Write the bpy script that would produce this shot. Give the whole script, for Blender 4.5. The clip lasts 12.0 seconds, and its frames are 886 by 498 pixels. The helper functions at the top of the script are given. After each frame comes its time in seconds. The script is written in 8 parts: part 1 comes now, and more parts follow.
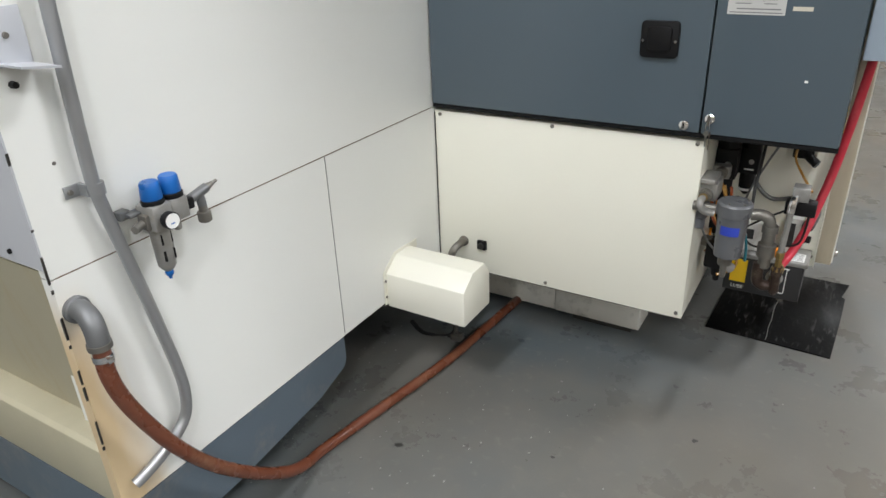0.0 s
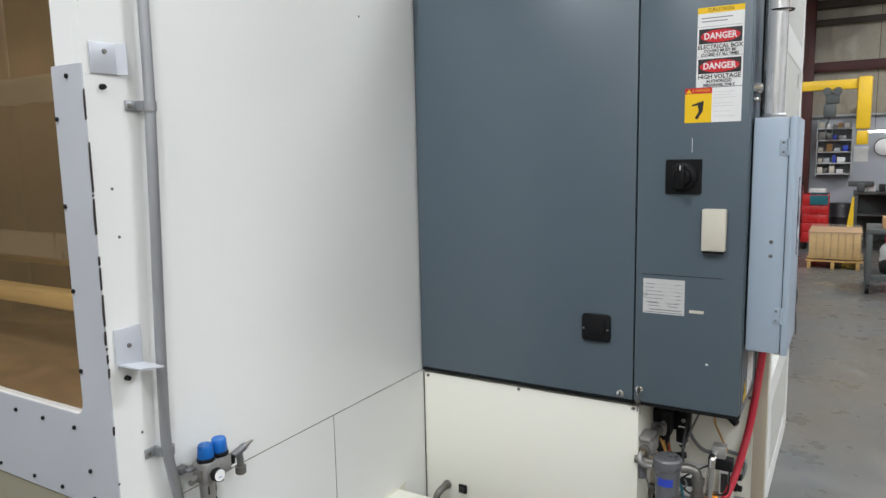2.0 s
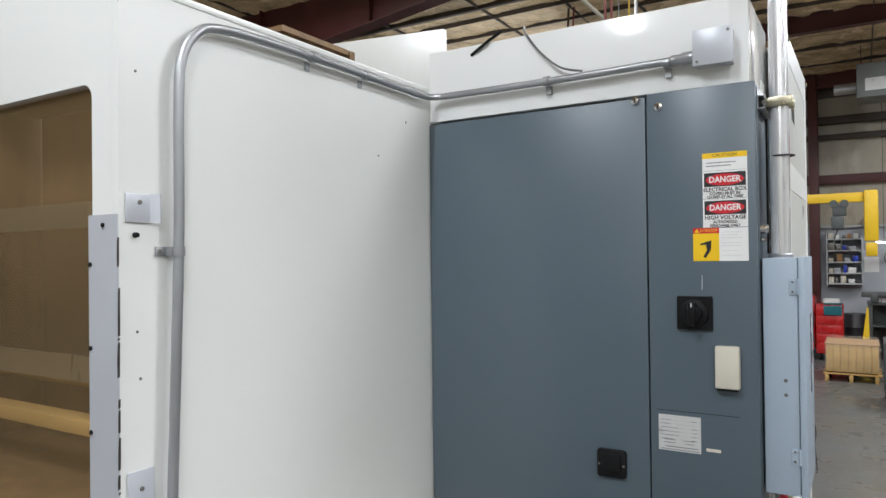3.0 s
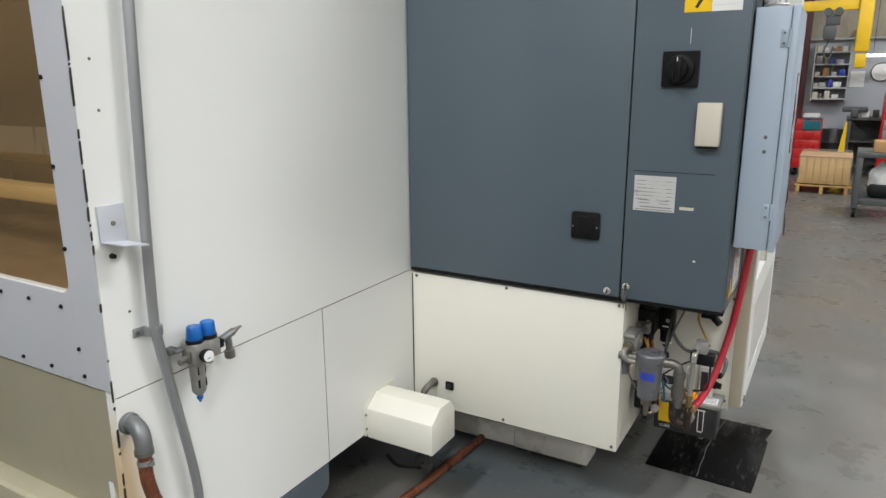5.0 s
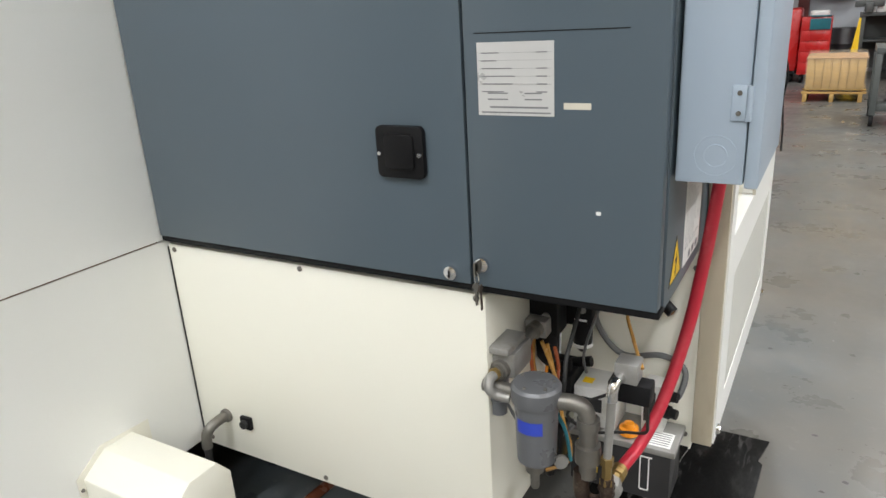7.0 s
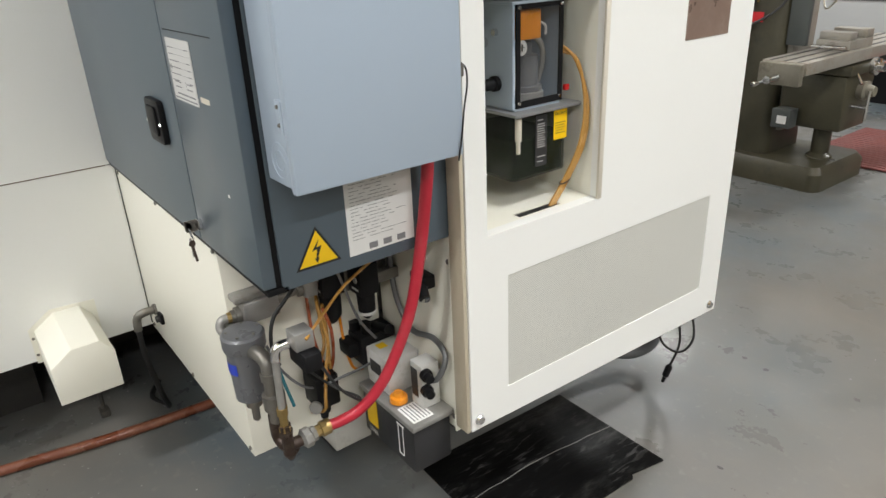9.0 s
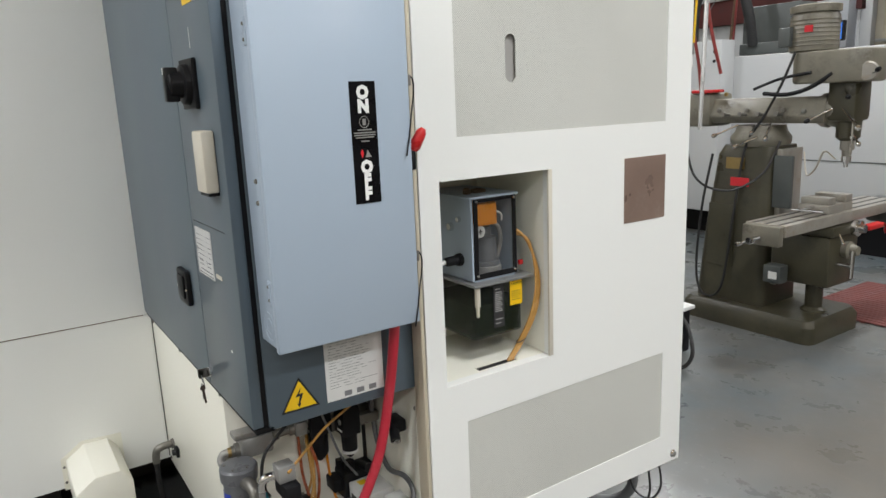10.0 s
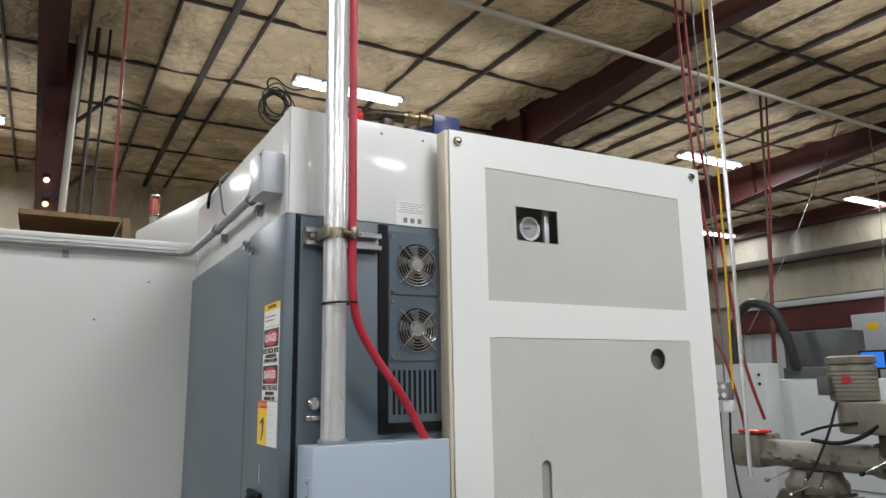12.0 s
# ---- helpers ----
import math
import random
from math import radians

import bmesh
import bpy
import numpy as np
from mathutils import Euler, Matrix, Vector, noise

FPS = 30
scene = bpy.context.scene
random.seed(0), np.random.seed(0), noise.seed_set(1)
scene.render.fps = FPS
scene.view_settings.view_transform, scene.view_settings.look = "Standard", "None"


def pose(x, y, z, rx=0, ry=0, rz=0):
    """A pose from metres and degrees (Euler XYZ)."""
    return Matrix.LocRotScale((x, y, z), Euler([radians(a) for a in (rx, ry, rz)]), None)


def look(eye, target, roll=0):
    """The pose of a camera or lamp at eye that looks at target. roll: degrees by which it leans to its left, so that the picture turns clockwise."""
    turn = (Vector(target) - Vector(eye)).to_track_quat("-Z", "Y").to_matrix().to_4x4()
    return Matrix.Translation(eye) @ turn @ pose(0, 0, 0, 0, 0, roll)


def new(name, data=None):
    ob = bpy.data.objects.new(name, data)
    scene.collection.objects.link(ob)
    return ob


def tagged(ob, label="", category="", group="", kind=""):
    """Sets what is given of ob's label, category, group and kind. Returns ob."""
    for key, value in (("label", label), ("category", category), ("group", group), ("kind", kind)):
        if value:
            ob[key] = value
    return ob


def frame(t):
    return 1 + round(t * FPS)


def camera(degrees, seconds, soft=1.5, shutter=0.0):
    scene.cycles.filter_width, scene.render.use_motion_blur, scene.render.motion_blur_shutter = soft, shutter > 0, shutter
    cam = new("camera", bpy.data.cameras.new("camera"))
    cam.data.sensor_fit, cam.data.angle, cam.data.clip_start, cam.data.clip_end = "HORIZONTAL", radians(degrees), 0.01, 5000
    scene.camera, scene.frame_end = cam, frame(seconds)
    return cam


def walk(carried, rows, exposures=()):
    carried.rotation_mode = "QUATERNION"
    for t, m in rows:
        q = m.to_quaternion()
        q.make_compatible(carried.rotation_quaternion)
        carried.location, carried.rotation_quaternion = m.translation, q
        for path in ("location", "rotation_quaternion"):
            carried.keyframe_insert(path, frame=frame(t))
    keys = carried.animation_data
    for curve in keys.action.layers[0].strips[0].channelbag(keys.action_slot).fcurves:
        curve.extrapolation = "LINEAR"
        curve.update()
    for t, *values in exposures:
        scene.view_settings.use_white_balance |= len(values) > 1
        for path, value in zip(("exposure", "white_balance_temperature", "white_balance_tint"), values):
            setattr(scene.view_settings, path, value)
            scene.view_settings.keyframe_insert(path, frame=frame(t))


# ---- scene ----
cam = camera(65.6, 12.0)
PATH = [
    (0, (1.235, -1.959, 1.514), (0.292, -0.432, 0.631), -2.3),
    (0.5, (1.404, -2.154, 1.535), (0.468, -0.633, 0.634), -3.4),
    (1, (1.473, -2.27, 1.618), (0.518, -0.638, 0.964), -3.0),
    (1.5, (1.505, -2.308, 1.726), (0.533, -0.62, 1.274), -1.4),
    (2, (1.497, -2.33, 1.799), (0.488, -0.624, 1.527), -1.2),
    (2.5, (1.475, -2.358, 1.871), (0.451, -0.641, 1.828), -0.6),
    (2.7, (1.501, -2.359, 1.895), (0.46, -0.651, 1.915), -0.7),
    (4.3, (1.511, -2.441, 1.929), (0.493, -0.72, 1.886), -0.2),
    (4.5, (1.512, -2.45, 1.828), (0.541, -0.70, 1.683), 0.8),
    (5, (1.494, -2.329, 1.686), (0.53, -0.644, 1.206), -0.3),
    (5.5, (1.385, -2.109, 1.562), (0.365, -0.527, 0.887), -1.9),
    (6, (1.376, -1.829, 1.514), (0.421, -0.19, 0.878), -3.0),
    (6.5, (1.434, -1.438, 1.492), (0.476, 0.219, 0.913), -1.4),
    (7, (1.446, -1.064, 1.426), (0.491, 0.564, 0.766), -3.4),
    (7.5, (1.623, -0.731, 1.407), (0.623, 0.834, 0.665), -2.2),
    (7.7, (1.727, -0.635, 1.427), (0.608, 0.832, 0.654), -0.3),
    (9.3, (2.446, -0.405, 1.512), (0.952, 0.653, 0.707), -2.8),
    (9.5, (2.498, -0.416, 1.523), (0.996, 0.639, 0.729), -2.4),
    (10, (2.69, -0.428, 1.653), (1.06, 0.651, 1.231), -2.4),
    (10.3, (2.737, -0.422, 1.72), (1.059, 0.649, 1.526), -1.9),
    (10.5, (2.719, -0.438, 1.81), (1.043, 0.643, 1.659), -1.7),
    (10.8, (2.748, -0.436, 1.899), (1.052, 0.623, 1.902), -0.8),
    (11, (2.774, -0.453, 1.934), (1.07, 0.587, 2.049), -0.6),
    (11.5, (2.817, -0.476, 1.997), (1.116, 0.539, 2.274), -0.8),
    (12, (2.853, -0.499, 2.03), (1.156, 0.489, 2.41), -1.0),
]
walk(cam, [(t, look(eye, target, roll)) for t, eye, target, roll in PATH],
     exposures=[(0.0, 0.14, 6400, 10), (1.0, 0.24, 6350, 10), (1.5, 0.16, 6250, 10), (2.5, -0.06, 6200, 10), (4.5, -0.02, 6350, 10), (5.5, 0.12, 6450, 10), (6.5, 0.22, 6400, 10), (7.0, 0.38, 6500, 10), (7.7, 0.38, 6550, 10),
                (9.3, 0.20, 6650, 10), (10.0, 0.0, 6450, 10), (10.5, -0.24, 6200, 10), (11.0, -0.35, 6250, 10), (12.0, -0.43, 6350, 10)])

# ---- light: rows of fluorescent strip lamps under the roof, the building is closed ----
world = bpy.data.worlds.new("world")
scene.world = world
world.use_nodes = True
world.node_tree.nodes["Background"].inputs[0].default_value = (0.9, 0.95, 1.0, 1)
world.node_tree.nodes["Background"].inputs[1].default_value = 0.05
LAMP_POWER = 150.0
LAMP_Z = 5.12
# Unseen from the sixth on; four of them added to brighten bay and side faces.
LAMPS = [(-3.69, 2.17), (-3.5, 7.75), (-6.35, -1.7), (-7.0, 12.2, 0.3), (-3.8, 12.4, 0.3), (0.2, -3.4), (0.4, 4.9), (3.4, 8.6),
         (2.9, -4.6), (2.9, -9.4), (6.6, -7.2), (3.4, 1.2), (6.6, -2.0), (6.6, 3.4), (9.6, 0.8)]


# ---- mesh helpers ----
def box(x0, x1, y0, y1, z0, z1, bev=0.0, seg=2):
    bm = bmesh.new()
    m = Matrix.Translation(((x0 + x1) / 2, (y0 + y1) / 2, (z0 + z1) / 2)) @ Matrix.Diagonal((abs(x1 - x0), abs(y1 - y0), abs(z1 - z0), 1))
    bmesh.ops.create_cube(bm, size=1, matrix=m)
    if bev:
        bmesh.ops.bevel(bm, geom=bm.edges[:], offset=bev, segments=seg, affect="EDGES", profile=0.5)
    return bm


def frame_axes(d):
    d = Vector(d).normalized()
    u = d.cross(Vector((0, 0, 1)) if abs(d.z) < 0.9 else Vector((1, 0, 0))).normalized()
    return d, u, d.cross(u)


def lathe(p, axis, profile, seg=20, caps=True):
    """Turns rows of (distance along the axis, radius) round the axis through p."""
    bm = bmesh.new()
    d, u, v = frame_axes(axis)
    p = Vector(p)
    rings = []
    for h, r in profile:
        rings.append([bm.verts.new(p + d * h + (u * math.cos(a) + v * math.sin(a)) * max(r, 1e-4)) for a in (2 * math.pi * k / seg for k in range(seg))])
    for a, b in zip(rings, rings[1:]):
        for k in range(seg):
            f = bm.faces.new((a[k], a[(k + 1) % seg], b[(k + 1) % seg], b[k]))
            f.smooth = True
    if caps:
        bm.faces.new(rings[0])
        bm.faces.new(rings[-1])
    bmesh.ops.recalc_face_normals(bm, faces=bm.faces)
    return bm


def cyl(p0, p1, r, seg=18, bev=0.0):
    a, b = Vector(p0), Vector(p1)
    h = (b - a).length
    prof = [(0, r), (h, r)] if not bev else [(0, r - bev), (bev, r), (h - bev, r), (h, r - bev)]
    return lathe(a, b - a, prof, seg)


def smooth_line(pts, n=6):
    pts = [Vector(p) for p in pts]
    out = []
    for i in range(len(pts) - 1):
        p0, p1, p2, p3 = pts[max(i - 1, 0)], pts[i], pts[i + 1], pts[min(i + 2, len(pts) - 1)]
        for k in range(n):
            t = k / n
            out.append(0.5 * ((2 * p1) + (p2 - p0) * t + (2 * p0 - 5 * p1 + 4 * p2 - p3) * t * t + (3 * p1 - p0 - 3 * p2 + p3) * t ** 3))
    return out + [pts[-1]]


def tube(pts, r, seg=10, n=6):
    line = smooth_line(pts, n) if n > 1 else [Vector(p) for p in pts]
    bm = bmesh.new()
    rings, u = [], None
    for i, p in enumerate(line):
        d = (line[min(i + 1, len(line) - 1)] - line[max(i - 1, 0)]).normalized()
        if u is None:
            u = frame_axes(d)[1]
        u = (u - d * u.dot(d)).normalized()
        v = d.cross(u)
        rings.append([bm.verts.new(p + (u * math.cos(a) + v * math.sin(a)) * r) for a in (2 * math.pi * k / seg for k in range(seg))])
    for a, b in zip(rings, rings[1:]):
        for k in range(seg):
            bm.faces.new((a[k], a[(k + 1) % seg], b[(k + 1) % seg], b[k])).smooth = True
    bm.faces.new(rings[0])
    bm.faces.new(rings[-1])
    bmesh.ops.recalc_face_normals(bm, faces=bm.faces)
    return bm


def merge(*bms):
    out = bms[0]
    for b in bms[1:]:
        me = bpy.data.meshes.new("tmp")
        b.to_mesh(me)
        out.from_mesh(me)
        bpy.data.meshes.remove(me)
        b.free()
    return out


PLANES = {"x": lambda d, a, b: (d, a, b), "y": lambda d, a, b: (a, d, b), "z": lambda d, a, b: (a, b, d)}


def prism(axis, d0, d1, poly, bev=0.0):
    """A flat polygon, pushed along an axis from d0 to d1. Points are (y, z), (x, z) or (x, y)."""
    at = PLANES[axis]
    bm = bmesh.new()
    lo = [bm.verts.new(at(d0, a, b)) for a, b in poly]
    hi = [bm.verts.new(at(d1, a, b)) for a, b in poly]
    n = len(poly)
    bm.faces.new(lo)
    bm.faces.new(hi)
    for k in range(n):
        bm.faces.new((lo[k], lo[(k + 1) % n], hi[(k + 1) % n], hi[k]))
    bmesh.ops.recalc_face_normals(bm, faces=bm.faces)
    if bev:
        bmesh.ops.bevel(bm, geom=bm.edges[:], offset=bev, segments=2, affect="EDGES", profile=0.5)
    return bm


def rounded(a0, a1, b0, b1, r, n=5):
    pts = []
    for ca, cb, s in ((a1 - r, b1 - r, 0), (a0 + r, b1 - r, 90), (a0 + r, b0 + r, 180), (a1 - r, b0 + r, 270)):
        pts += [(ca + r * math.cos(radians(s + 90 * k / n)), cb + r * math.sin(radians(s + 90 * k / n))) for k in range(n + 1)]
    return pts


def plate(axis, d0, d1, a0, a1, b0, b1, holes=()):
    """A sheet with openings that go through it; holes are (a0, a1, b0, b1[, corner radius]) or (a, b, radius)."""
    at = PLANES[axis]
    square = [h[:4] if len(h) > 3 else (h[0] - h[2], h[0] + h[2], h[1] - h[2], h[1] + h[2]) for h in holes]
    corner = [h for h in holes if len(h) == 5]
    A = sorted({a0, a1, *[v for h in square for v in h[:2]]})
    B = sorted({b0, b1, *[v for h in square for v in h[2:]]})
    bm = bmesh.new()
    full = {}
    for i in range(len(A) - 1):
        for j in range(len(B) - 1):
            ca, cb = (A[i] + A[i + 1]) / 2, (B[j] + B[j + 1]) / 2
            full[i, j] = not any(h[0] < ca < h[1] and h[2] < cb < h[3] for h in square)

    def quad(*ps):
        bm.faces.new([bm.verts.new(p) for p in ps])

    for (i, j), on in full.items():
        if not on:
            continue
        q = [(A[i], B[j]), (A[i + 1], B[j]), (A[i + 1], B[j + 1]), (A[i], B[j + 1])]
        for d in (d0, d1):
            quad(*[at(d, *p) for p in q])
        for k, (di, dj) in enumerate(((0, -1), (1, 0), (0, 1), (-1, 0))):
            if not full.get((i + di, j + dj), False):
                p, w = q[k], q[(k + 1) % 4]
                quad(at(d0, *p), at(d1, *p), at(d1, *w), at(d0, *w))
    for h in corner:
        r = h[4]
        for ca, cb, s in ((h[1], h[3], 0), (h[0], h[3], 90), (h[0], h[2], 180), (h[1], h[2], 270)):
            ma, mb = ca - math.copysign(r, ca - (h[0] + h[1]) / 2), cb - math.copysign(r, cb - (h[2] + h[3]) / 2)
            arc = [(ma + r * math.cos(radians(s + 90 * k / 8)), mb + r * math.sin(radians(s + 90 * k / 8))) for k in range(9)]
            for p, w in zip(arc, arc[1:]):
                for d in (d0, d1):
                    quad(at(d, ca, cb), at(d, *p), at(d, *w))
                quad(at(d0, *p), at(d1, *p), at(d1, *w), at(d0, *w))
    for h in holes:
        if len(h) == 3:
            n = 32
            for k in range(n):
                ang = [2 * math.pi * (k + e) / n + math.pi / 4 for e in (0, 1)]
                inner = [(h[0] + h[2] * 0.98 * math.cos(t), h[1] + h[2] * 0.98 * math.sin(t)) for t in ang]
                outer = []
                for t in ang:
                    s = h[2] / max(abs(math.cos(t)), abs(math.sin(t)))
                    outer.append((h[0] + s * math.cos(t), h[1] + s * math.sin(t)))
                for d in (d0, d1):
                    quad(*[at(d, *p) for p in (inner[0], inner[1], outer[1], outer[0])])
                quad(at(d0, *inner[0]), at(d1, *inner[0]), at(d1, *inner[1]), at(d0, *inner[1]))
    bmesh.ops.remove_doubles(bm, verts=bm.verts, dist=1e-5)
    bmesh.ops.recalc_face_normals(bm, faces=bm.faces)
    return bm


ORIGIN = {}


def thing(name, at, label, category, group="", kind=""):
    ob = new(name)
    ob.empty_display_size = 0.1
    ob.location = at
    ORIGIN[ob.name] = Vector(at)
    return tagged(ob, label, category, group, kind)


def part(name, bm, material, parent, label=""):
    org = ORIGIN.get(parent.name, Vector()) if parent else Vector()
    bmesh.ops.translate(bm, verts=bm.verts, vec=-org)
    me = bpy.data.meshes.new(name)
    bm.to_mesh(me)
    bm.free()
    me.set_sharp_from_angle(angle=radians(38))
    me.materials.append(material)
    ob = new(name, me)
    ob.parent = parent
    ORIGIN[ob.name] = org
    return tagged(ob, label)


def solo(name, bm, material, label, category, group="", kind=""):
    """A thing of one mesh, with its origin at its base."""
    vs = [v.co for v in bm.verts]
    at = Vector((sum(v.x for v in vs) / len(vs), sum(v.y for v in vs) / len(vs), min(v.z for v in vs)))
    bmesh.ops.translate(bm, verts=bm.verts, vec=-at)
    me = bpy.data.meshes.new(name)
    bm.to_mesh(me)
    bm.free()
    me.set_sharp_from_angle(angle=radians(38))
    me.materials.append(material)
    ob = new(name, me)
    ob.location = at
    ORIGIN[ob.name] = at
    return tagged(ob, label, category, group, kind)


def words(text, size, origin, right, up, depth=0.0004, stretch=1.0, bold=0.0):
    """Raised letters in the built-in font; origin is the middle of the line."""
    cu = bpy.data.curves.new("letters", "FONT")
    cu.body, cu.size, cu.align_x, cu.align_y, cu.extrude = text, size, "CENTER", "CENTER", depth
    cu.resolution_u = 2
    cu.offset = bold
    tmp = bpy.data.objects.new("letters", cu)
    scene.collection.objects.link(tmp)
    me = bpy.data.meshes.new_from_object(tmp.evaluated_get(bpy.context.evaluated_depsgraph_get()))
    bpy.data.objects.remove(tmp)
    bpy.data.curves.remove(cu)
    bm = bmesh.new()
    bm.from_mesh(me)
    bpy.data.meshes.remove(me)
    r, u = Vector(right).normalized(), Vector(up).normalized()
    n = r.cross(u)
    m = Matrix(((r.x * stretch, u.x, n.x, origin[0]), (r.y * stretch, u.y, n.y, origin[1]), (r.z * stretch, u.z, n.z, origin[2]), (0, 0, 0, 1)))
    bm.transform(m)
    return bm


# ---- materials ----
def material(name, color, rough=0.5, metal=0.0, vary=0.12, scale=6.0, bump=0.05, fine=180.0, dirt=None, dirt_amount=0.0, dirt_scale=3.0, coat=0.0, second=None, stretch=(1, 1, 1), rough_vary=0.12, ior=1.5):
    """A painted, metal or mineral surface: tone varied at two scales, fine relief, patches of dirt."""
    m = bpy.data.materials.new(name)
    m.use_nodes = True
    nt = m.node_tree
    n, l = nt.nodes, nt.links
    b = n["Principled BSDF"]
    b.inputs["Metallic"].default_value = metal
    b.inputs["IOR"].default_value = ior
    b.inputs["Coat Weight"].default_value = coat
    co = n.new("ShaderNodeTexCoord")
    mp = n.new("ShaderNodeMapping")
    mp.inputs["Scale"].default_value = stretch
    geo = n.new("ShaderNodeNewGeometry")
    l.new(geo.outputs["Position"], mp.inputs["Vector"])

    def noise_node(s, detail=4.0, r=0.55):
        t = n.new("ShaderNodeTexNoise")
        t.inputs["Scale"].default_value, t.inputs["Detail"].default_value, t.inputs["Roughness"].default_value = s, detail, r
        l.new(mp.outputs[0], t.inputs["Vector"])
        return t

    big, small = noise_node(scale), noise_node(fine, 3.0)

    def mix(f, a, c, amount=None):
        x = n.new("ShaderNodeMix")
        x.data_type = "RGBA"
        for sock, v in ((x.inputs[0], f), (x.inputs[6], a), (x.inputs[7], c)):
            if hasattr(v, "links"):
                l.new(v, sock)
            else:
                sock.default_value = v if not isinstance(v, tuple) else (*v, 1)
        return x.outputs[2]

    def ramp(src, lo, hi, to=(0, 1)):
        r = n.new("ShaderNodeMapRange")
        r.inputs[1].default_value, r.inputs[2].default_value, r.inputs[3].default_value, r.inputs[4].default_value = lo, hi, *to
        l.new(src, r.inputs[0])
        return r.outputs[0]

    dark = second or tuple(c * (1 - 2 * vary) for c in color)
    light = tuple(min(c * (1 + vary * 0.5), 0.95) for c in color)
    col = mix(ramp(big.outputs[0], 0.3, 0.7), dark if second else tuple(c * (1 - vary) for c in color), light)
    col = mix(ramp(small.outputs[0], 0.35, 0.75, (0, min(0.6, 2 * vary))), col, tuple(c * (1 - vary) for c in color))
    if dirt:
        d1, d2 = noise_node(dirt_scale, 6.0, 0.65), noise_node(dirt_scale * 9, 4.0, 0.6)
        f = n.new("ShaderNodeMath")
        f.operation = "MULTIPLY"
        l.new(ramp(d1.outputs[0], 0.5, 0.72, (0, dirt_amount)), f.inputs[0])
        l.new(ramp(d2.outputs[0], 0.3, 0.65), f.inputs[1])
        col = mix(f.outputs[0], col, dirt)
    l.new(col, b.inputs["Base Color"])
    l.new(ramp(big.outputs[0], 0.3, 0.7, (max(rough - rough_vary, 0.02), min(rough + rough_vary, 1))), b.inputs["Roughness"])
    if bump:
        bp = n.new("ShaderNodeBump")
        bp.inputs["Strength"].default_value, bp.inputs["Distance"].default_value = bump, 0.002
        l.new(small.outputs[0], bp.inputs["Height"])
        l.new(bp.outputs[0], b.inputs["Normal"])
    return m


def glass(name, color, rough=0.05, alpha=0.25):
    """Clear plastic: mostly see-through, with a glossy face."""
    m = bpy.data.materials.new(name)
    m.use_nodes = True
    n, l = m.node_tree.nodes, m.node_tree.links
    b = n["Principled BSDF"]
    b.inputs["Base Color"].default_value = (*color, 1)
    b.inputs["Roughness"].default_value = rough
    b.inputs["Alpha"].default_value = alpha
    t = n.new("ShaderNodeTexNoise")
    t.inputs["Scale"].default_value = 14
    r = n.new("ShaderNodeMapRange")
    r.inputs[3].default_value, r.inputs[4].default_value = rough, rough + 0.15
    l.new(t.outputs[0], r.inputs[0])
    l.new(r.outputs[0], b.inputs["Roughness"])
    return m


def glow(name, color, strength):
    m = bpy.data.materials.new(name)
    m.use_nodes = True
    b = m.node_tree.nodes["Principled BSDF"]
    b.inputs["Base Color"].default_value = (*color, 1)
    b.inputs["Emission Color"].default_value = (*color, 1)
    b.inputs["Emission Strength"].default_value = strength
    return m


def perforated(name, color, pitch=0.006):
    """Sheet metal with fine round holes in staggered rows (in the plane x = const)."""
    m = material(name, color, 0.5, 0.0, 0.05, 4.0, 0.0)
    n, l = m.node_tree.nodes, m.node_tree.links
    b = n["Principled BSDF"]
    geo = n.new("ShaderNodeNewGeometry")
    sep = n.new("ShaderNodeSeparateXYZ")
    l.new(geo.outputs["Position"], sep.inputs[0])

    def math_node(op, a, c):
        x = n.new("ShaderNodeMath")
        x.operation = op
        for sock, v in zip(x.inputs, (a, c)):
            if hasattr(v, "links"):
                l.new(v, sock)
            else:
                sock.default_value = v
        return x.outputs[0]

    waves = [math_node("SINE", math_node("MULTIPLY", sep.outputs[k], 2 * math.pi / pitch), 0) for k in (1, 2)]
    dots = math_node("MULTIPLY", waves[0], waves[1])
    hole = n.new("ShaderNodeMapRange")
    hole.inputs[1].default_value, hole.inputs[2].default_value = 0.35, 0.6
    l.new(dots, hole.inputs[0])
    old = b.inputs["Base Color"].links[0].from_socket
    x = n.new("ShaderNodeMix")
    x.data_type = "RGBA"
    l.new(hole.outputs[0], x.inputs[0])
    l.new(old, x.inputs[6])
    x.inputs[7].default_value = tuple(c * 0.6 for c in color) + (1,)
    l.new(x.outputs[2], b.inputs["Base Color"])
    bp = n.new("ShaderNodeBump")
    bp.inputs["Strength"].default_value, bp.inputs["Distance"].default_value = 0.12, 0.001
    bp.invert = True
    l.new(hole.outputs[0], bp.inputs["Height"])
    l.new(bp.outputs[0], b.inputs["Normal"])
    return m


CREAM = material("cream_paint", (0.80, 0.785, 0.69), 0.32, vary=0.01, scale=0.9, bump=0.02, fine=300, rough_vary=0.02)
WHITE = material("white_enamel", (0.80, 0.805, 0.775), 0.30, vary=0.006, scale=0.7, bump=0.02, fine=260, rough_vary=0.02)
# Stained cream, its base also lowered to carry the shade on the lower front.
STAINED = material("stained_shaded_cream_paint", (0.41, 0.38, 0.275), 0.5, vary=0.12, scale=2.0, bump=0.05, dirt=(0.36, 0.26, 0.12), dirt_amount=0.6, dirt_scale=2.2, stretch=(2.5, 2.5, 0.5))
SLATE = material("slate_paint", (0.090, 0.119, 0.143), 0.36, vary=0.05, scale=1.4, bump=0.10, fine=420, rough_vary=0.03)
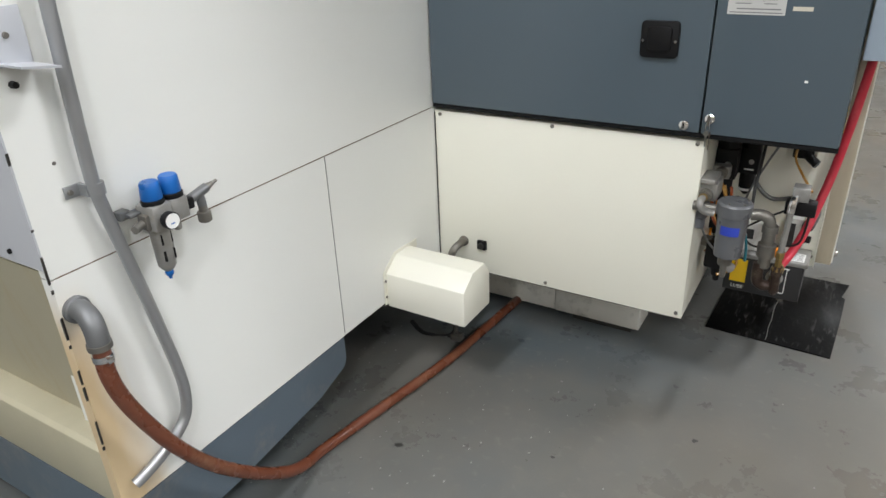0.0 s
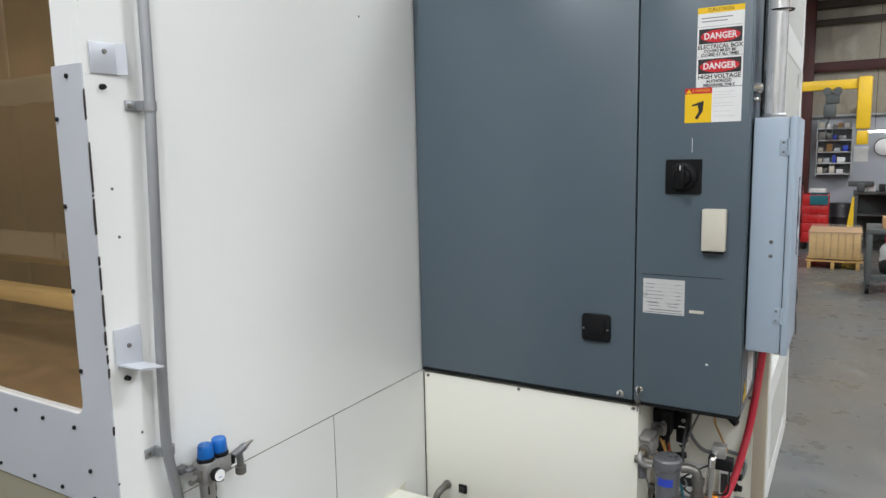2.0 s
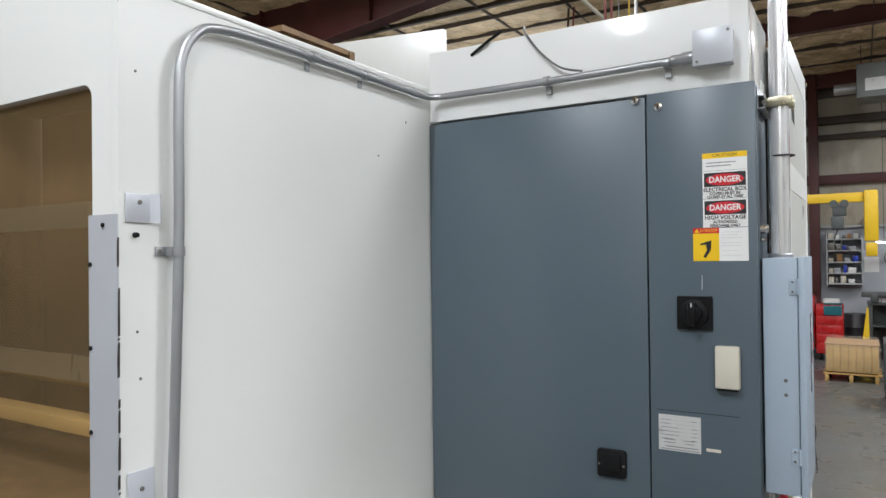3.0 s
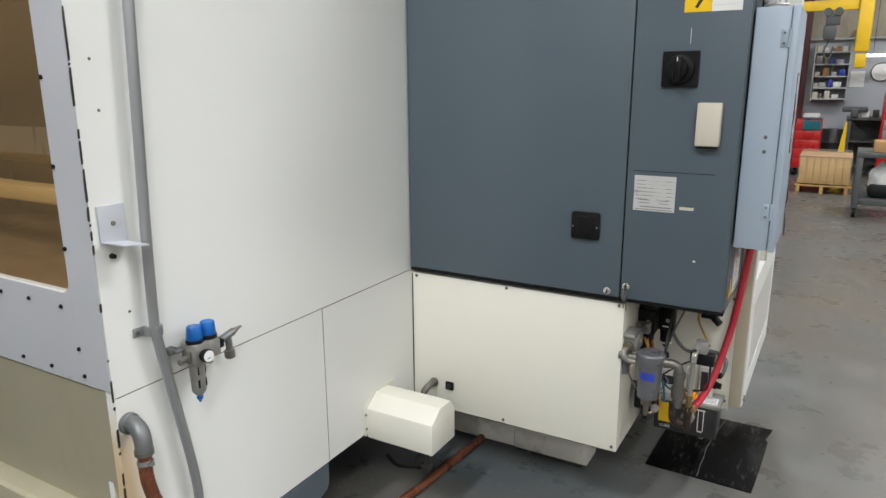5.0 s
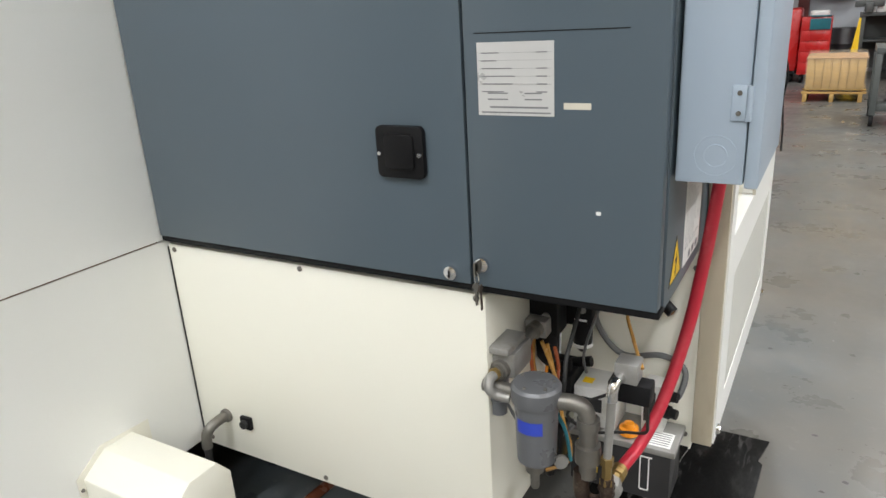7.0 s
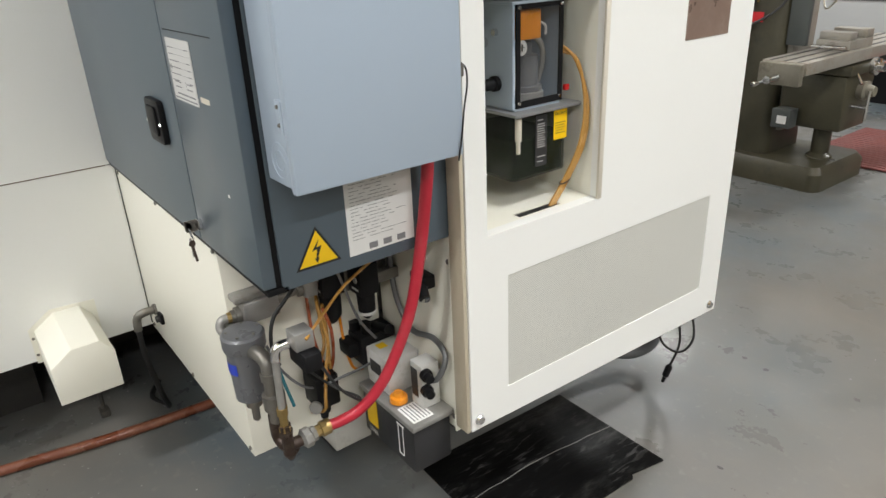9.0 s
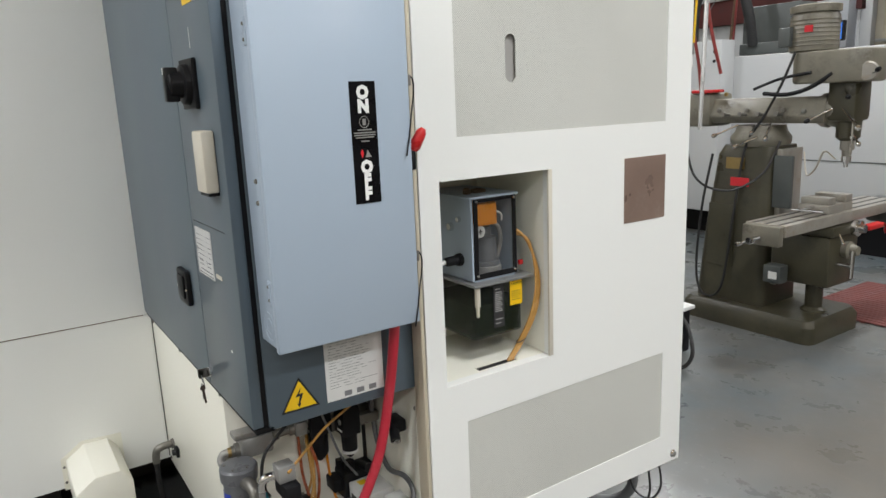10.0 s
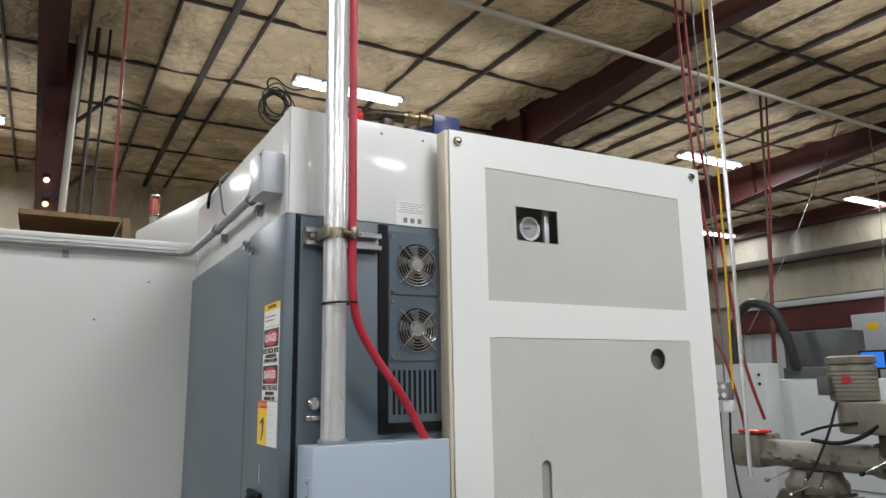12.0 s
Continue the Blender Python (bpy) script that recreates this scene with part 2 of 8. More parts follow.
SKIRT = material("blue_grey_paint", (0.10, 0.13, 0.16), 0.45, vary=0.15, scale=3, bump=0.08, dirt=(0.25, 0.23, 0.19), dirt_amount=0.6, dirt_scale=5)
# Cream flange toned down to tan: its shade is put into the colour.
SHADEDEDGE = material("shaded_cream_edge", (0.56, 0.50, 0.38), 0.45, vary=0.12, scale=4, bump=0.05, dirt=(0.30, 0.23, 0.15), dirt_amount=0.6, dirt_scale=5, stretch=(1, 1, 0.3))
SHEET = material("grey_sheet_metal", (0.52, 0.535, 0.57), 0.38, 0.1, vary=0.05, scale=3, bump=0.04)
BOXGREY = material("light_grey_enamel", (0.36, 0.43, 0.51), 0.34, vary=0.012, scale=1.2, bump=0.05, fine=350, rough_vary=0.008)
GALV = material("galvanized_steel", (0.37, 0.38, 0.39), 0.42, 0.7, vary=0.06, scale=12, bump=0.03, rough_vary=0.05)
DULLPIPE = material("painted_conduit", (0.18, 0.185, 0.19), 0.42, 0.5, vary=0.12, scale=9, bump=0.05)
BRIGHT = material("bright_conduit", (0.88, 0.88, 0.89), 0.27, 0.60, vary=0.16, scale=22, bump=0.10, fine=90, stretch=(1, 1, 0.05), rough_vary=0.10)
ZINC = material("yellow_zinc", (0.40, 0.37, 0.27), 0.3, 0.9, vary=0.15, scale=30, bump=0.04)
CHROME = material("chrome", (0.75, 0.75, 0.76), 0.12, 1.0, vary=0.05, scale=20, bump=0.0)
STEEL = material("dull_steel", (0.22, 0.21, 0.19), 0.45, 0.7, vary=0.2, scale=14, bump=0.1, dirt=(0.16, 0.12, 0.08), dirt_amount=0.6, dirt_scale=12)
CAST = material("cast_aluminium", (0.33, 0.325, 0.31), 0.45, 0.5, vary=0.15, scale=25, bump=0.15, dirt=(0.22, 0.19, 0.14), dirt_amount=0.6, dirt_scale=14)
GUNMETAL = material("grey_filter_paint", (0.14, 0.145, 0.155), 0.35, 0.2, vary=0.1, scale=15, bump=0.06)
BRASS = material("brass", (0.38, 0.27, 0.11), 0.4, 0.85, vary=0.15, scale=30, bump=0.05)
BLACK = material("black_plastic", (0.007, 0.007, 0.008), 0.5, vary=0.2, scale=10, bump=0.06, ior=1.3)
RUBBER = material("black_rubber", (0.018, 0.018, 0.018), 0.6, vary=0.2, scale=12, bump=0.1)
DARK = material("oily_dark_iron", (0.035, 0.033, 0.03), 0.5, vary=0.3, scale=6, bump=0.2, dirt=(0.10, 0.08, 0.05), dirt_amount=0.6, dirt_scale=6)
REDHOSE = material("red_rubber_hose", (0.46, 0.020, 0.040), 0.42, vary=0.12, scale=9, bump=0.08, dirt=(0.55, 0.16, 0.16), dirt_amount=0.3, dirt_scale=10)
BROWNHOSE = material("brown_rubber_hose", (0.155, 0.048, 0.024), 0.28, vary=0.2, scale=7, bump=0.08, dirt=(0.30, 0.16, 0.09), dirt_amount=0.5, dirt_scale=8)
RED = material("red_paint", (0.52, 0.02, 0.02), 0.3, vary=0.1, scale=5, bump=0.04)
BLUE = material("blue_plastic", (0.006, 0.115, 0.42), 0.35, vary=0.1, scale=20, bump=0.03)
BLUELABEL = material("blue_label", (0.03, 0.06, 0.45), 0.4, vary=0.06, scale=20, bump=0.0)
YELLOW = material("yellow_print", (0.88, 0.56, 0.01), 0.4, vary=0.05, scale=12, bump=0.0)
YELLOWPAINT = material("yellow_paint", (0.82, 0.52, 0.015), 0.4, vary=0.1, scale=4, bump=0.04)
ORANGE = material("orange_plastic", (0.85, 0.30, 0.02), 0.3, vary=0.1, scale=20, bump=0.03)
REDPRINT = material("red_print", (0.60, 0.02, 0.03), 0.4, vary=0.05, scale=12, bump=0.0)
PAPER = material("white_label", (0.80, 0.80, 0.78), 0.45, vary=0.04, scale=15, bump=0.02)
PLATE = material("silver_label", (0.66, 0.66, 0.65), 0.35, 0.3, vary=0.05, scale=15, bump=0.02)
INK = material("black_print", (0.02, 0.02, 0.022), 0.45, vary=0.1, scale=20, bump=0.0)
LABELBLACK = material("black_gloss_label", (0.004, 0.004, 0.005), 0.3, vary=0.1, scale=20, bump=0.0, ior=1.25)
GREYINK = material("grey_print", (0.22, 0.22, 0.23), 0.5, vary=0.1, scale=20, bump=0.0)
BEIGE = material("beige_plastic", (0.60, 0.56, 0.47), 0.42, vary=0.04, scale=10, bump=0.04)
TAN = material("amber_tube", (0.43, 0.23, 0.06), 0.25, vary=0.1, scale=20, bump=0.02)
RUST = material("rust_and_bare_metal", (0.16, 0.10, 0.06), 0.7, vary=0.3, scale=25, bump=0.25, fine=90)
BROWNPLATE = material("brown_label_plate", (0.30, 0.21, 0.17), 0.35, 0.4, vary=0.12, scale=7, bump=0.05, dirt=(0.42, 0.33, 0.27), dirt_amount=0.6, dirt_scale=8)
MESH = perforated("perforated_sheet", (0.58, 0.58, 0.535))
PANE = glass("yellowed_clear_plastic", (0.36, 0.25, 0.12), 0.05, 0.15)
CLEAR = glass("clear_plastic", (0.08, 0.08, 0.075), 0.06, 0.16)
TANK = material("black_tank_paint", (0.022, 0.022, 0.024), 0.4, vary=0.15, scale=10, bump=0.05)
SMOKE = glass("smoked_reservoir_plastic", (0.02, 0.024, 0.02), 0.10, 0.42)
OIL = material("dark_green_oil", (0.006, 0.014, 0.003), 0.1, vary=0.1, scale=5, bump=0.0)
WOODY = material("tan_interior", (0.24, 0.14, 0.065), 0.42, vary=0.4, scale=4, bump=0.1, dirt=(0.36, 0.24, 0.08), dirt_amount=0.7, dirt_scale=2.5, stretch=(2.5, 2.5, 0.3))
INNERSTEEL = material("oily_inner_steel", (0.34, 0.27, 0.18), 0.35, 0.2, vary=0.25, scale=3, bump=0.08, dirt=(0.20, 0.12, 0.05), dirt_amount=0.7, dirt_scale=3, stretch=(2, 2, 0.4))
MAROON = material("maroon_steel_primer", (0.090, 0.022, 0.020), 0.5, vary=0.2, scale=3, bump=0.08, dirt=(0.05, 0.03, 0.03), dirt_amount=0.6, dirt_scale=2)
DARKSTEEL = material("dark_purlin_steel", (0.058, 0.042, 0.032), 0.55, vary=0.2, scale=4, bump=0.05)
MILL = material("olive_grey_machine_paint", (0.062, 0.056, 0.034), 0.38, vary=0.35, scale=4, bump=0.2, dirt=(0.018, 0.016, 0.011), dirt_amount=0.9, dirt_scale=3.5)
MILLLIGHT = material("worn_grey_machine_paint", (0.20, 0.185, 0.145), 0.40, vary=0.25, scale=7, bump=0.12, dirt=(0.045, 0.036, 0.022), dirt_amount=0.95, dirt_scale=6)
GROUNDIRON = material("ground_iron", (0.36, 0.34, 0.30), 0.4, 0.4, vary=0.15, scale=8, bump=0.1, dirt=(0.22, 0.15, 0.08), dirt_amount=0.6, dirt_scale=9)
REDMAT = material("red_rubber_matting", (0.15, 0.042, 0.036), 0.7, vary=0.2, scale=8, bump=0.2)
CARDBOARD = material("cardboard", (0.42, 0.24, 0.10), 0.75, vary=0.12, scale=5, bump=0.1)
PINE = material("pine_boards", (0.55, 0.34, 0.11), 0.6, vary=0.15, scale=4, bump=0.1, stretch=(1, 6, 6))
WRAP = glass("plastic_wrap", (0.8, 0.72, 0.58), 0.12, 0.16)
CARTGREY = material("dark_cart_paint", (0.08, 0.088, 0.085), 0.45, vary=0.15, scale=6, bump=0.08)
WALLGREY = material("grey_wall_panel", (0.42, 0.44, 0.47), 0.5, vary=0.06, scale=2, bump=0.05)
WALLWHITE = material("white_wall_sheet", (0.48, 0.49, 0.49), 0.45, vary=0.05, scale=1.5, bump=0.03, dirt=(0.5, 0.48, 0.42), dirt_amount=0.3, dirt_scale=1.5)
TEAL = material("teal_cloth", (0.02, 0.16, 0.20), 0.8, vary=0.2, scale=15, bump=0.2)
BLUESCREEN = glow("lit_monitor_screen", (0.02, 0.15, 0.6), 0.7)
WARMGLOW = glow("warm_bulb", (1.0, 0.72, 0.42), 3.0)
TUBEGLOW = glow("fluorescent_tube", (0.98, 0.99, 1.0), 9.0)


def floor_material():
    """Sealed grey concrete: bluish grey that turns warm grey as x grows, scuffs, oil stains, a gloss that comes and
    goes.
    """
    m = material("sealed_concrete", (0.138, 0.136, 0.127), 0.40, vary=0.16, scale=1.3, bump=0.06, fine=140, second=(0.078, 0.104, 0.120),
                 dirt=(0.090, 0.084, 0.072), dirt_amount=0.14, dirt_scale=0.9, coat=0.0, rough_vary=0.14, ior=1.38)
    n, l = m.node_tree.nodes, m.node_tree.links
    b = n["Principled BSDF"]
    geo = n.new("ShaderNodeNewGeometry")
    old = b.inputs["Base Color"].links[0].from_socket
    t = n.new("ShaderNodeTexNoise")
    t.inputs["Scale"].default_value, t.inputs["Detail"].default_value = 26.0, 8.0
    l.new(geo.outputs["Position"], t.inputs["Vector"])
    r = n.new("ShaderNodeMapRange")
    r.inputs[1].default_value, r.inputs[2].default_value, r.inputs[3].default_value, r.inputs[4].default_value = 0.60, 0.76, 0.0, 0.4
    l.new(t.outputs[0], r.inputs[0])
    x = n.new("ShaderNodeMix")
    x.data_type = "RGBA"
    l.new(r.outputs[0], x.inputs[0])
    l.new(old, x.inputs[6])
    x.inputs[7].default_value = (0.24, 0.235, 0.225, 1)
    sep = n.new("ShaderNodeSeparateXYZ")  # the mix leans to warm grey as x grows, in the aisle beside the machine
    l.new(geo.outputs["Position"], sep.inputs[0])
    worn = n.new("ShaderNodeMapRange")
    worn.inputs[1].default_value, worn.inputs[2].default_value, worn.inputs[3].default_value, worn.inputs[4].default_value = 0.3, 1.9, -0.12, 0.16
    l.new(sep.outputs[0], worn.inputs[0])
    warm = n.new("ShaderNodeTexNoise")
    warm.inputs["Scale"].default_value, warm.inputs["Detail"].default_value = 0.9, 4.0
    l.new(geo.outputs["Position"], warm.inputs["Vector"])
    w = n.new("ShaderNodeMapRange")
    w.inputs[1].default_value, w.inputs[2].default_value, w.inputs[4].default_value = 0.30, 0.74, 0.85
    add = n.new("ShaderNodeMath")
    l.new(warm.outputs[0], add.inputs[0])
    l.new(worn.outputs[0], add.inputs[1])
    l.new(add.outputs[0], w.inputs[0])
    y = n.new("ShaderNodeMix")
    y.data_type = "RGBA"
    l.new(w.outputs[0], y.inputs[0])
    l.new(x.outputs[2], y.inputs[6])
    y.inputs[7].default_value = (0.128, 0.113, 0.091, 1)
    # pale scuffed patches where the coat has worn thin, and drag marks
    pale, drag = n.new("ShaderNodeTexNoise"), n.new("ShaderNodeTexNoise")
    mp = n.new("ShaderNodeMapping")
    mp.inputs["Rotation"].default_value, mp.inputs["Scale"].default_value = (0, 0, 0.7), (0.5, 6.0, 1)
    l.new(geo.outputs["Position"], mp.inputs["Vector"])
    col = y.outputs[2]
    for t2, src, s, lo, hi, amount, tone in ((pale, geo.outputs["Position"], 3.2, 0.50, 0.74, 0.45, (0.172, 0.161, 0.143, 1)), (drag, mp.outputs[0], 5.0, 0.60, 0.74, 0.22, (0.19, 0.178, 0.158, 1))):
        t2.inputs["Scale"].default_value, t2.inputs["Detail"].default_value, t2.inputs["Roughness"].default_value = s, 10.0, 0.68
        l.new(src, t2.inputs["Vector"])
        r2 = n.new("ShaderNodeMapRange")
        r2.inputs[1].default_value, r2.inputs[2].default_value, r2.inputs[4].default_value = lo, hi, amount
        l.new(t2.outputs[0], r2.inputs[0])
        z = n.new("ShaderNodeMix")
        z.data_type = "RGBA"
        l.new(r2.outputs[0], z.inputs[0])
        l.new(col, z.inputs[6])
        z.inputs[7].default_value = tone
        col = z.outputs[2]
    rough = n.new("ShaderNodeMapRange")  # scuffed patches are duller
    rough.inputs[1].default_value, rough.inputs[2].default_value, rough.inputs[3].default_value, rough.inputs[4].default_value = 0.40, 0.65, 0.25, 0.52
    l.new(pale.outputs[0], rough.inputs[0])
    l.new(rough.outputs[0], b.inputs["Roughness"])
    l.new(col, b.inputs["Base Color"])
    return m


def insulation_material():
    """Vinyl-faced roof blanket: yellowed white, creased and shiny."""
    # Tone and dirt noise also put the shade of the creases into the colour.
    m = material("faced_insulation", (0.86, 0.66, 0.40), 0.22, vary=0.20, scale=2.2, bump=0.0, dirt=(0.24, 0.16, 0.08), dirt_amount=0.75, dirt_scale=1.4)
    n, l = m.node_tree.nodes, m.node_tree.links
    b = n["Principled BSDF"]
    geo = n.new("ShaderNodeNewGeometry")
    a = n.new("ShaderNodeTexNoise")  # bends the creases
    a.inputs["Scale"].default_value, a.inputs["Detail"].default_value = 1.6, 5.0
    l.new(geo.outputs["Position"], a.inputs["Vector"])
    bent = n.new("ShaderNodeMix")
    bent.data_type = "VECTOR"
    bent.inputs[0].default_value = 0.45
    l.new(geo.outputs["Position"], bent.inputs[4])
    l.new(a.outputs["Color"], bent.inputs[5])
    height = a.outputs[0]
    for scale, weight in ((2.4, 0.9), (6.0, 0.45), (15.0, 0.2)):
        v = n.new("ShaderNodeTexVoronoi")
        v.feature = "DISTANCE_TO_EDGE"
        v.inputs["Scale"].default_value = scale
        l.new(bent.outputs[1], v.inputs["Vector"])
        ridge = n.new("ShaderNodeMath")
        ridge.operation = "MULTIPLY_ADD"
        ridge.inputs[1].default_value = weight
        l.new(v.outputs["Distance"], ridge.inputs[0])
        l.new(height, ridge.inputs[2])
        height = ridge.outputs[0]
    bp = n.new("ShaderNodeBump")
    bp.inputs["Strength"].default_value, bp.inputs["Distance"].default_value = 1.0, 0.10
    l.new(height, bp.inputs["Height"])
    l.new(bp.outputs[0], b.inputs["Normal"])
    return m


def coolant_stain(m):
    """A tan coolant stain that has run down the corner from the pipe elbow, edged with rust."""
    n, l = m.node_tree.nodes, m.node_tree.links
    b = n["Principled BSDF"]
    old = b.inputs["Base Color"].links[0].from_socket
    geo = n.new("ShaderNodeNewGeometry")
    sep = n.new("ShaderNodeSeparateXYZ")
    l.new(geo.outputs["Position"], sep.inputs[0])

    def calc(op, a, c):
        x = n.new("ShaderNodeMath")
        x.operation = op
        for sock, v in zip(x.inputs, (a, c)):
            if hasattr(v, "links"):
                l.new(v, sock)
            else:
                sock.default_value = v
        return x.outputs[0]

    mp = n.new("ShaderNodeMapping")
    mp.inputs["Scale"].default_value = (1, 1, 0.25)
    l.new(geo.outputs["Position"], mp.inputs["Vector"])
    t = n.new("ShaderNodeTexNoise")
    t.inputs["Scale"].default_value, t.inputs["Detail"].default_value = 14.0, 6.0
    l.new(mp.outputs[0], t.inputs["Vector"])
    # the edge of the stain leans away from the corner towards the bottom
    edge = calc("ADD", calc("MULTIPLY", sep.outputs[2], -0.16), -1.165)
    side = calc("SUBTRACT", edge, sep.outputs[1])
    side = calc("ADD", side, calc("MULTIPLY", calc("SUBTRACT", t.outputs[0], 0.5), 0.08))
    rs = n.new("ShaderNodeMapRange")
    rs.inputs[1].default_value, rs.inputs[2].default_value = 0.0, 0.09
    l.new(side, rs.inputs[0])
    rz = n.new("ShaderNodeMapRange")
    rz.inputs[1].default_value, rz.inputs[2].default_value = 0.90, 0.78
    l.new(sep.outputs[2], rz.inputs[0])
    f = calc("MULTIPLY", calc("MULTIPLY", rs.outputs[0], rz.outputs[0]), 0.9)
    x = n.new("ShaderNodeMix")
    x.data_type = "RGBA"
    l.new(f, x.inputs[0])
    l.new(old, x.inputs[6])
    x.inputs[7].default_value = (0.64, 0.47, 0.25, 1)
    l.new(x.outputs[2], b.inputs["Base Color"])
    return m


STAINWHITE = coolant_stain(material("coolant_stained_enamel", (0.80, 0.805, 0.775), 0.32, vary=0.01, scale=0.7, bump=0.02, fine=260, rough_vary=0.02))
FLOOR = floor_material()
WALLBLANKET = material("grimy_wall_insulation", (0.40, 0.365, 0.29), 0.5, vary=0.2, scale=1.5, bump=0.5, fine=7, dirt=(0.16, 0.13, 0.09), dirt_amount=0.7, dirt_scale=1.2)
GLOSSWHITE = material("glossy_white_enamel", (0.80, 0.805, 0.79), 0.13, vary=0.006, scale=0.7, bump=0.015, fine=90, rough_vary=0.02)
INSUL = insulation_material()
REDDROP = material("faded_red_hose", (0.26, 0.035, 0.03), 0.5, vary=0.15, scale=6, bump=0.05)

# ---- the building ----
X0, X1, Y0, Y1, ROOF = -9.3, 13.0, -11.0, 13.2, 5.42
solo("floor", box(X0 - 0.2, X1 + 0.2, Y0 - 0.2, Y1 + 0.2, -0.2, 0.0), FLOOR, "worn glossy grey sealed concrete floor with scuffs", "floor", kind="structure")
def quilt(us, vs, place, folds, depth, seed):
    """A vinyl-faced blanket: a sheet that bags and creases between its straps; place(u, v, d) lays it d metres out from its wall or roof."""
    verts = []
    for v in vs:
        for u in us:
            p = Vector((u * folds[0] + seed, v * folds[1], seed * 0.7))
            soft = noise.noise(p * 0.9) * 0.5 + 0.5
            crease = 1 - abs(noise.noise(p * 2.1 + Vector((3.1, 0, 0))))
            fine = 1 - abs(noise.noise(p * 5.3 + Vector((0, 7.7, 0))))
            verts.append(place(u, v, depth * (0.55 * soft + 0.33 * crease ** 3 + 0.16 * fine ** 2)))
    n = len(us)
    faces = [(j * n + i, j * n + i + 1, (j + 1) * n + i + 1, (j + 1) * n + i) for j in range(len(vs) - 1) for i in range(n - 1)]
    me = bpy.data.meshes.new("quilt")
    me.from_pydata(verts, [], faces)
    bm = bmesh.new()
    bm.from_mesh(me)
    bpy.data.meshes.remove(me)
    for f in bm.faces:
        f.smooth = True
    return bm


def steps(a, b, d):
    n = max(1, round((b - a) / d))
    return [a + (b - a) * k / n for k in range(n)]


XS = steps(X0 - 0.2, 1.6, 0.085) + steps(1.6, X1 + 0.2, 0.7) + [X1 + 0.2]
YS = steps(Y0 - 0.2, -2.6, 0.7) + steps(-2.6, Y1 + 0.2, 0.085) + [Y1 + 0.2]
roof_sheet = quilt(XS, YS, lambda u, v, d: (u, v, ROOF - d), (1.0, 1.0), 0.105, 2.0)
solo("ceiling", merge(roof_sheet, box(X0 - 0.2, X1 + 0.2, Y0 - 0.2, Y1 + 0.2, ROOF + 0.02, ROOF + 0.12)), INSUL, "yellowed creased vinyl-faced roof insulation", "ceiling", kind="structure")
for name, low, high in (("wall_west", (X0 - 0.2, X0, Y0, Y1), None), ("wall_east", (X1, X1 + 0.2, Y0, Y1), None), ("wall_south", (X0, X1, Y0 - 0.2, Y0), None), ("wall_north", (X0, X1, Y1, Y1 + 0.2), None)):
    solo(name, box(*low, 0, ROOF), WALLBLANKET, "tall shop wall lined with creased insulation", "wall", kind="structure")

# purlins along x and thin sag lines along y, under the blanket
for y, r in ((-6.2, 0.013), (-4.9, 0.013), (-3.6, 0.013), (-2.3, 0.013), (-1.05, 0.013), (-0.35, 0.012), (0.32, 0.012), (0.77, 0.030), (1.08, 0.012), (2.69, 0.012), (3.43, 0.014), (6.02, 0.034), (6.45, 0.012), (7.1, 0.013), (7.8, 0.012), (8.4, 0.013), (10.8, 0.013), (12.0, 0.013)):
    solo("roof_purlin", box(X0, X1, y - r, y + r, ROOF - 0.11, ROOF - 0.045, 0.003), DARKSTEEL, "thin dark steel roof purlin under the insulation", "purlin", "roof purlins", "structure")
for x, r in ((-8.5, 0.008), (-7.23, 0.009), (-5.83, 0.009), (-4.48, 0.016), (-2.98, 0.013), (-1.9, 0.008), (-1.07, 0.016), (0.5, 0.009), (1.7, 0.009), (2.9, 0.009), (5.3, 0.009)):
    solo("roof_strap", box(x - r, x + r, Y0, Y1, ROOF - 0.09, ROOF - 0.05, 0.002), DARKSTEEL, "thin dark steel strap holding roof insulation", "strap", "roof straps", "structure")


def rafter(y):
    """A tapered built-up beam, deeper towards the west wall, with stiffeners and a flange splice."""
    low = lambda x: min(5.13, 5.13 + 0.12 * (x + 1.2))
    ob = thing("roof_beam", (0, y, 5.0), "deep tapered maroon steel roof beam", "beam", "roof beams", "structure")
    part("web", prism("y", y - 0.006, y + 0.006, [(X0, low(X0)), (-1.2, 5.13), (X1, 5.13), (X1, ROOF - 0.05), (X0, ROOF - 0.05)]), MAROON, ob)
    part("lower_flange", prism("y", y - 0.11, y + 0.11, [(X0, low(X0) - 0.018), (-1.2, 5.112), (-1.2, 5.129), (X0, low(X0) - 0.001)]), MAROON, ob)
    part("lower_flange", box(-1.199, X1, y - 0.08, y + 0.08, 5.118, 5.129), MAROON, ob)
    part("upper_flange", box(X0, X1, y - 0.09, y + 0.09, ROOF - 0.045, ROOF - 0.03), MAROON, ob)
    for x in (-7.5, -5.6, -3.7, -1.25, 1.5, 4.5):
        part("stiffener", box(x - 0.005, x + 0.005, y - 0.08, y - 0.007, low(x) + 0.002, ROOF - 0.05), MAROON, ob)
    return ob


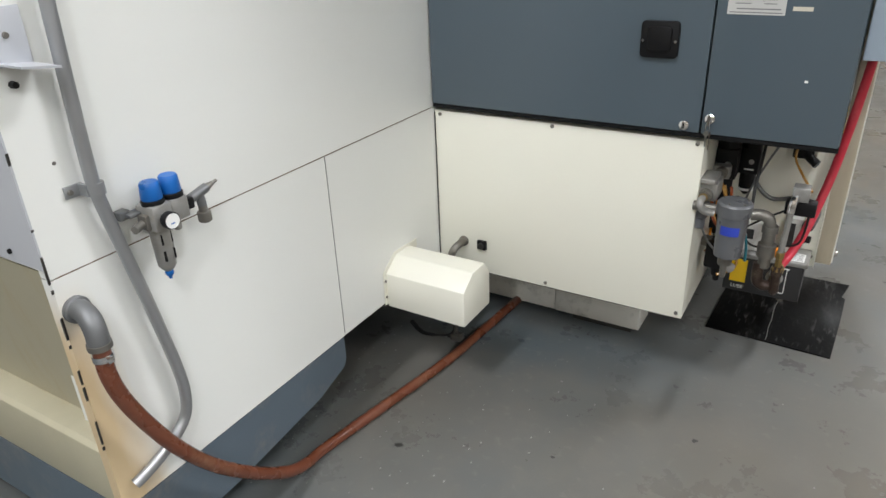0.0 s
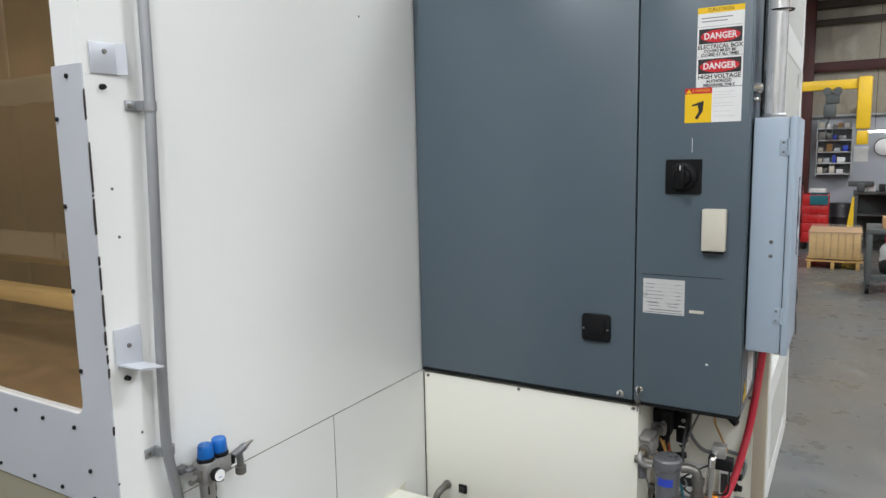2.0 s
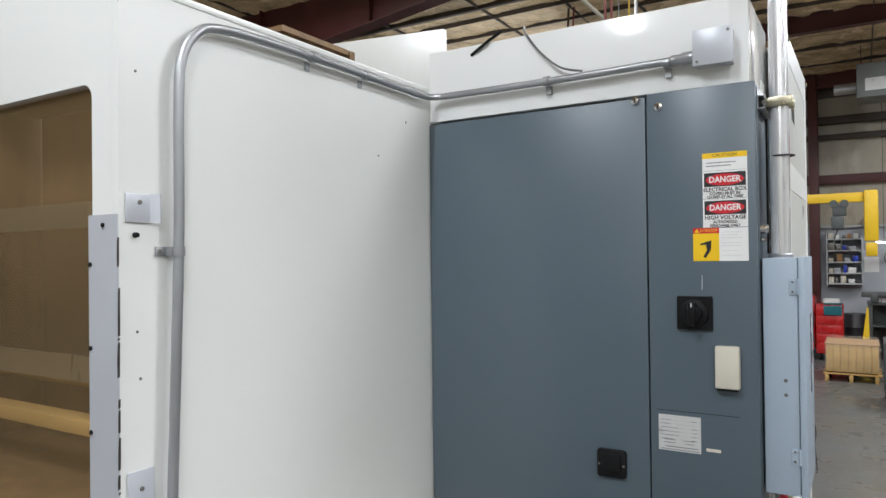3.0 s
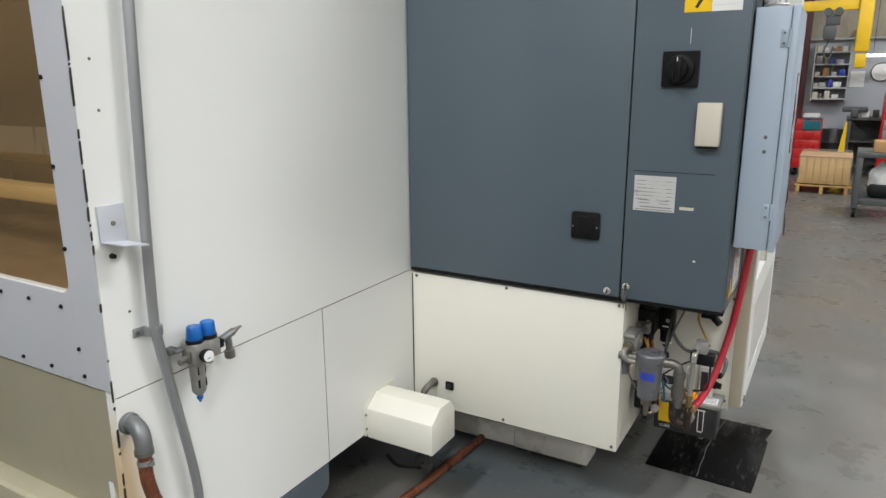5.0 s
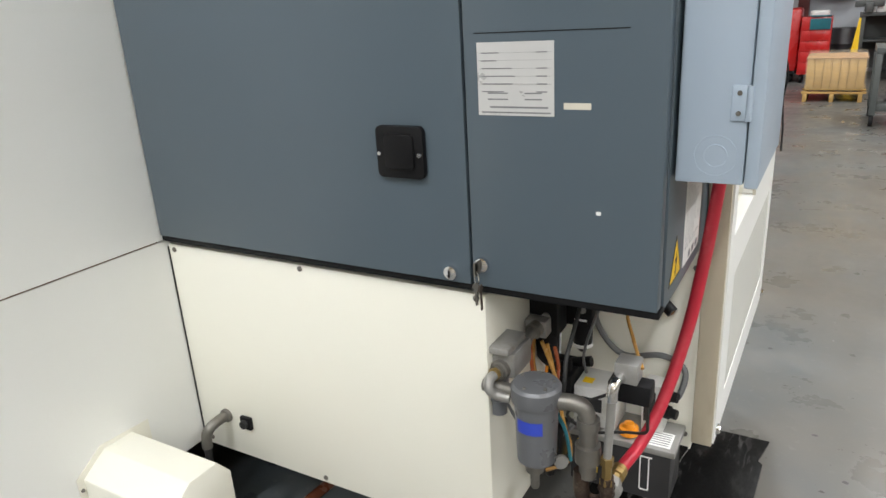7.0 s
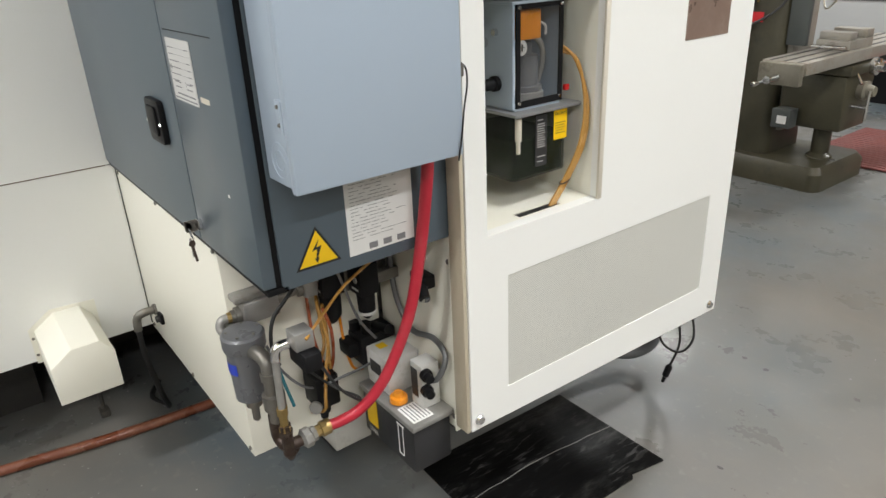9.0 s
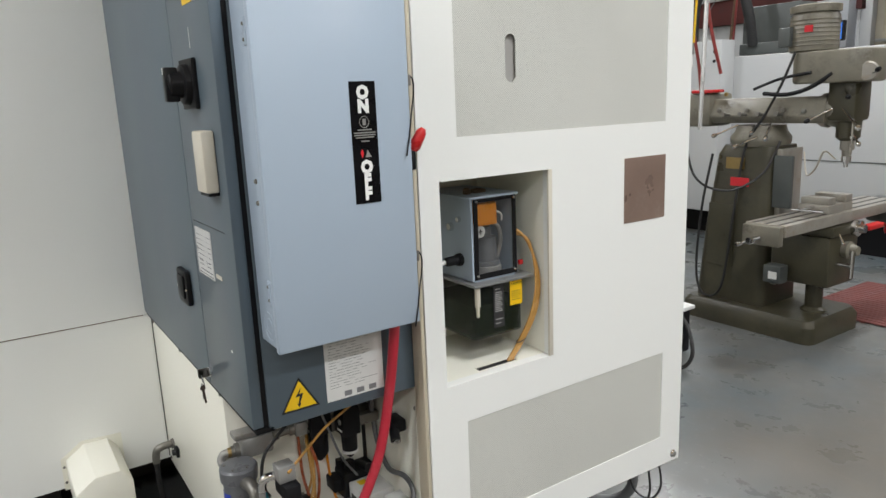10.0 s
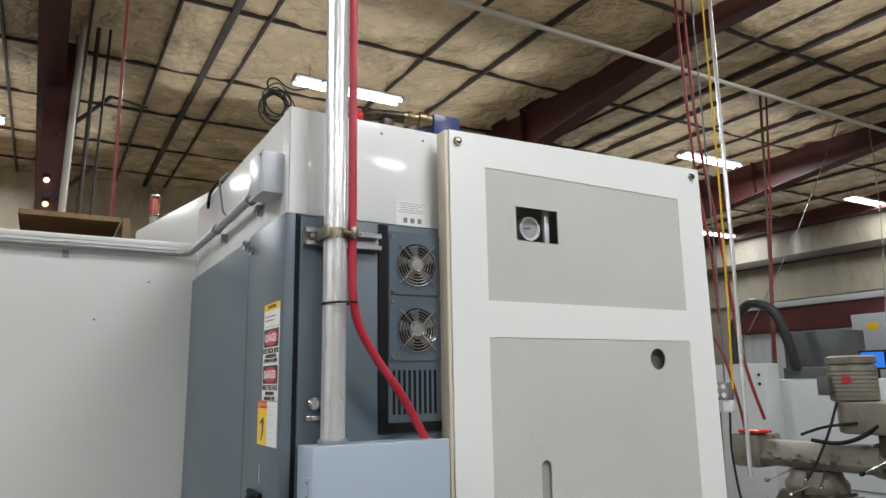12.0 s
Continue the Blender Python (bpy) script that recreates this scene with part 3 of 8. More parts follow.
for y in (4.55, 9.05, -0.62, -6.0):
    rafter(y)
# One vinyl in two tones: far wall dimmed, end wall lightened, in place of light.
DIMVINYL = material("dimmed_vinyl_insulation", (0.44, 0.395, 0.305), 0.34, vary=0.22, scale=1.3, bump=0.10, fine=30, dirt=(0.17, 0.12, 0.07), dirt_amount=0.8, dirt_scale=1.1, stretch=(1, 1, 0.4))
LITVINYL = material("lit_vinyl_insulation", (0.84, 0.70, 0.47), 0.30, vary=0.22, scale=1.6, bump=0.12, fine=24, dirt=(0.14, 0.10, 0.06), dirt_amount=0.9, dirt_scale=1.3, stretch=(1, 1, 0.35))
solo("wall_blanket", quilt(steps(-4.5, 6.0, 0.09) + [6.0], steps(2.2, ROOF - 0.06, 0.12) + [ROOF - 0.06], lambda u, v, d: (X0 + 0.02 + d, u, v), (1.3, 0.45), 0.16, 5.0), LITVINYL, "stained creased insulation blanket on the end wall", "insulation", kind="structure")
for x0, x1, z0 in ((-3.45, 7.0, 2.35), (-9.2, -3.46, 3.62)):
    solo("wall_blanket", quilt(steps(x0, x1, 0.07) + [x1], steps(z0, 5.36, 0.10) + [5.36], lambda u, v, d: (u, Y1 - 0.02 - d, v), (2.2, 0.45), 0.10, 9.0), DIMVINYL, "pleated silvery insulation blanket on the far wall", "insulation", kind="structure")


def strip_lamp(x, y, share=1.0):
    ob = thing("strip_lamp", (x, y, LAMP_Z), "white fluorescent strip lamp, lit, hung under the roof", "lamp", "strip lamps")
    part("housing", prism("y", y - 0.62, y + 0.62, [(x - 0.04, LAMP_Z + 0.09), (x + 0.04, LAMP_Z + 0.09), (x + 0.13, LAMP_Z + 0.03), (x - 0.13, LAMP_Z + 0.03)]), WALLWHITE, ob)
    for dx in (-0.06, 0.06):
        part("tube", cyl((x + dx, y - 0.6, LAMP_Z + 0.012), (x + dx, y + 0.6, LAMP_Z + 0.012), 0.016, 10), TUBEGLOW, ob)
    for dy in (-0.45, 0.45):
        part("hanger", cyl((x, y + dy, LAMP_Z + 0.09), (x, y + dy, ROOF), 0.004, 6), DARKSTEEL, ob)
    lamp = bpy.data.lights.new("strip_light", "AREA")
    lamp.shape, lamp.size, lamp.size_y, lamp.energy, lamp.color = "RECTANGLE", 0.22, 1.2, LAMP_POWER * share, (0.95, 0.975, 1.0)
    lo = new("strip_light", lamp)
    lo.matrix_world = pose(x, y, LAMP_Z - 0.015)
    up = bpy.data.lights.new("strip_uplight", "AREA")  # added wide fill above each fixture, unseen, to brighten the roof
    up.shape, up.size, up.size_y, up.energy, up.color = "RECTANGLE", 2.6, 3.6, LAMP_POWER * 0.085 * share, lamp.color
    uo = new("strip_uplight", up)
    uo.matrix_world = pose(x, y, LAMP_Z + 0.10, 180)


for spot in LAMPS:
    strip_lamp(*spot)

# ---- the machining centre: enclosure ----
SEAM = 0.914
TOPA = 2.575
YF = -1.372
mc = thing("machining_center", (-1.0, -0.3, 0.0), "large cream sheet-metal machining centre enclosure", "machine tool")
part("upper_side_panel", plate("x", -0.03, 0.0, YF, 0.030, SEAM + 0.0013, TOPA), WHITE, mc)
part("lower_side_panel", plate("x", -0.03, 0.0, YF, -0.568, 0.322, SEAM - 0.0022), STAINWHITE, mc)
part("access_panel", plate("x", -0.03, -0.001, -0.563, 0.034, 0.322, SEAM - 0.003), WHITE, mc)
# Added black sheet, unseen, that keeps the open seams dark.
part("panel_backing", box(-0.05, -0.034, YF + 0.02, 0.0, 0.33, TOPA - 0.02), RUBBER, mc)
part("top_cap", box(-0.14, 0.004, YF, -0.002, TOPA, TOPA + 0.02, 0.004), WHITE, mc)
part("inner_wall", box(-0.15, -0.13, YF + 0.05, 0.4, 0.35, TOPA - 0.002), WHITE, mc)
# front face with the window
FX = -2.6
part("front_panel", plate("y", YF + 0.0, YF + 0.03, FX, -0.0305, 0.93, 2.9, [(-1.6, -0.105, 1.168, 2.345, 0.035)]), WHITE, mc)
part("lower_front_panel", prism("x", FX, -0.031, [(YF + 0.002, 0.926), (YF + 0.030, 0.926), (YF + 0.10, 0.47), (YF + 0.072, 0.47)]), STAINED, mc)
part("drip_ledge", merge(prism("x", FX, -0.031, [(YF, 0.325), (YF, 0.478), (YF + 0.012, 0.486), (YF + 0.085, 0.486), (YF + 0.085, 0.325)], 0.002)), STAINED, mc)
part("window_sheet", merge(plate("y", YF - 0.004, YF, -0.116, -0.001, 0.935, 2.02), plate("y", YF - 0.004, YF, FX, -0.1162, 0.935, 1.172)), SHEET, mc, "plain grey sheet screwed round the window")
part("sheet_fillet", prism("y", YF - 0.004, YF, [(-0.1162, 1.1722)] + [(-0.1512 + 0.035 * math.cos(a), 1.2072 - 0.035 * math.sin(a)) for a in (math.pi / 2 * k / 6 for k in range(7))]), SHEET, mc)
part("window_pane", plate("y", YF + 0.012, YF + 0.018, -1.62, -0.09, 1.15, 2.36), PANE, mc, "yellowed clear plastic window").visible_shadow = False
for z in (1.03, 1.29, 1.49, 1.695, 1.90, 1.995):
    for x in ((-0.108,) if z < 1.99 else (-0.055,)):
        part("screw", lathe((x, YF - 0.004, z), (0, -1, 0), [(0, 0.0055), (0.004, 0.0055), (0.006, 0.003)], 8), BLACK, mc)
for x in (-0.16, -0.3, -0.43, -0.6):
    part("screw", lathe((x, YF - 0.004, 1.135), (0, -1, 0), [(0, 0.0055), (0.004, 0.0055), (0.006, 0.003)], 8), BLACK, mc)
    part("screw", lathe((x + 0.06, YF - 0.004, 0.958), (0, -1, 0), [(0, 0.0055), (0.004, 0.0055), (0.006, 0.003)], 8), BLACK, mc)
# rusty sealant along the front corner
random.seed(4)
z = 0.50
while z < 2.0:
    h = random.choice((0.008, 0.015, 0.03, 0.06, 0.11)) * random.uniform(0.7, 1.4)
    w = random.uniform(0.0008, 0.0028)
    x = 0.002 + random.uniform(-0.002, 0.001)
    part("rust_edge", prism("y", YF - 0.005, YF - 0.0008, [(x - w, z), (x + 0.001, z + 0.003), (x + 0.002, z + h), (x - w * random.uniform(0.2, 1.0), z + h * 0.9), (x - w * 1.3, z + h * 0.45)]), DARK, mc)
    z += h + random.choice((0.004, 0.01, 0.05, 0.12))
# inside of the machine behind the window
part("interior_back", box(-2.4, -0.2, -0.25, -0.22, 0.6, 2.72), WOODY, mc, "tan oily interior wall")
part("interior_side", box(-2.58, -2.45, -1.33, -0.22, 0.6, 2.72), WOODY, mc)
part("interior_roof", box(-2.45, -0.2, -0.62, -0.26, 2.70, 2.72), WOODY, mc)
part("interior_side", box(-0.2, -0.17, -1.3, -0.22, 0.6, 2.5), WOODY, mc)
part("interior_tray", box(-2.4, -0.2, -1.3, -0.25, 0.9, 1.0), WOODY, mc)
part("interior_rail", box(-2.4, -0.2, -0.8, -0.7, 1.22, 1.28, 0.008), PINE, mc)
part("interior_rail", box(-2.4, -0.2, -0.5, -0.4, 1.32, 1.38, 0.008), PINE, mc)
part("inner_door", plate("y", -0.66, -0.645, -2.35, -0.78, 1.39, 2.16, [(-2.2, -0.95, 1.5, 2.05, 0.03)]), INNERSTEEL, mc, "oily inner door frame")
part("inner_glass", plate("y", -0.640, -0.635, -2.3, -0.85, 1.42, 2.12), CLEAR, mc).visible_shadow = False
part("inner_post", box(-0.62, -0.50, -0.62, -0.50, 1.0, 2.44, 0.006), INNERSTEEL, mc)
# recessed plinth and the dark underside
part("skirt", prism("x", -0.02, -0.001, [(YF, 0.125), (-1.05, 0.138), (-0.71, 0.175), (-0.585, 0.215), (-0.573, 0.24), (-0.573, 0.318), (YF, 0.318)]), SKIRT, mc, "blue-grey painted bottom skirt")
part("skirt", plate("y", YF, YF + 0.02, FX, -0.021, 0.125, 0.321), SKIRT, mc, "blue-grey painted bottom skirt")
part("plinth", box(FX, -0.30, -1.05, -0.36, 0.0, 0.40), DARK, mc)
# Dark strips in the panel gaps stand for their shade, the first with rust.
part("seam_seal", box(-0.024, -0.0015, YF + 0.01, -0.006, SEAM - 0.0021, SEAM + 0.0012), RUST, mc)
part("seam_seal", box(-0.024, -0.0022, -0.5679, -0.5631, 0.33, SEAM - 0.0045), BLACK, mc)
part("corner_seal", box(0.0003, 0.0032, 0.0188, 0.0216, 0.33, 0.895), RUBBER, mc)
part("underside", box(FX, -0.035, YF + 0.04, 1.40, 0.40, 0.42), DARK, mc)
part("base_casting", merge(box(-2.2, -0.55, -0.35, 1.3, 0.0, 0.40), box(-0.55, 0.0, 0.55, 1.2, 0.04, 0.40)), DARK, mc)
# tank front below the cabinet
part("tank_panel", box(0.0002, 0.896, 0.022, 0.43, 0.312, 0.902, 0.003), CREAM, mc, "cream panel fixed with small screws")
part("tank_bottom", box(0.02, 0.88, 0.04, 0.42, 0.300, 0.311), DARK, mc)
part("pipe_bay_wall", plate("y", 0.441, 0.452, 0.897, 1.222, 0.385, 0.922), CREAM, mc)
part("pipe_bay_post", box(1.2225, 1.2275, 0.433, 0.470, 0.385, 0.92), CREAM, mc)
part("base_rail", box(-0.02, 1.12, 0.50, 0.56, 0.30, 0.40), DARK, mc)
for x, z in ((0.022, 0.888), (0.434, 0.893), (0.877, 0.893), (0.429, 0.328), (0.878, 0.331), (0.03, 0.335)):
    part("screw", lathe((x, 0.022, z), (0, -1, 0), [(0, 0.0065), (0.003, 0.0065), (0.005, 0.003)], 8), STEEL, mc)
for y, z in ((0.444, 0.850), (0.444, 0.42)):
    part("screw", lathe((1.212, 0.441, z), (0, -1, 0), [(0, 0.007), (0.004, 0.006)], 8), STEEL, mc)
for y, z in ((-1.325, 1.735), (-1.325, 2.37), (-1.317, 1.62), (-1.30, 1.125), (-0.34, 2.28), (-0.16, 2.43)):
    part("rivet", lathe((0.0, y, z), (1, 0, 0), [(0, 0.004), (0.002, 0.003)], 8), STEEL, mc)
# white housing above the cabinet
part("upper_housing", prism("z", 2.455, 2.740, [(0.003, 0.012), (1.205, 0.012), (1.205, 0.50), (0.003, 0.50)], 0.004), GLOSSWHITE, mc)
part("corner_strip", merge(box(1.2052, 1.2072, 0.010, 0.058, 2.456, 2.739), box(1.150, 1.2072, 0.0095, 0.0115, 2.456, 2.739)), GLOSSWHITE, mc)
part("housing_tail", prism("z", 2.60, 2.876, [(0.0, 0.128), (-0.41, 0.05), (-1.2, -0.10), (-1.2, -0.07), (-0.41, 0.08), (0.0, 0.158)], 0.003), WHITE, mc)
part("roof_rim", box(-1.5, -0.15, 0.30, 0.36, 2.50, 2.60, 0.004), WHITE, mc)
for y in (0.27, 0.40):
    part("rivet", lathe((1.205, y, 2.71), (1, 0, 0), [(0, 0.004), (0.002, 0.003)], 8), STEEL, mc)
part("data_sheet", plate("x", 1.2055, 1.2065, 0.312, 0.42, 2.455, 2.525), PAPER, mc, "creased paper data sheet")
part("printing", merge(*[box(1.2066, 1.2069, 0.32 + 0.006 * (k % 2), 0.405 - 0.011 * (k % 3), 2.518 - 0.0065 * k, 2.5193 - 0.0065 * k) for k in range(5)], *[box(1.2066, 1.2069, 0.335 + 0.022 * k, 0.347 + 0.022 * k, 2.463, 2.477) for k in range(3)]), GREYINK, mc)
# panels that close the machine behind
part("rear_wall", plate("x", -2.62, -2.6, YF, 1.46, 0.40, 2.9), WHITE, mc)
part("end_wall", plate("y", 1.446, 1.462, FX, 1.222, 0.40, 2.69), WHITE, mc)
part("roof_panel", plate("z", 2.67, 2.685, FX, 1.222, 0.505, 1.444), WHITE, mc)


# screwed motor cover on the access panel
cover = thing("motor_cover", (0.13, -0.22, 0.25), "cream folded sheet-metal motor cover on the side panel", "cover")
poly = [(-0.332, 0.305), (-0.155, 0.305), (-0.155, 0.43), (-0.19, 0.475), (-0.268, 0.475), (-0.332, 0.43)]
part("hood", prism("x", 0.002, 0.30, poly, 0.003), CREAM, cover)
part("flange", prism("x", 0.0005, 0.003, [(-0.348, 0.315), (-0.14, 0.315), (-0.14, 0.48), (-0.275, 0.487), (-0.348, 0.437)]), CREAM, cover)
for z in (0.345, 0.405):
    part("screw", lathe((0.003, -0.340, z), (1, 0, 0), [(0, 0.005), (0.004, 0.004)], 8), STEEL, cover)
part("drain_bracket", merge(box(0.14, 0.18, -0.26, -0.20, 0.25, 0.304, 0.004), cyl((0.20, -0.22, 0.18), (0.20, -0.22, 0.304), 0.007, 10), box(0.185, 0.225, -0.235, -0.205, 0.165, 0.19, 0.004)), DARK, cover)

# ---- electrical cabinet ----
CX, CT, CB = 1.226, 2.447, 0.918
cab = thing("electrical_cabinet", (0.6, 0.2, CB), "slate-grey steel electrical cabinet with two doors", "cabinet")
part("body", box(0.004, CX, 0.038, 0.44, CB, CT, 0.002), SLATE, cab)
part("gasket", box(0.012, CX - 0.006, 0.026, 0.038, CB + 0.006, CT - 0.006), BLACK, cab)
door_a = part("door", box(0.006, 0.879, 0.0, 0.026, CB + 0.012, CT - 0.004, 0.003), SLATE, cab)
door_b = part("door", box(0.884, CX - 0.002, 0.0, 0.026, CB + 0.012, CT + 0.006, 0.003), SLATE, cab)
part("bottom_lip", box(0.004, CX, 0.006, 0.05, CB - 0.003, CB + 0.010, 0.002), BLACK, cab, "dark bottom seal")
part("groove", box(0.905, 1.165, -0.0008, 0.001, 1.383, 1.3845), BLACK, door_b)
grip = part("pull_handle", prism("y", -0.014, 0.0, rounded(0.697, 0.800, 1.130, 1.228, 0.012), 0.003), BLACK, door_a, "black recessed plastic pull handle")
part("finger_pocket", prism("y", -0.020, -0.013, rounded(0.718, 0.782, 1.148, 1.214, 0.01), 0.003), BLACK, door_a)
for x in (0.705, 0.792):
    part("screw", lathe((x, -0.014, 1.176), (0, -1, 0), [(0, 0.005), (0.003, 0.004)], 8), CHROME, door_a)
for x, z, d in ((0.838, 0.950, door_a), (0.905, 0.975, door_b), (0.848, 2.435, door_a), (0.925, 2.405, door_b)):
    lock = part("lock", lathe((x, 0.0, z), (0, -1, 0), [(0, 0.014), (0.008, 0.0135), (0.011, 0.009)], 16), CHROME, d)
    part("slot", box(x - 0.0015, x + 0.0015, -0.0125, -0.011, z - 0.007, z + 0.007), BLACK, lock)
kr = [(0.905 + 0.004 * math.sin(a), -0.026 - 0.003 * math.cos(a), 0.957 + 0.014 * math.cos(a)) for a in (2 * math.pi * k / 18 for k in range(19))]
keys = part("key", merge(box(0.9035, 0.9065, -0.034, -0.010, 0.962, 0.988, 0.001), prism("x", 0.9035, 0.9065, [(-0.036, 0.988), (-0.036, 0.966), (-0.028, 0.960), (-0.022, 0.972), (-0.022, 0.982)])), STEEL, door_b, "key left in the lock")
part("key_ring", tube(kr, 0.0014, 6, 1), CHROME, keys)
part("hanging_key", merge(prism("y", -0.030, -0.0275, [(0.899, 0.946), (0.908, 0.948), (0.911, 0.938), (0.906, 0.931), (0.9065, 0.905), (0.9025, 0.902), (0.901, 0.932), (0.896, 0.938)])), STEEL, keys)
part("hanging_key", merge(prism("x", 0.912, 0.9143, [(-0.034, 0.944), (-0.024, 0.946), (-0.022, 0.936), (-0.026, 0.930), (-0.023, 0.896), (-0.028, 0.894), (-0.032, 0.930), (-0.037, 0.936)])), DARKSTEEL, keys)
sw = part("main_switch", prism("y", -0.010, 0.0, rounded(0.977, 1.089, 1.657, 1.768, 0.004), 0.002), BLACK, door_b, "black rotary main switch")
part("switch_disc", lathe((1.033, -0.010, 1.712), (0, -1, 0), [(0, 0.046), (0.012, 0.044), (0.014, 0.04)], 28), BLACK, sw)
part("knob", merge(lathe((1.033, -0.024, 1.712), (0, -1, 0), [(0, 0.03), (0.026, 0.027), (0.03, 0.022)], 24), box(1.021, 1.045, -0.06, -0.03, 1.674, 1.750, 0.004)), BLACK, sw)
part("mark", box(1.0315, 1.0345, -0.0615, -0.0598, 1.735, 1.749), PAPER, sw)
bb = part("relay_box", box(1.097, 1.170, -0.030, -0.0005, 1.475, 1.610, 0.005), BEIGE, door_b, "beige plastic cover box")
part("relay_box_foot", box(1.102, 1.165, -0.024, -0.0005, 1.468, 1.4745), BLACK, bb)
# nameplate: unreadable lines
npl = part("nameplate", plate("y", -0.0015, 0.0, 0.910, 1.046, 1.250, 1.369), PLATE, door_b, "printed silver nameplate")
bars = []
for k in range(6):
    z = 1.352 - k * 0.0125
    bars.append(box(0.918, 0.918 + (0.032, 0.028, 0.055, 0.06, 0.056, 0.04)[k], -0.0019, -0.0014, z - 0.0009, z + 0.0009))
    if k != 1:
        bars.append(box(1.016, 1.034, -0.0019, -0.0014, z - 0.0009, z + 0.0009))
for z in (1.358, 1.346, 1.333, 1.3205, 1.308):
    bars.append(box(0.914, 1.042, -0.0019, -0.0014, z - 0.0063, z - 0.0060))
for k in range(2):
    z = 1.287 - k * 0.010
    bars += [box(0.928, 0.965, -0.0019, -0.0014, z - 0.0011, z + 0.0011), box(0.995, 1.025, -0.0019, -0.0014, z - 0.0011, z + 0.0011)]
bars += [box(0.932, 1.036, -0.0019, -0.0014, 1.2625, 1.2655), box(0.916, 1.040, -0.0019, -0.0014, 1.254, 1.2565)]
part("printing", merge(*bars), GREYINK, npl)
part("tape_scrap", plate("y", -0.001, 0.0, 1.062, 1.107, 1.262, 1.272), BEIGE, door_b, "scrap of pale tape")
part("paint_chip", box(1.118, 1.126, -0.0008, 0.0, 1.090, 1.096), PAPER, door_b)
part("scratch", box(1.056, 1.0575, -0.0008, 0.0, 1.79, 1.835), PAPER, door_b)
# cabinet side: latch, strut, fans and louvre
lt = part("side_latch", lathe((CX, 0.075, 1.985), (1, 0, 0), [(0, 0.016), (0.02, 0.015), (0.024, 0.01)], 16), CHROME, cab)
part("latch_bar", box(CX, CX + 0.014, 0.055, 0.115, 1.945, 1.956, 0.002), CHROME, cab)
fp = part("fan_panel", box(CX, CX + 0.004, 0.277, 0.4395, 1.93, 2.43), SLATE, cab)
part("panel_tape", box(CX, CX + 0.0055, 0.250, 0.2765, 1.905, 2.445), BLACK, cab, "black sealing tape")
part("panel_tape", box(CX, CX + 0.0055, 0.2765, 0.44, 1.905, 1.930), BLACK, cab, "black sealing tape")
for zc in (2.342, 2.168):
    fan = part("fan", plate("x", CX + 0.004, CX + 0.007, 0.2795, 0.4385, zc - 0.082, zc + 0.082, [(0.360, zc, 0.058)]), SLATE, cab, "round finger-guarded cooling fan")
    part("fan_well", lathe((CX + 0.0045, 0.360, zc), (1, 0, 0), [(0, 0.057), (0.0005, 0.057)], 24), BLACK, fan)
    guard = None
    for r in (0.018, 0.026, 0.034, 0.042, 0.050, 0.058):
        ring = [(CX + 0.012, 0.360 + r * math.cos(2 * math.pi * k / 24), zc + r * math.sin(2 * math.pi * k / 24)) for k in range(25)]
        t = tube(ring, 0.0013, 5, 1)
        guard = merge(guard, t) if guard else t
    for a in (45, 135, 225, 315):
        c, s = math.cos(radians(a)), math.sin(radians(a))
        guard = merge(guard, tube([(CX + 0.013, 0.360 + 0.015 * c, zc + 0.015 * s), (CX + 0.013, 0.360 + 0.075 * c, zc + 0.075 * s)], 0.0016, 6, 1))
    part("finger_guard", guard, CHROME, fan)
    part("hub", lathe((CX + 0.006, 0.360, zc), (1, 0, 0), [(0, 0.022), (0.004, 0.022), (0.005, 0.017)], 20), CAST, fan)
    for a in (1.256 * k for k in range(5)):
        part("fan_blade", prism("x", CX + 0.0052, CX + 0.006, [(0.360 + r * math.cos(a + b), zc + r * math.sin(a + b)) for r, b in ((0.02, 0), (0.055, 0.2), (0.055, 0.75), (0.02, 0.6))]), GUNMETAL, fan)
    for dy in (-0.070, 0.070):
        for dz in (-0.072, 0.072):
            part("screw", lathe((CX + 0.007, 0.359 + dy, zc + dz), (1, 0, 0), [(0, 0.005), (0.003, 0.004)], 8), STEEL, fan)
for k in range(9):
    y = 0.289 + k * 0.0152
    part("louvre_slot", box(CX + 0.003, CX + 0.0046, y, y + 0.0075, 1.95, 2.062), BLACK, cab)
# warning triangle and paper notice under the switch box
tri = part("warning_triangle", prism("x", CX, CX + 0.001, [(0.068, 0.948), (0.166, 0.948), (0.117, 1.030)]), INK, cab, "yellow high-voltage warning triangle")
part("triangle_face", prism("x", CX + 0.001, CX + 0.0014, [(0.076, 0.953), (0.158, 0.953), (0.117, 1.022)]), YELLOW, tri)
part("bolt_sign", prism("x", CX + 0.0014, CX + 0.0018, [(0.121, 1.004), (0.105, 0.982), (0.116, 0.984), (0.112, 0.965), (0.108, 0.967), (0.114, 0.955), (0.119, 0.968), (0.116, 0.967), (0.126, 0.990), (0.115, 0.988)]), INK, tri)
note = part("notice", plate("x", CX, CX + 0.001, 0.186, 0.343, 0.945, 1.14), PAPER, cab, "white printed notice, unreadable")
bars = []
random.seed(9)
for k in range(21):
    z = 1.122 - k * 0.0072
    y = 0.196
    while y < 0.255 + 0.075 * random.random():
        w = random.uniform(0.006, 0.026)
        bars.append(box(CX + 0.001, CX + 0.0014, y, y + w, z - 0.00045, z + 0.00045))
        y += w + random.choice((0.003, 0.003, 0.012))
for k in range(3):
    bars.append(box(CX + 0.001, CX + 0.0014, 0.232 + k * 0.034, 0.252 + k * 0.034, 0.950, 0.963))
part("printing", merge(*bars), GREYINK, note)


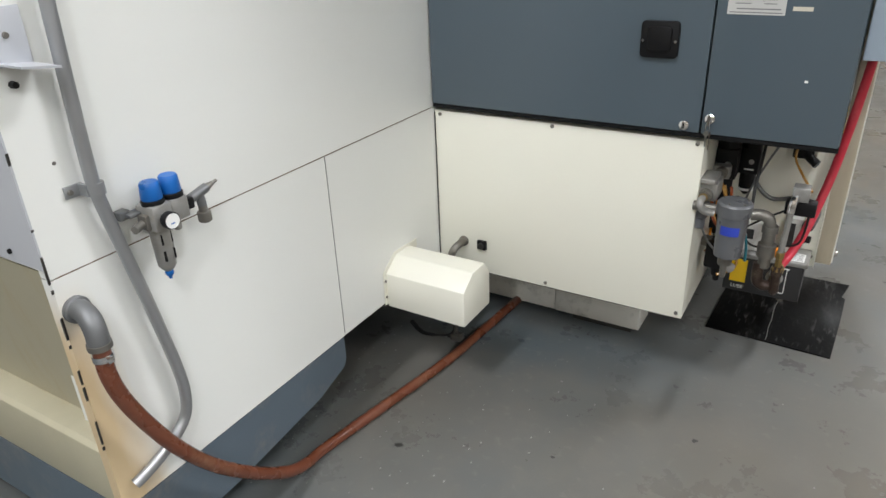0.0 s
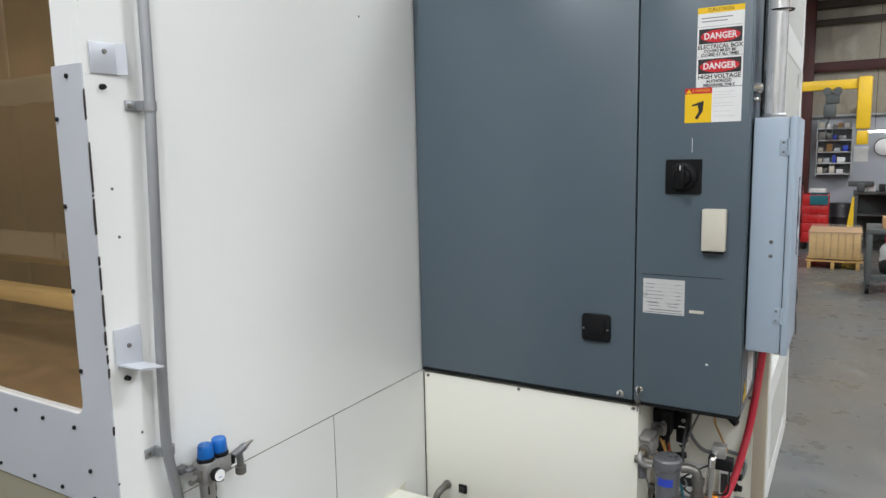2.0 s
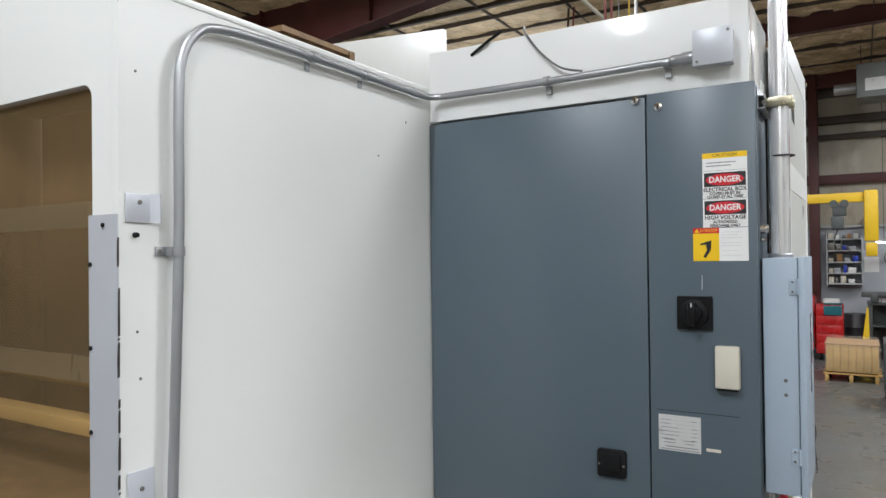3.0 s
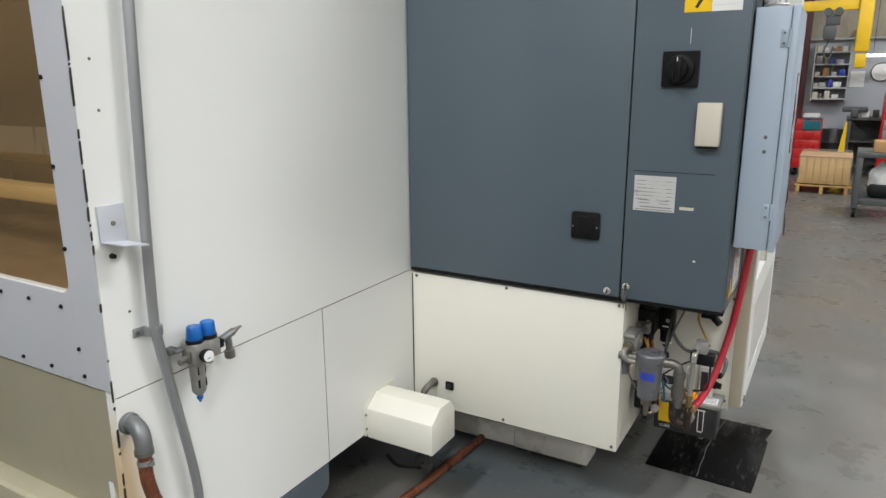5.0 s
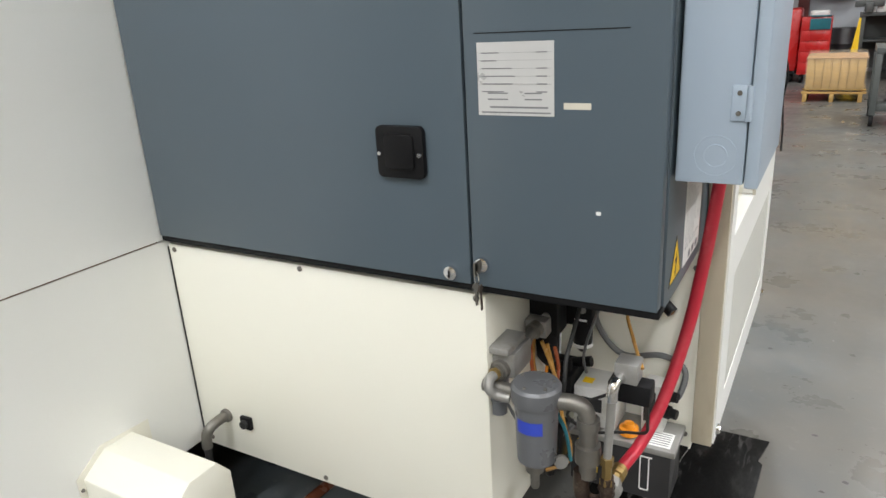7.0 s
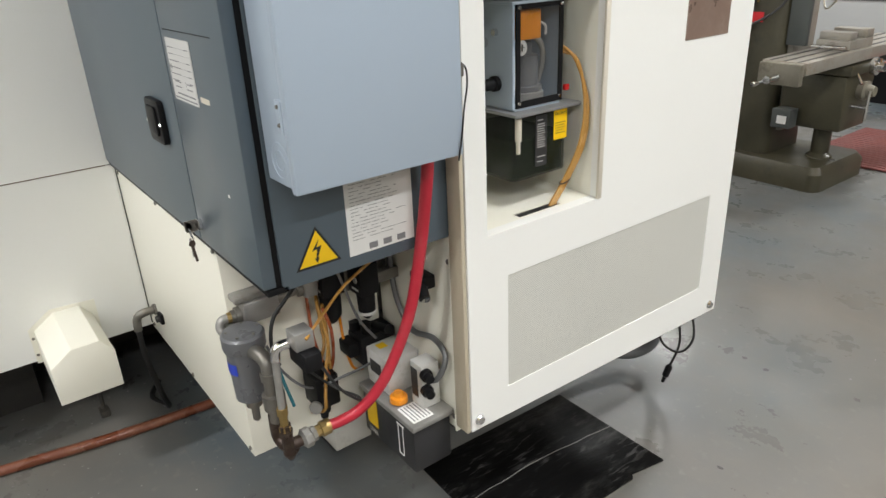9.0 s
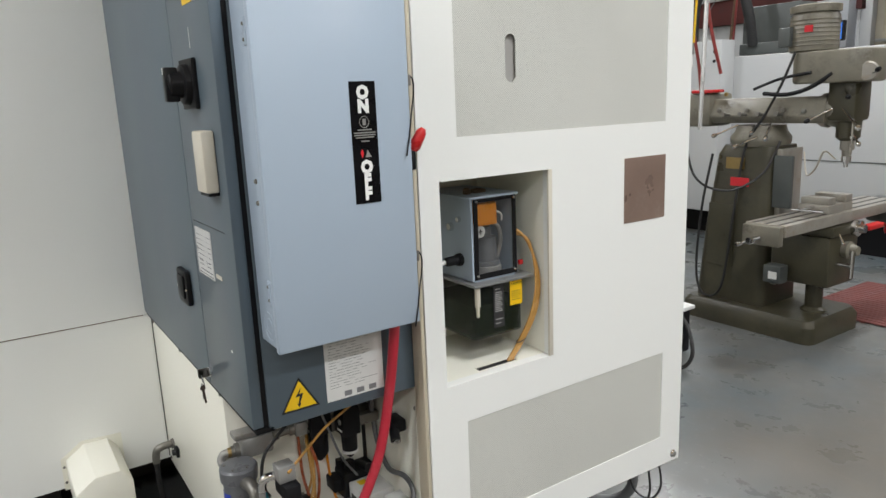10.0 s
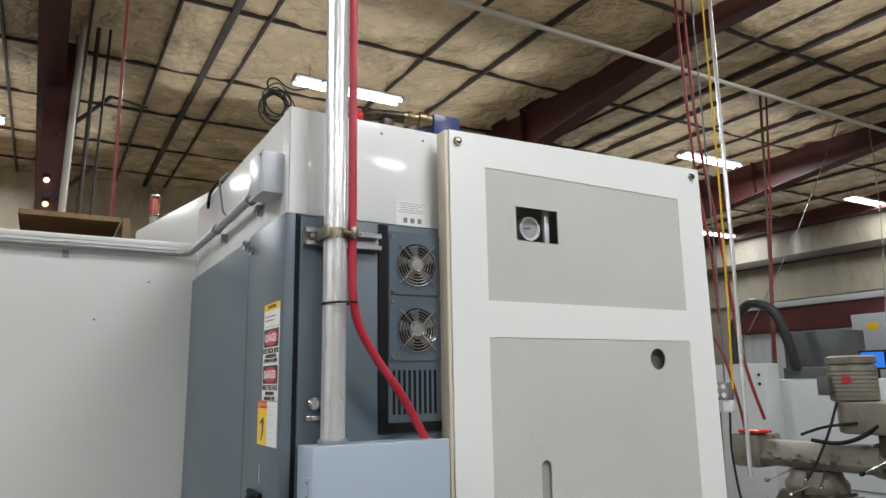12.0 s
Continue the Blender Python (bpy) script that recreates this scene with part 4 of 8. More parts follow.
# ---- warning signs on the narrow door ----
def danger_sign(z0, z1, lines):
    ob = thing("danger_sign", (1.13, 0, z0), "white danger sticker with red oval heading", "sign", "danger stickers")
    y = -0.001
    part("sheet", plate("y", y, -0.0001, 1.063, 1.199, z0, z1), PAPER, ob)
    zh = z1 - 0.030
    part("heading", plate("y", y - 0.0004, y, 1.068, 1.194, zh - 0.021, zh + 0.024), INK, ob)
    part("oval", prism("y", y - 0.0008, y - 0.0004, [(1.131 + 0.058 * math.cos(a), zh + 0.001 + 0.019 * math.sin(a)) for a in (2 * math.pi * k / 28 for k in range(28))]), REDPRINT, ob)
    part("lettering", words("DANGER", 0.027, (1.131, y - 0.001, zh + 0.001), (1, 0, 0), (0, 0, 1), 0.0003, 0.88, 0.0007), PAPER, ob)
    for text, size, dz in lines:
        part("lettering", words(text, size, (1.131, y - 0.0006, zh - dz), (1, 0, 0), (0, 0, 1), 0.0003, 0.95, 0.0004), INK, ob)
    return ob


capt = thing("caution_sticker", (1.13, 0, 2.18), "white sticker with a yellow caution heading", "sign")
part("sheet", plate("y", -0.0008, -0.0001, 1.063, 1.199, 2.176, 2.234), PAPER, capt)
part("heading", plate("y", -0.0012, -0.0008, 1.063, 1.199, 2.216, 2.234), YELLOW, capt)
part("lettering", words("CAUTION", 0.014, (1.131, -0.0016, 2.225), (1, 0, 0), (0, 0, 1), 0.0003, 1.2), INK, capt)
part("printing", merge(box(1.075, 1.165, -0.0012, -0.0008, 2.200, 2.203), box(1.075, 1.15, -0.0012, -0.0008, 2.190, 2.193)), GREYINK, capt)
danger_sign(2.085, 2.175, [("ELECTRICAL BOX", 0.0175, 0.031), ("COVERS MUST BE", 0.0125, 0.044), ("CLOSED AT ALL TIMES", 0.0115, 0.055)])
danger_sign(1.992, 2.084, [("HIGH VOLTAGE", 0.0185, 0.031), ("AUTHORIZED", 0.0125, 0.045), ("PERSONNEL ONLY", 0.0115, 0.057)])
st = thing("hazard_sticker", (1.1, 0, 1.88), "yellow hazard sticker with red heading and white text field", "sign")
part("text_field", plate("y", -0.0010, -0.0001, 1.112, 1.199, 1.883, 1.990), PAPER, st)
part("yellow_field", plate("y", -0.0011, -0.0001, 1.031, 1.112, 1.883, 1.973), YELLOW, st)
part("heading", plate("y", -0.0012, -0.0001, 1.031, 1.112, 1.9735, 1.991), REDPRINT, st)
part("lettering", words("DANGER", 0.012, (1.080, -0.0014, 1.9823), (1, 0, 0), (0, 0, 1), 0.0002, 1.1), YELLOW, st)
part("warning_mark", prism("y", -0.0016, -0.0012, [(1.035, 1.976), (1.051, 1.976), (1.043, 1.989)]), YELLOW, st)
part("pictogram", merge(prism("y", -0.0016, -0.0011, [(1.068, 1.945), (1.088, 1.95), (1.086, 1.92), (1.074, 1.918)]), prism("y", -0.0016, -0.0011, [(1.074, 1.919), (1.086, 1.919), (1.07, 1.893), (1.062, 1.897)]),
                        prism("y", -0.0016, -0.0011, [(1.053, 1.94), (1.069, 1.944), (1.069, 1.937), (1.053, 1.934)])), INK, st)
part("printing", merge(*[box(1.118, 1.118 + w, -0.0014, -0.001, z, z + 0.002) for z, w in ((1.975, 0.06), (1.966, 0.05), (1.957, 0.065), (1.94, 0.055), (1.931, 0.06), (1.915, 0.05), (1.90, 0.062))]), PLATE, st)

# ---- safety switch box on the cabinet side ----
BX = 1.354
sb = thing("safety_switch_box", (1.3, 0.2, 1.145), "light grey steel safety switch box with lever", "electrical box")
part("case", box(CX + 0.006, BX - 0.022, 0.040, 0.376, 1.146, 1.891, 0.003), BOXGREY, sb)
lid = part("lid", box(BX - 0.020, BX, 0.034, 0.384, 1.142, 1.894, 0.004), BOXGREY, sb)
for z in (1.27, 1.80):
    h = part("hinge", merge(box(BX - 0.046, BX - 0.026, 0.036, 0.041, z - 0.026, z + 0.026, 0.001), cyl((BX - 0.021, 0.036, z - 0.026), (BX - 0.021, 0.036, z + 0.026), 0.005, 10)), BOXGREY, sb)
    for dz in (-0.015, 0.015):
        part("screw", lathe((BX - 0.036, 0.036, z + dz), (0, -1, 0), [(0, 0.004), (0.003, 0.003)], 8), STEEL, h)
for z in (1.46, 1.505):
    part("screw", lathe((1.295, 0.040, z), (0, -1, 0), [(0, 0.006), (0.004, 0.004)], 8), STEEL, sb)
for r0 in (0.017, 0.031):
    part("knockout", tube([(1.29 + r0 * math.cos(a), 0.0399, 1.19 + r0 * math.sin(a)) for a in (2 * math.pi * k / 28 for k in range(27))], 0.0007, 5, 1), BOXGREY, sb)
band = part("on_off_label", plate("x", BX, BX + 0.001, 0.236, 0.298, 1.440, 1.700), LABELBLACK, lid, "black ON OFF switch label")
for ch, z in (("O", 1.676), ("N", 1.647), ("O", 1.518), ("F", 1.489), ("F", 1.460)):
    part("lettering", words(ch, 0.037, (BX + 0.0014, 0.267, z), (0, 1, 0), (0, 0, 1), 0.0003, 0.92, 0.0024), PAPER, band)
part("emblem", merge(tube([(BX + 0.0012, 0.267 + 0.011 * math.cos(a), 1.615 + 0.012 * math.sin(a)) for a in (2 * math.pi * k / 20 for k in range(21))], 0.0008, 5, 1), box(BX + 0.001, BX + 0.0014, 0.263, 0.271, 1.608, 1.622)), CAST, band)
part("printing", merge(*[box(BX + 0.001, BX + 0.0014, 0.267 - w, 0.267 + w, z, z + 0.0028) for z, w in ((1.597, 0.017), (1.591, 0.026), (1.586, 0.026), (1.581, 0.022), (1.573, 0.010))]), CAST, band)
part("red_mark", prism("x", BX + 0.001, BX + 0.0014, [(0.254, 1.549), (0.258, 1.558), (0.262, 1.549), (0.258, 1.538)]), REDPRINT, band)
part("grey_mark", prism("x", BX + 0.001, BX + 0.0014, [(0.266, 1.540), (0.271, 1.556), (0.280, 1.540)]), CAST, band)
lever = part("lever", merge(cyl((1.30, 0.378, 1.53), (1.33, 0.405, 1.535), 0.008, 10), box(1.32, 1.345, 0.385, 0.40, 1.50, 1.545, 0.004)), BLACK, sb)
part("lever_grip", lathe((1.335, 0.398, 1.545), (0.25, 0.35, 0.8), [(0, 0.010), (0.01, 0.014), (0.045, 0.012), (0.055, 0.006)], 12), RED, lever, "red plastic lever grip")
for z in (1.30, 1.70):
    hs = part("hasp", merge(box(1.325, 1.352, 0.378, 0.392, z - 0.012, z + 0.012, 0.003), cyl((1.34, 0.384, z - 0.01), (1.34, 0.384, z + 0.02), 0.006, 8)), STEEL, sb)
    part("wire_tie", tube([(1.345, 0.390, z + 0.012), (1.352, 0.396, z + 0.0), (1.357, 0.393, z - 0.03), (1.353, 0.388, z - 0.07), (1.358, 0.377, z - 0.12), (1.360, 0.366, z - 0.165)], 0.0018, 6), BLACK, hs)

# ---- side unit with perforated panels ----
SX = 1.278
su = thing("side_door_panel", (1.25, 0.95, 0.41), "white steel side panel with perforated vents", "machine panel")
side_sheet = part("panel", plate("x", SX - 0.03, SX, 0.444, 1.472, 0.408, 2.728, [(0.503, 0.871, 0.914, 1.456), (0.562, 1.354, 2.250, 2.634), (0.561, 1.355, 1.563, 2.149), (0.564, 1.371, 0.490, 0.799)]), WHITE, su)
for v in side_sheet.data.vertices:  # the far end hangs a little deeper and stands a little higher
    far = (v.co.y + su.location.y - 0.444) / 1.03
    z = v.co.z + su.location.z
    v.co.z += 0.028 * far if z > 2.70 else -0.028 * far if z < 0.42 else 0.0
part("edge_flange", box(SX - 0.05, SX - 0.004, 0.432, 0.443, 0.405, 2.727, 0.002), SHADEDEDGE, su)
part("perforated_sheet", plate("x", SX - 0.006, SX - 0.0018, 0.562, 1.354, 2.250, 2.634, [(0.667, 0.822, 2.430, 2.531)]), MESH, su, "fine perforated grey metal")
part("perforated_sheet", plate("x", SX - 0.006, SX - 0.0018, 0.561, 1.355, 1.563, 2.149, [(0.722, 0.757, 1.692, 1.812, 0.0174), (1.206, 2.090, 0.034)]), MESH, su, "fine perforated grey metal")
part("perforated_sheet", plate("x", SX - 0.006, SX - 0.0018, 0.564, 1.371, 0.490, 0.799), MESH, su, "fine perforated grey metal")
LINER = material("grey_inner_sheet", (0.34, 0.33, 0.31), 0.5, vary=0.08, scale=4, bump=0.04)
part("inner_liner", merge(box(1.05, 1.06, 0.55, 1.40, 1.50, 2.66), box(1.05, 1.06, 0.55, 1.40, 0.45, 0.85)), LINER, su)
part("inner_liner", merge(box(1.240, 1.244, 1.10, 1.30, 1.98, 2.148), box(1.264, 1.267, 0.69, 0.79, 1.66, 1.83)), LINER, su)
part("brown_plate", plate("x", SX, SX + 0.0015, 1.170, 1.357, 1.263, 1.461), BROWNPLATE, su, "worn brown metal plate")
for y, z in ((0.470, 2.697), (1.432, 2.724), (0.467, 0.436), (1.437, 0.408)):
    part("bolt", lathe((SX, y, z), (1, 0, 0), [(0, 0.014), (0.003, 0.014), (0.006, 0.011), (0.010, 0.010), (0.011, 0.006)], 14), CHROME, su)
# recess for the lubricator
rc = part("recess", merge(plate("x", 0.93, 0.94, 0.49, 0.885, 0.90, 1.47), plate("y", 0.492, 0.503, 0.93, SX - 0.03, 0.90, 1.47), plate("y", 0.871, 0.882, 0.93, SX - 0.03, 0.90, 1.47),
                          plate("z", 0.9105, 0.914, 0.93, SX - 0.03, 0.503, 0.871, [(1.214, 1.240, 0.637, 0.775)]), plate("z", 1.456, 1.467, 0.93, SX - 0.03, 0.503, 0.871)), CREAM, su)
part("recess_trim", box(SX - 0.004, SX + 0.003, 0.862, 0.876, 0.914, 1.456, 0.001), BEIGE, su)
# Solid black block right below the slot, in place of the darkness inside it.
part("slot_well", box(1.200, 1.2475, 0.625, 0.785, 0.86, 0.9100), BLACK, su, "black block under the tube slot, standing for its dark inside")
# pressure dial behind the upper opening
DIALFACE = material("grey_dial_face", (0.36, 0.36, 0.37), 0.35, vary=0.06, scale=20, bump=0.0)
dg = thing("pressure_dial", (1.25, 0.73, 2.43), "round white pressure dial behind the opening", "gauge")
part("case", lathe((1.21, 0.741, 2.477), (1, 0, 0), [(0, 0.034), (0.03, 0.037), (0.034, 0.037), (0.034, 0.030), (0.031, 0.0295)], 28), PLATE, dg)
part("face", lathe((1.2405, 0.741, 2.477), (1, 0, 0), [(0, 0.0285), (0.001, 0.0285)], 28), DIALFACE, dg)
part("dial_marks", merge(*[box(1.2416, 1.2419, 0.741 + 0.022 * math.cos(a) - 0.0012, 0.741 + 0.022 * math.cos(a) + 0.0012, 2.477 + 0.022 * math.sin(a) - 0.0012, 2.477 + 0.022 * math.sin(a) + 0.0012) for a in (radians(-45 + 27 * k) for k in range(11))]), INK, dg)
part("needle", box(1.242, 1.243, 0.719, 0.744, 2.4755, 2.4785), INK, dg)
part("stem", merge(cyl((1.225, 0.73, 2.35), (1.225, 0.73, 2.435), 0.006, 8), cyl((1.10, 0.73, 2.37), (1.225, 0.73, 2.37), 0.008, 8)), STEEL, dg)
part("bracket", box(1.235, 1.25, 0.792, 0.809, 2.36, 2.56, 0.001), PLATE, dg)

# ---- lubricator in the recess ----
lu = thing("lubricator", (1.13, 0.68, 0.98), "grey automatic lubricator with dark oil reservoir", "lubricator")
PX = 1.185
part("housing", merge(plate("y", 0.664, 0.670, 0.945, PX, 1.155, 1.385), plate("y", 0.816, 0.822, 0.945, PX, 1.155, 1.385), box(0.941, 0.946, 0.664, 0.822, 1.155, 1.385),
                      box(0.941, PX + 0.006, 0.658, 0.828, 1.385, 1.392, 0.002), box(0.945, PX, 0.670, 0.816, 1.150, 1.158)), BOXGREY, lu)
part("front_window", plate("x", PX + 0.001, PX + 0.003, 0.680, 0.812, 1.165, 1.38), CLEAR, lu, "clear screwed-on front window").visible_shadow = False
part("window_rim", plate("x", PX, PX + 0.0045, 0.672, 0.820, 1.157, 1.386, [(0.684, 0.808, 1.172, 1.375)]), BLACK, lu)
for y in (0.680, 0.812):
    for z in (1.168, 1.378):
        part("screw", lathe((PX + 0.0045, y, z), (1, 0, 0), [(0, 0.005), (0.003, 0.004)], 8), CHROME, lu)
part("relay", box(1.10, 1.172, 0.692, 0.765, 1.305, 1.370, 0.003), ORANGE, lu, "orange relay")
part("motor", lathe((1.13, 0.748, 1.165), (0, 0, 1), [(0, 0.045), (0.03, 0.045), (0.032, 0.036), (0.10, 0.036), (0.105, 0.02), (0.13, 0.02)], 20), GUNMETAL, lu)
part("motor_base", lathe((1.135, 0.748, 1.158), (0, 0, 1), [(0, 0.046), (0.024, 0.046), (0.026, 0.04)], 20), CAST, lu)
sg = part("small_gauge", lathe((1.155, 0.705, 1.288), (1, 0, 0.1), [(0, 0.017), (0.015, 0.018), (0.016, 0.015)], 18), PAPER, lu)
part("gauge_marks", merge(box(1.1722, 1.1726, 0.703, 0.707, 1.281, 1.297), box(1.1722, 1.1726, 0.697, 0.713, 1.288, 1.290)), INK, sg)
part("feed_pipe", tube([(1.13, 0.748, 1.29), (1.14, 0.765, 1.305), (1.15, 0.785, 1.29), (1.15, 0.792, 1.25), (1.14, 0.785, 1.20)], 0.007, 8), CAST, lu)
part("inner_back", box(0.95, 0.954, 0.675, 0.811, 1.16, 1.38), CARTGREY, lu)
part("inner_wiring", merge(tube([(1.16, 0.69, 1.31), (1.165, 0.688, 1.25), (1.16, 0.692, 1.20), (1.15, 0.70, 1.175)], 0.002, 5), tube([(1.16, 0.77, 1.34), (1.165, 0.785, 1.33), (1.16, 0.79, 1.31)], 0.003, 5)), PAPER, lu)
part("indicator", box(PX, PX + 0.01, 0.826, 0.84, 1.178, 1.192, 0.002), RED, lu)
part("top_knob", merge(lathe((1.12, 0.70, 1.392), (0, 0, 1), [(0, 0.012), (0.012, 0.012), (0.016, 0.007)], 12), box(1.10, 1.13, 0.72, 0.76, 1.392, 1.402, 0.002)), RUST, lu)
part("bracket_plate", box(0.942, 1.215, 0.648, 0.862, 1.142, 1.150, 0.001), GALV, lu)
res = part("reservoir", prism("z", 0.985, 1.141, rounded(0.96, 1.20, 0.652, 0.832, 0.018), 0.004), SMOKE, lu, "smoked translucent oil reservoir")
part("oil", prism("z", 0.990, 1.082, rounded(0.965, 1.195, 0.657, 0.827, 0.015)), OIL, res)
part("sight_tube", merge(cyl((1.203, 0.665, 1.085), (1.203, 0.665, 1.138), 0.008, 10), cyl((1.203, 0.665, 1.055), (1.203, 0.665, 1.085), 0.005, 10)), BEIGE, res)
part("black_label", plate("x", 1.2005, 1.2015, 0.722, 0.760, 1.01, 1.135), INK, res)
part("label_lines", merge(*[box(1.2015, 1.202, 0.728, 0.728 + w, z, z + 0.0018) for z, w in [(1.122, 0.018)] + [(1.112 - 0.0055 * k, (0.024, 0.026, 0.02)[k % 3]) for k in range(11)] + [(1.033, 0.027), (1.021, 0.02)]]), PLATE, res)
cl = part("caution_label", plate("x", 1.2005, 1.2015, 0.783, 0.828, 1.065, 1.137), YELLOW, res, "yellow caution label")
part("lettering", words("CAUTION", 0.009, (1.202, 0.806, 1.128), (0, 1, 0), (0, 0, 1), 0.0002), INK, cl)
part("label_lines", merge(*[box(1.2015, 1.202, 0.788, 0.788 + w, z, z + 0.0015) for z, w in ((1.105, 0.034), (1.099, 0.03), (1.093, 0.035), (1.087, 0.028), (1.08, 0.033))]), INK, cl)
part("cable_gland", lathe((1.13, 0.664, 1.21), (0, -1, 0), [(0, 0.018), (0.012, 0.018), (0.014, 0.014), (0.05, 0.013), (0.055, 0.008)], 14), BLACK, lu)
part("screw", lathe((1.13, 0.664, 1.325), (0, -1, 0), [(0, 0.008), (0.01, 0.007)], 10), CHROME, lu)
part("screw", lathe((1.09, 0.664, 1.30), (0, -1, 0), [(0, 0.012), (0.012, 0.010)], 10), CHROME, lu)
part("power_cable", tube([(1.13, 0.612, 1.21), (1.125, 0.58, 1.205), (1.10, 0.545, 1.185), (1.05, 0.52, 1.16), (0.97, 0.515, 1.12)], 0.007, 8), PAPER, lu)
for k, dy in enumerate((0.0, 0.008, 0.016)):
    part("oil_tube", tube([(1.175, 0.822, 1.285 - dy), (1.21, 0.842 + dy * 0.3, 1.25), (1.236, 0.861 - dy * 0.6, 1.15), (1.238, 0.850 - dy, 1.05), (1.224, 0.81 - dy, 0.96), (1.226, 0.772 - dy, 0.92), (1.228, 0.765 - dy, 0.9105)], 0.0042, 8), TAN, lu, "amber oil tube")
part("tie", tube([(1.2235 + 0.008 * math.cos(a), 0.802 + 0.016 * math.sin(a), 0.962 + 0.004 * math.sin(a)) for a in (2 * math.pi * k / 14 for k in range(15))], 0.0018, 6, 1), BLACK, lu)

# ---- conduits ----
C = 0.030
cd = thing("wall_conduit", (C, -1.2, 0.40), "galvanized conduit run clipped along the machine panel", "conduit")
part("pipe", tube([(0.012, -1.338, 0.378), (0.02, -1.305, 0.394), (C, -1.245, 0.428), (C, -1.192, 0.468), (C, -1.176, 0.525), (C, -1.180, 0.61), (C, -1.208, 0.79), (C, -1.250, 1.03), (C, -1.256, 1.10), (C, -1.250, 1.35), (C, -1.236, 1.70), (C, -1.226, 2.0), (C, -1.224, 2.30), (C, -1.214, 2.42),
                   (C, -1.172, 2.495), (C, -1.10, 2.53), (C, -0.90, 2.542), (C, -0.5, 2.545), (C, -0.12, 2.545), (0.036, -0.055, 2.545), (0.07, -0.028, 2.545), (0.14, -0.022, 2.545), (0.55, -0.022, 2.543), (0.98, -0.022, 2.548)], 0.0132, 12, 5), GALV, cd)
for y, z, side in ((-1.252, 1.065, 0), (-1.228, 1.930, 0)):
    st_ = part("strap", merge(lathe((C, y, z - 0.012), (0, 0, 1), [(0, 0.0162), (0.024, 0.0162)], 16), box(0.001, 0.006, y - 0.048, y - 0.012, z - 0.012, z + 0.012, 0.001), box(0.001, C, y - 0.020, y - 0.014, z - 0.012, z + 0.012)), GALV, cd)
    part("screw", lathe((0.006, y - 0.038, z), (1, 0, 0), [(0, 0.006), (0.004, 0.005)], 8), STEEL, st_)
for y in (-0.72, -0.45):
    part("strap", merge(lathe((C, y - 0.01, 2.544), (0, 1, 0), [(0, 0.0175), (0.02, 0.0175)], 16), box(0.001, 0.006, y - 0.01, y + 0.01, 2.505, 2.53)), GALV, cd)
for x in (0.53, 0.96):
    part("strap", merge(lathe((x - 0.01, -0.022, 2.544), (1, 0, 0), [(0, 0.0175), (0.02, 0.0175)], 16), box(x - 0.01, x + 0.01, -0.006, 0.015, 2.50, 2.53)), GALV, cd)
jb = thing("junction_box", (1.11, 0.0, 2.52), "grey steel conduit junction box", "electrical box")
part("box", box(1.05, 1.165, -0.045, 0.011, 2.515, 2.625, 0.003), SHEET, jb)
part("cover", box(1.047, 1.168, -0.049, -0.0452, 2.512, 2.628, 0.002), SHEET, jb)
for x, z in ((1.06, 2.525), (1.155, 2.615)):
    part("screw", lathe((x, -0.049, z), (0, -1, 0), [(0, 0.005), (0.003, 0.004)], 8), STEEL, jb)
part("connector", lathe((0.975, -0.022, 2.548), (1, 0, 0), [(0, 0.018), (0.03, 0.018), (0.035, 0.022), (0.075, 0.022)], 14), GALV, jb)
solo("loose_wire", tube([(0.66, -0.004, 2.546 + 0.02), (0.58, -0.012, 2.59), (0.50, -0.006, 2.66), (0.44, 0.0, 2.74), (0.42, 0.03, 2.78)], 0.004, 6), DULLPIPE, "thin grey wire hanging over the housing", "cable")
solo("cable_end", tube([(0.20, 0.01, 2.70), (0.27, 0.0, 2.735), (0.33, 0.02, 2.775)], 0.006, 6), BLACK, "short black cable end on the housing", "cable")
bc = thing("main_conduit", (1.265, 0.124, 1.89), "large bright steel conduit rising from the switch box", "conduit")
part("pipe", cyl((1.282, 0.108, 1.893), (1.282, 0.108, ROOF), 0.029, 28), BRIGHT, bc)
part("bushing", lathe((1.282, 0.108, 1.889), (0, 0, 1), [(0, 0.036), (0.012, 0.036), (0.016, 0.032)], 24), GALV, bc)
part("strut", merge(box(CX, CX + 0.003, 0.045, 0.25, 2.370, 2.414), box(CX + 0.003, CX + 0.022, 0.045, 0.25, 2.370, 2.374, 0.001), box(CX + 0.003, CX + 0.022, 0.045, 0.25, 2.410, 2.414, 0.001),
                      box(CX + 0.019, CX + 0.022, 0.045, 0.25, 2.374, 2.382), box(CX + 0.019, CX + 0.022, 0.045, 0.25, 2.402, 2.410)), GALV, bc, "open slotted channel strut")
part("strut_nut", lathe((CX + 0.012, 0.062, 2.392), (1, 0, 0), [(0, 0.009), (0.012, 0.009), (0.013, 0.006)], 6), STEEL, bc)
for dy in (-0.034, 0.034):
    part("clamp_ear", box(CX + 0.022, 1.325, 0.108 + dy - 0.004, 0.108 + dy + 0.004, 2.378, 2.408, 0.001), ZINC, bc, "yellow zinc clamp ear")
part("clamp", lathe((1.282, 0.108, 2.380), (0, 0, 1), [(0, 0.0318), (0.026, 0.0318)], 28), ZINC, bc, "yellow zinc pipe clamp")
part("clamp_bolt", merge(lathe((1.318, 0.120, 2.393), (0, 1, 0), [(0, 0.0045), (0.034, 0.0045)], 8), lathe((1.318, 0.150, 2.393), (0, 1, 0), [(0, 0.009), (0.008, 0.009), (0.009, 0.006)], 6)), CHROME, bc)

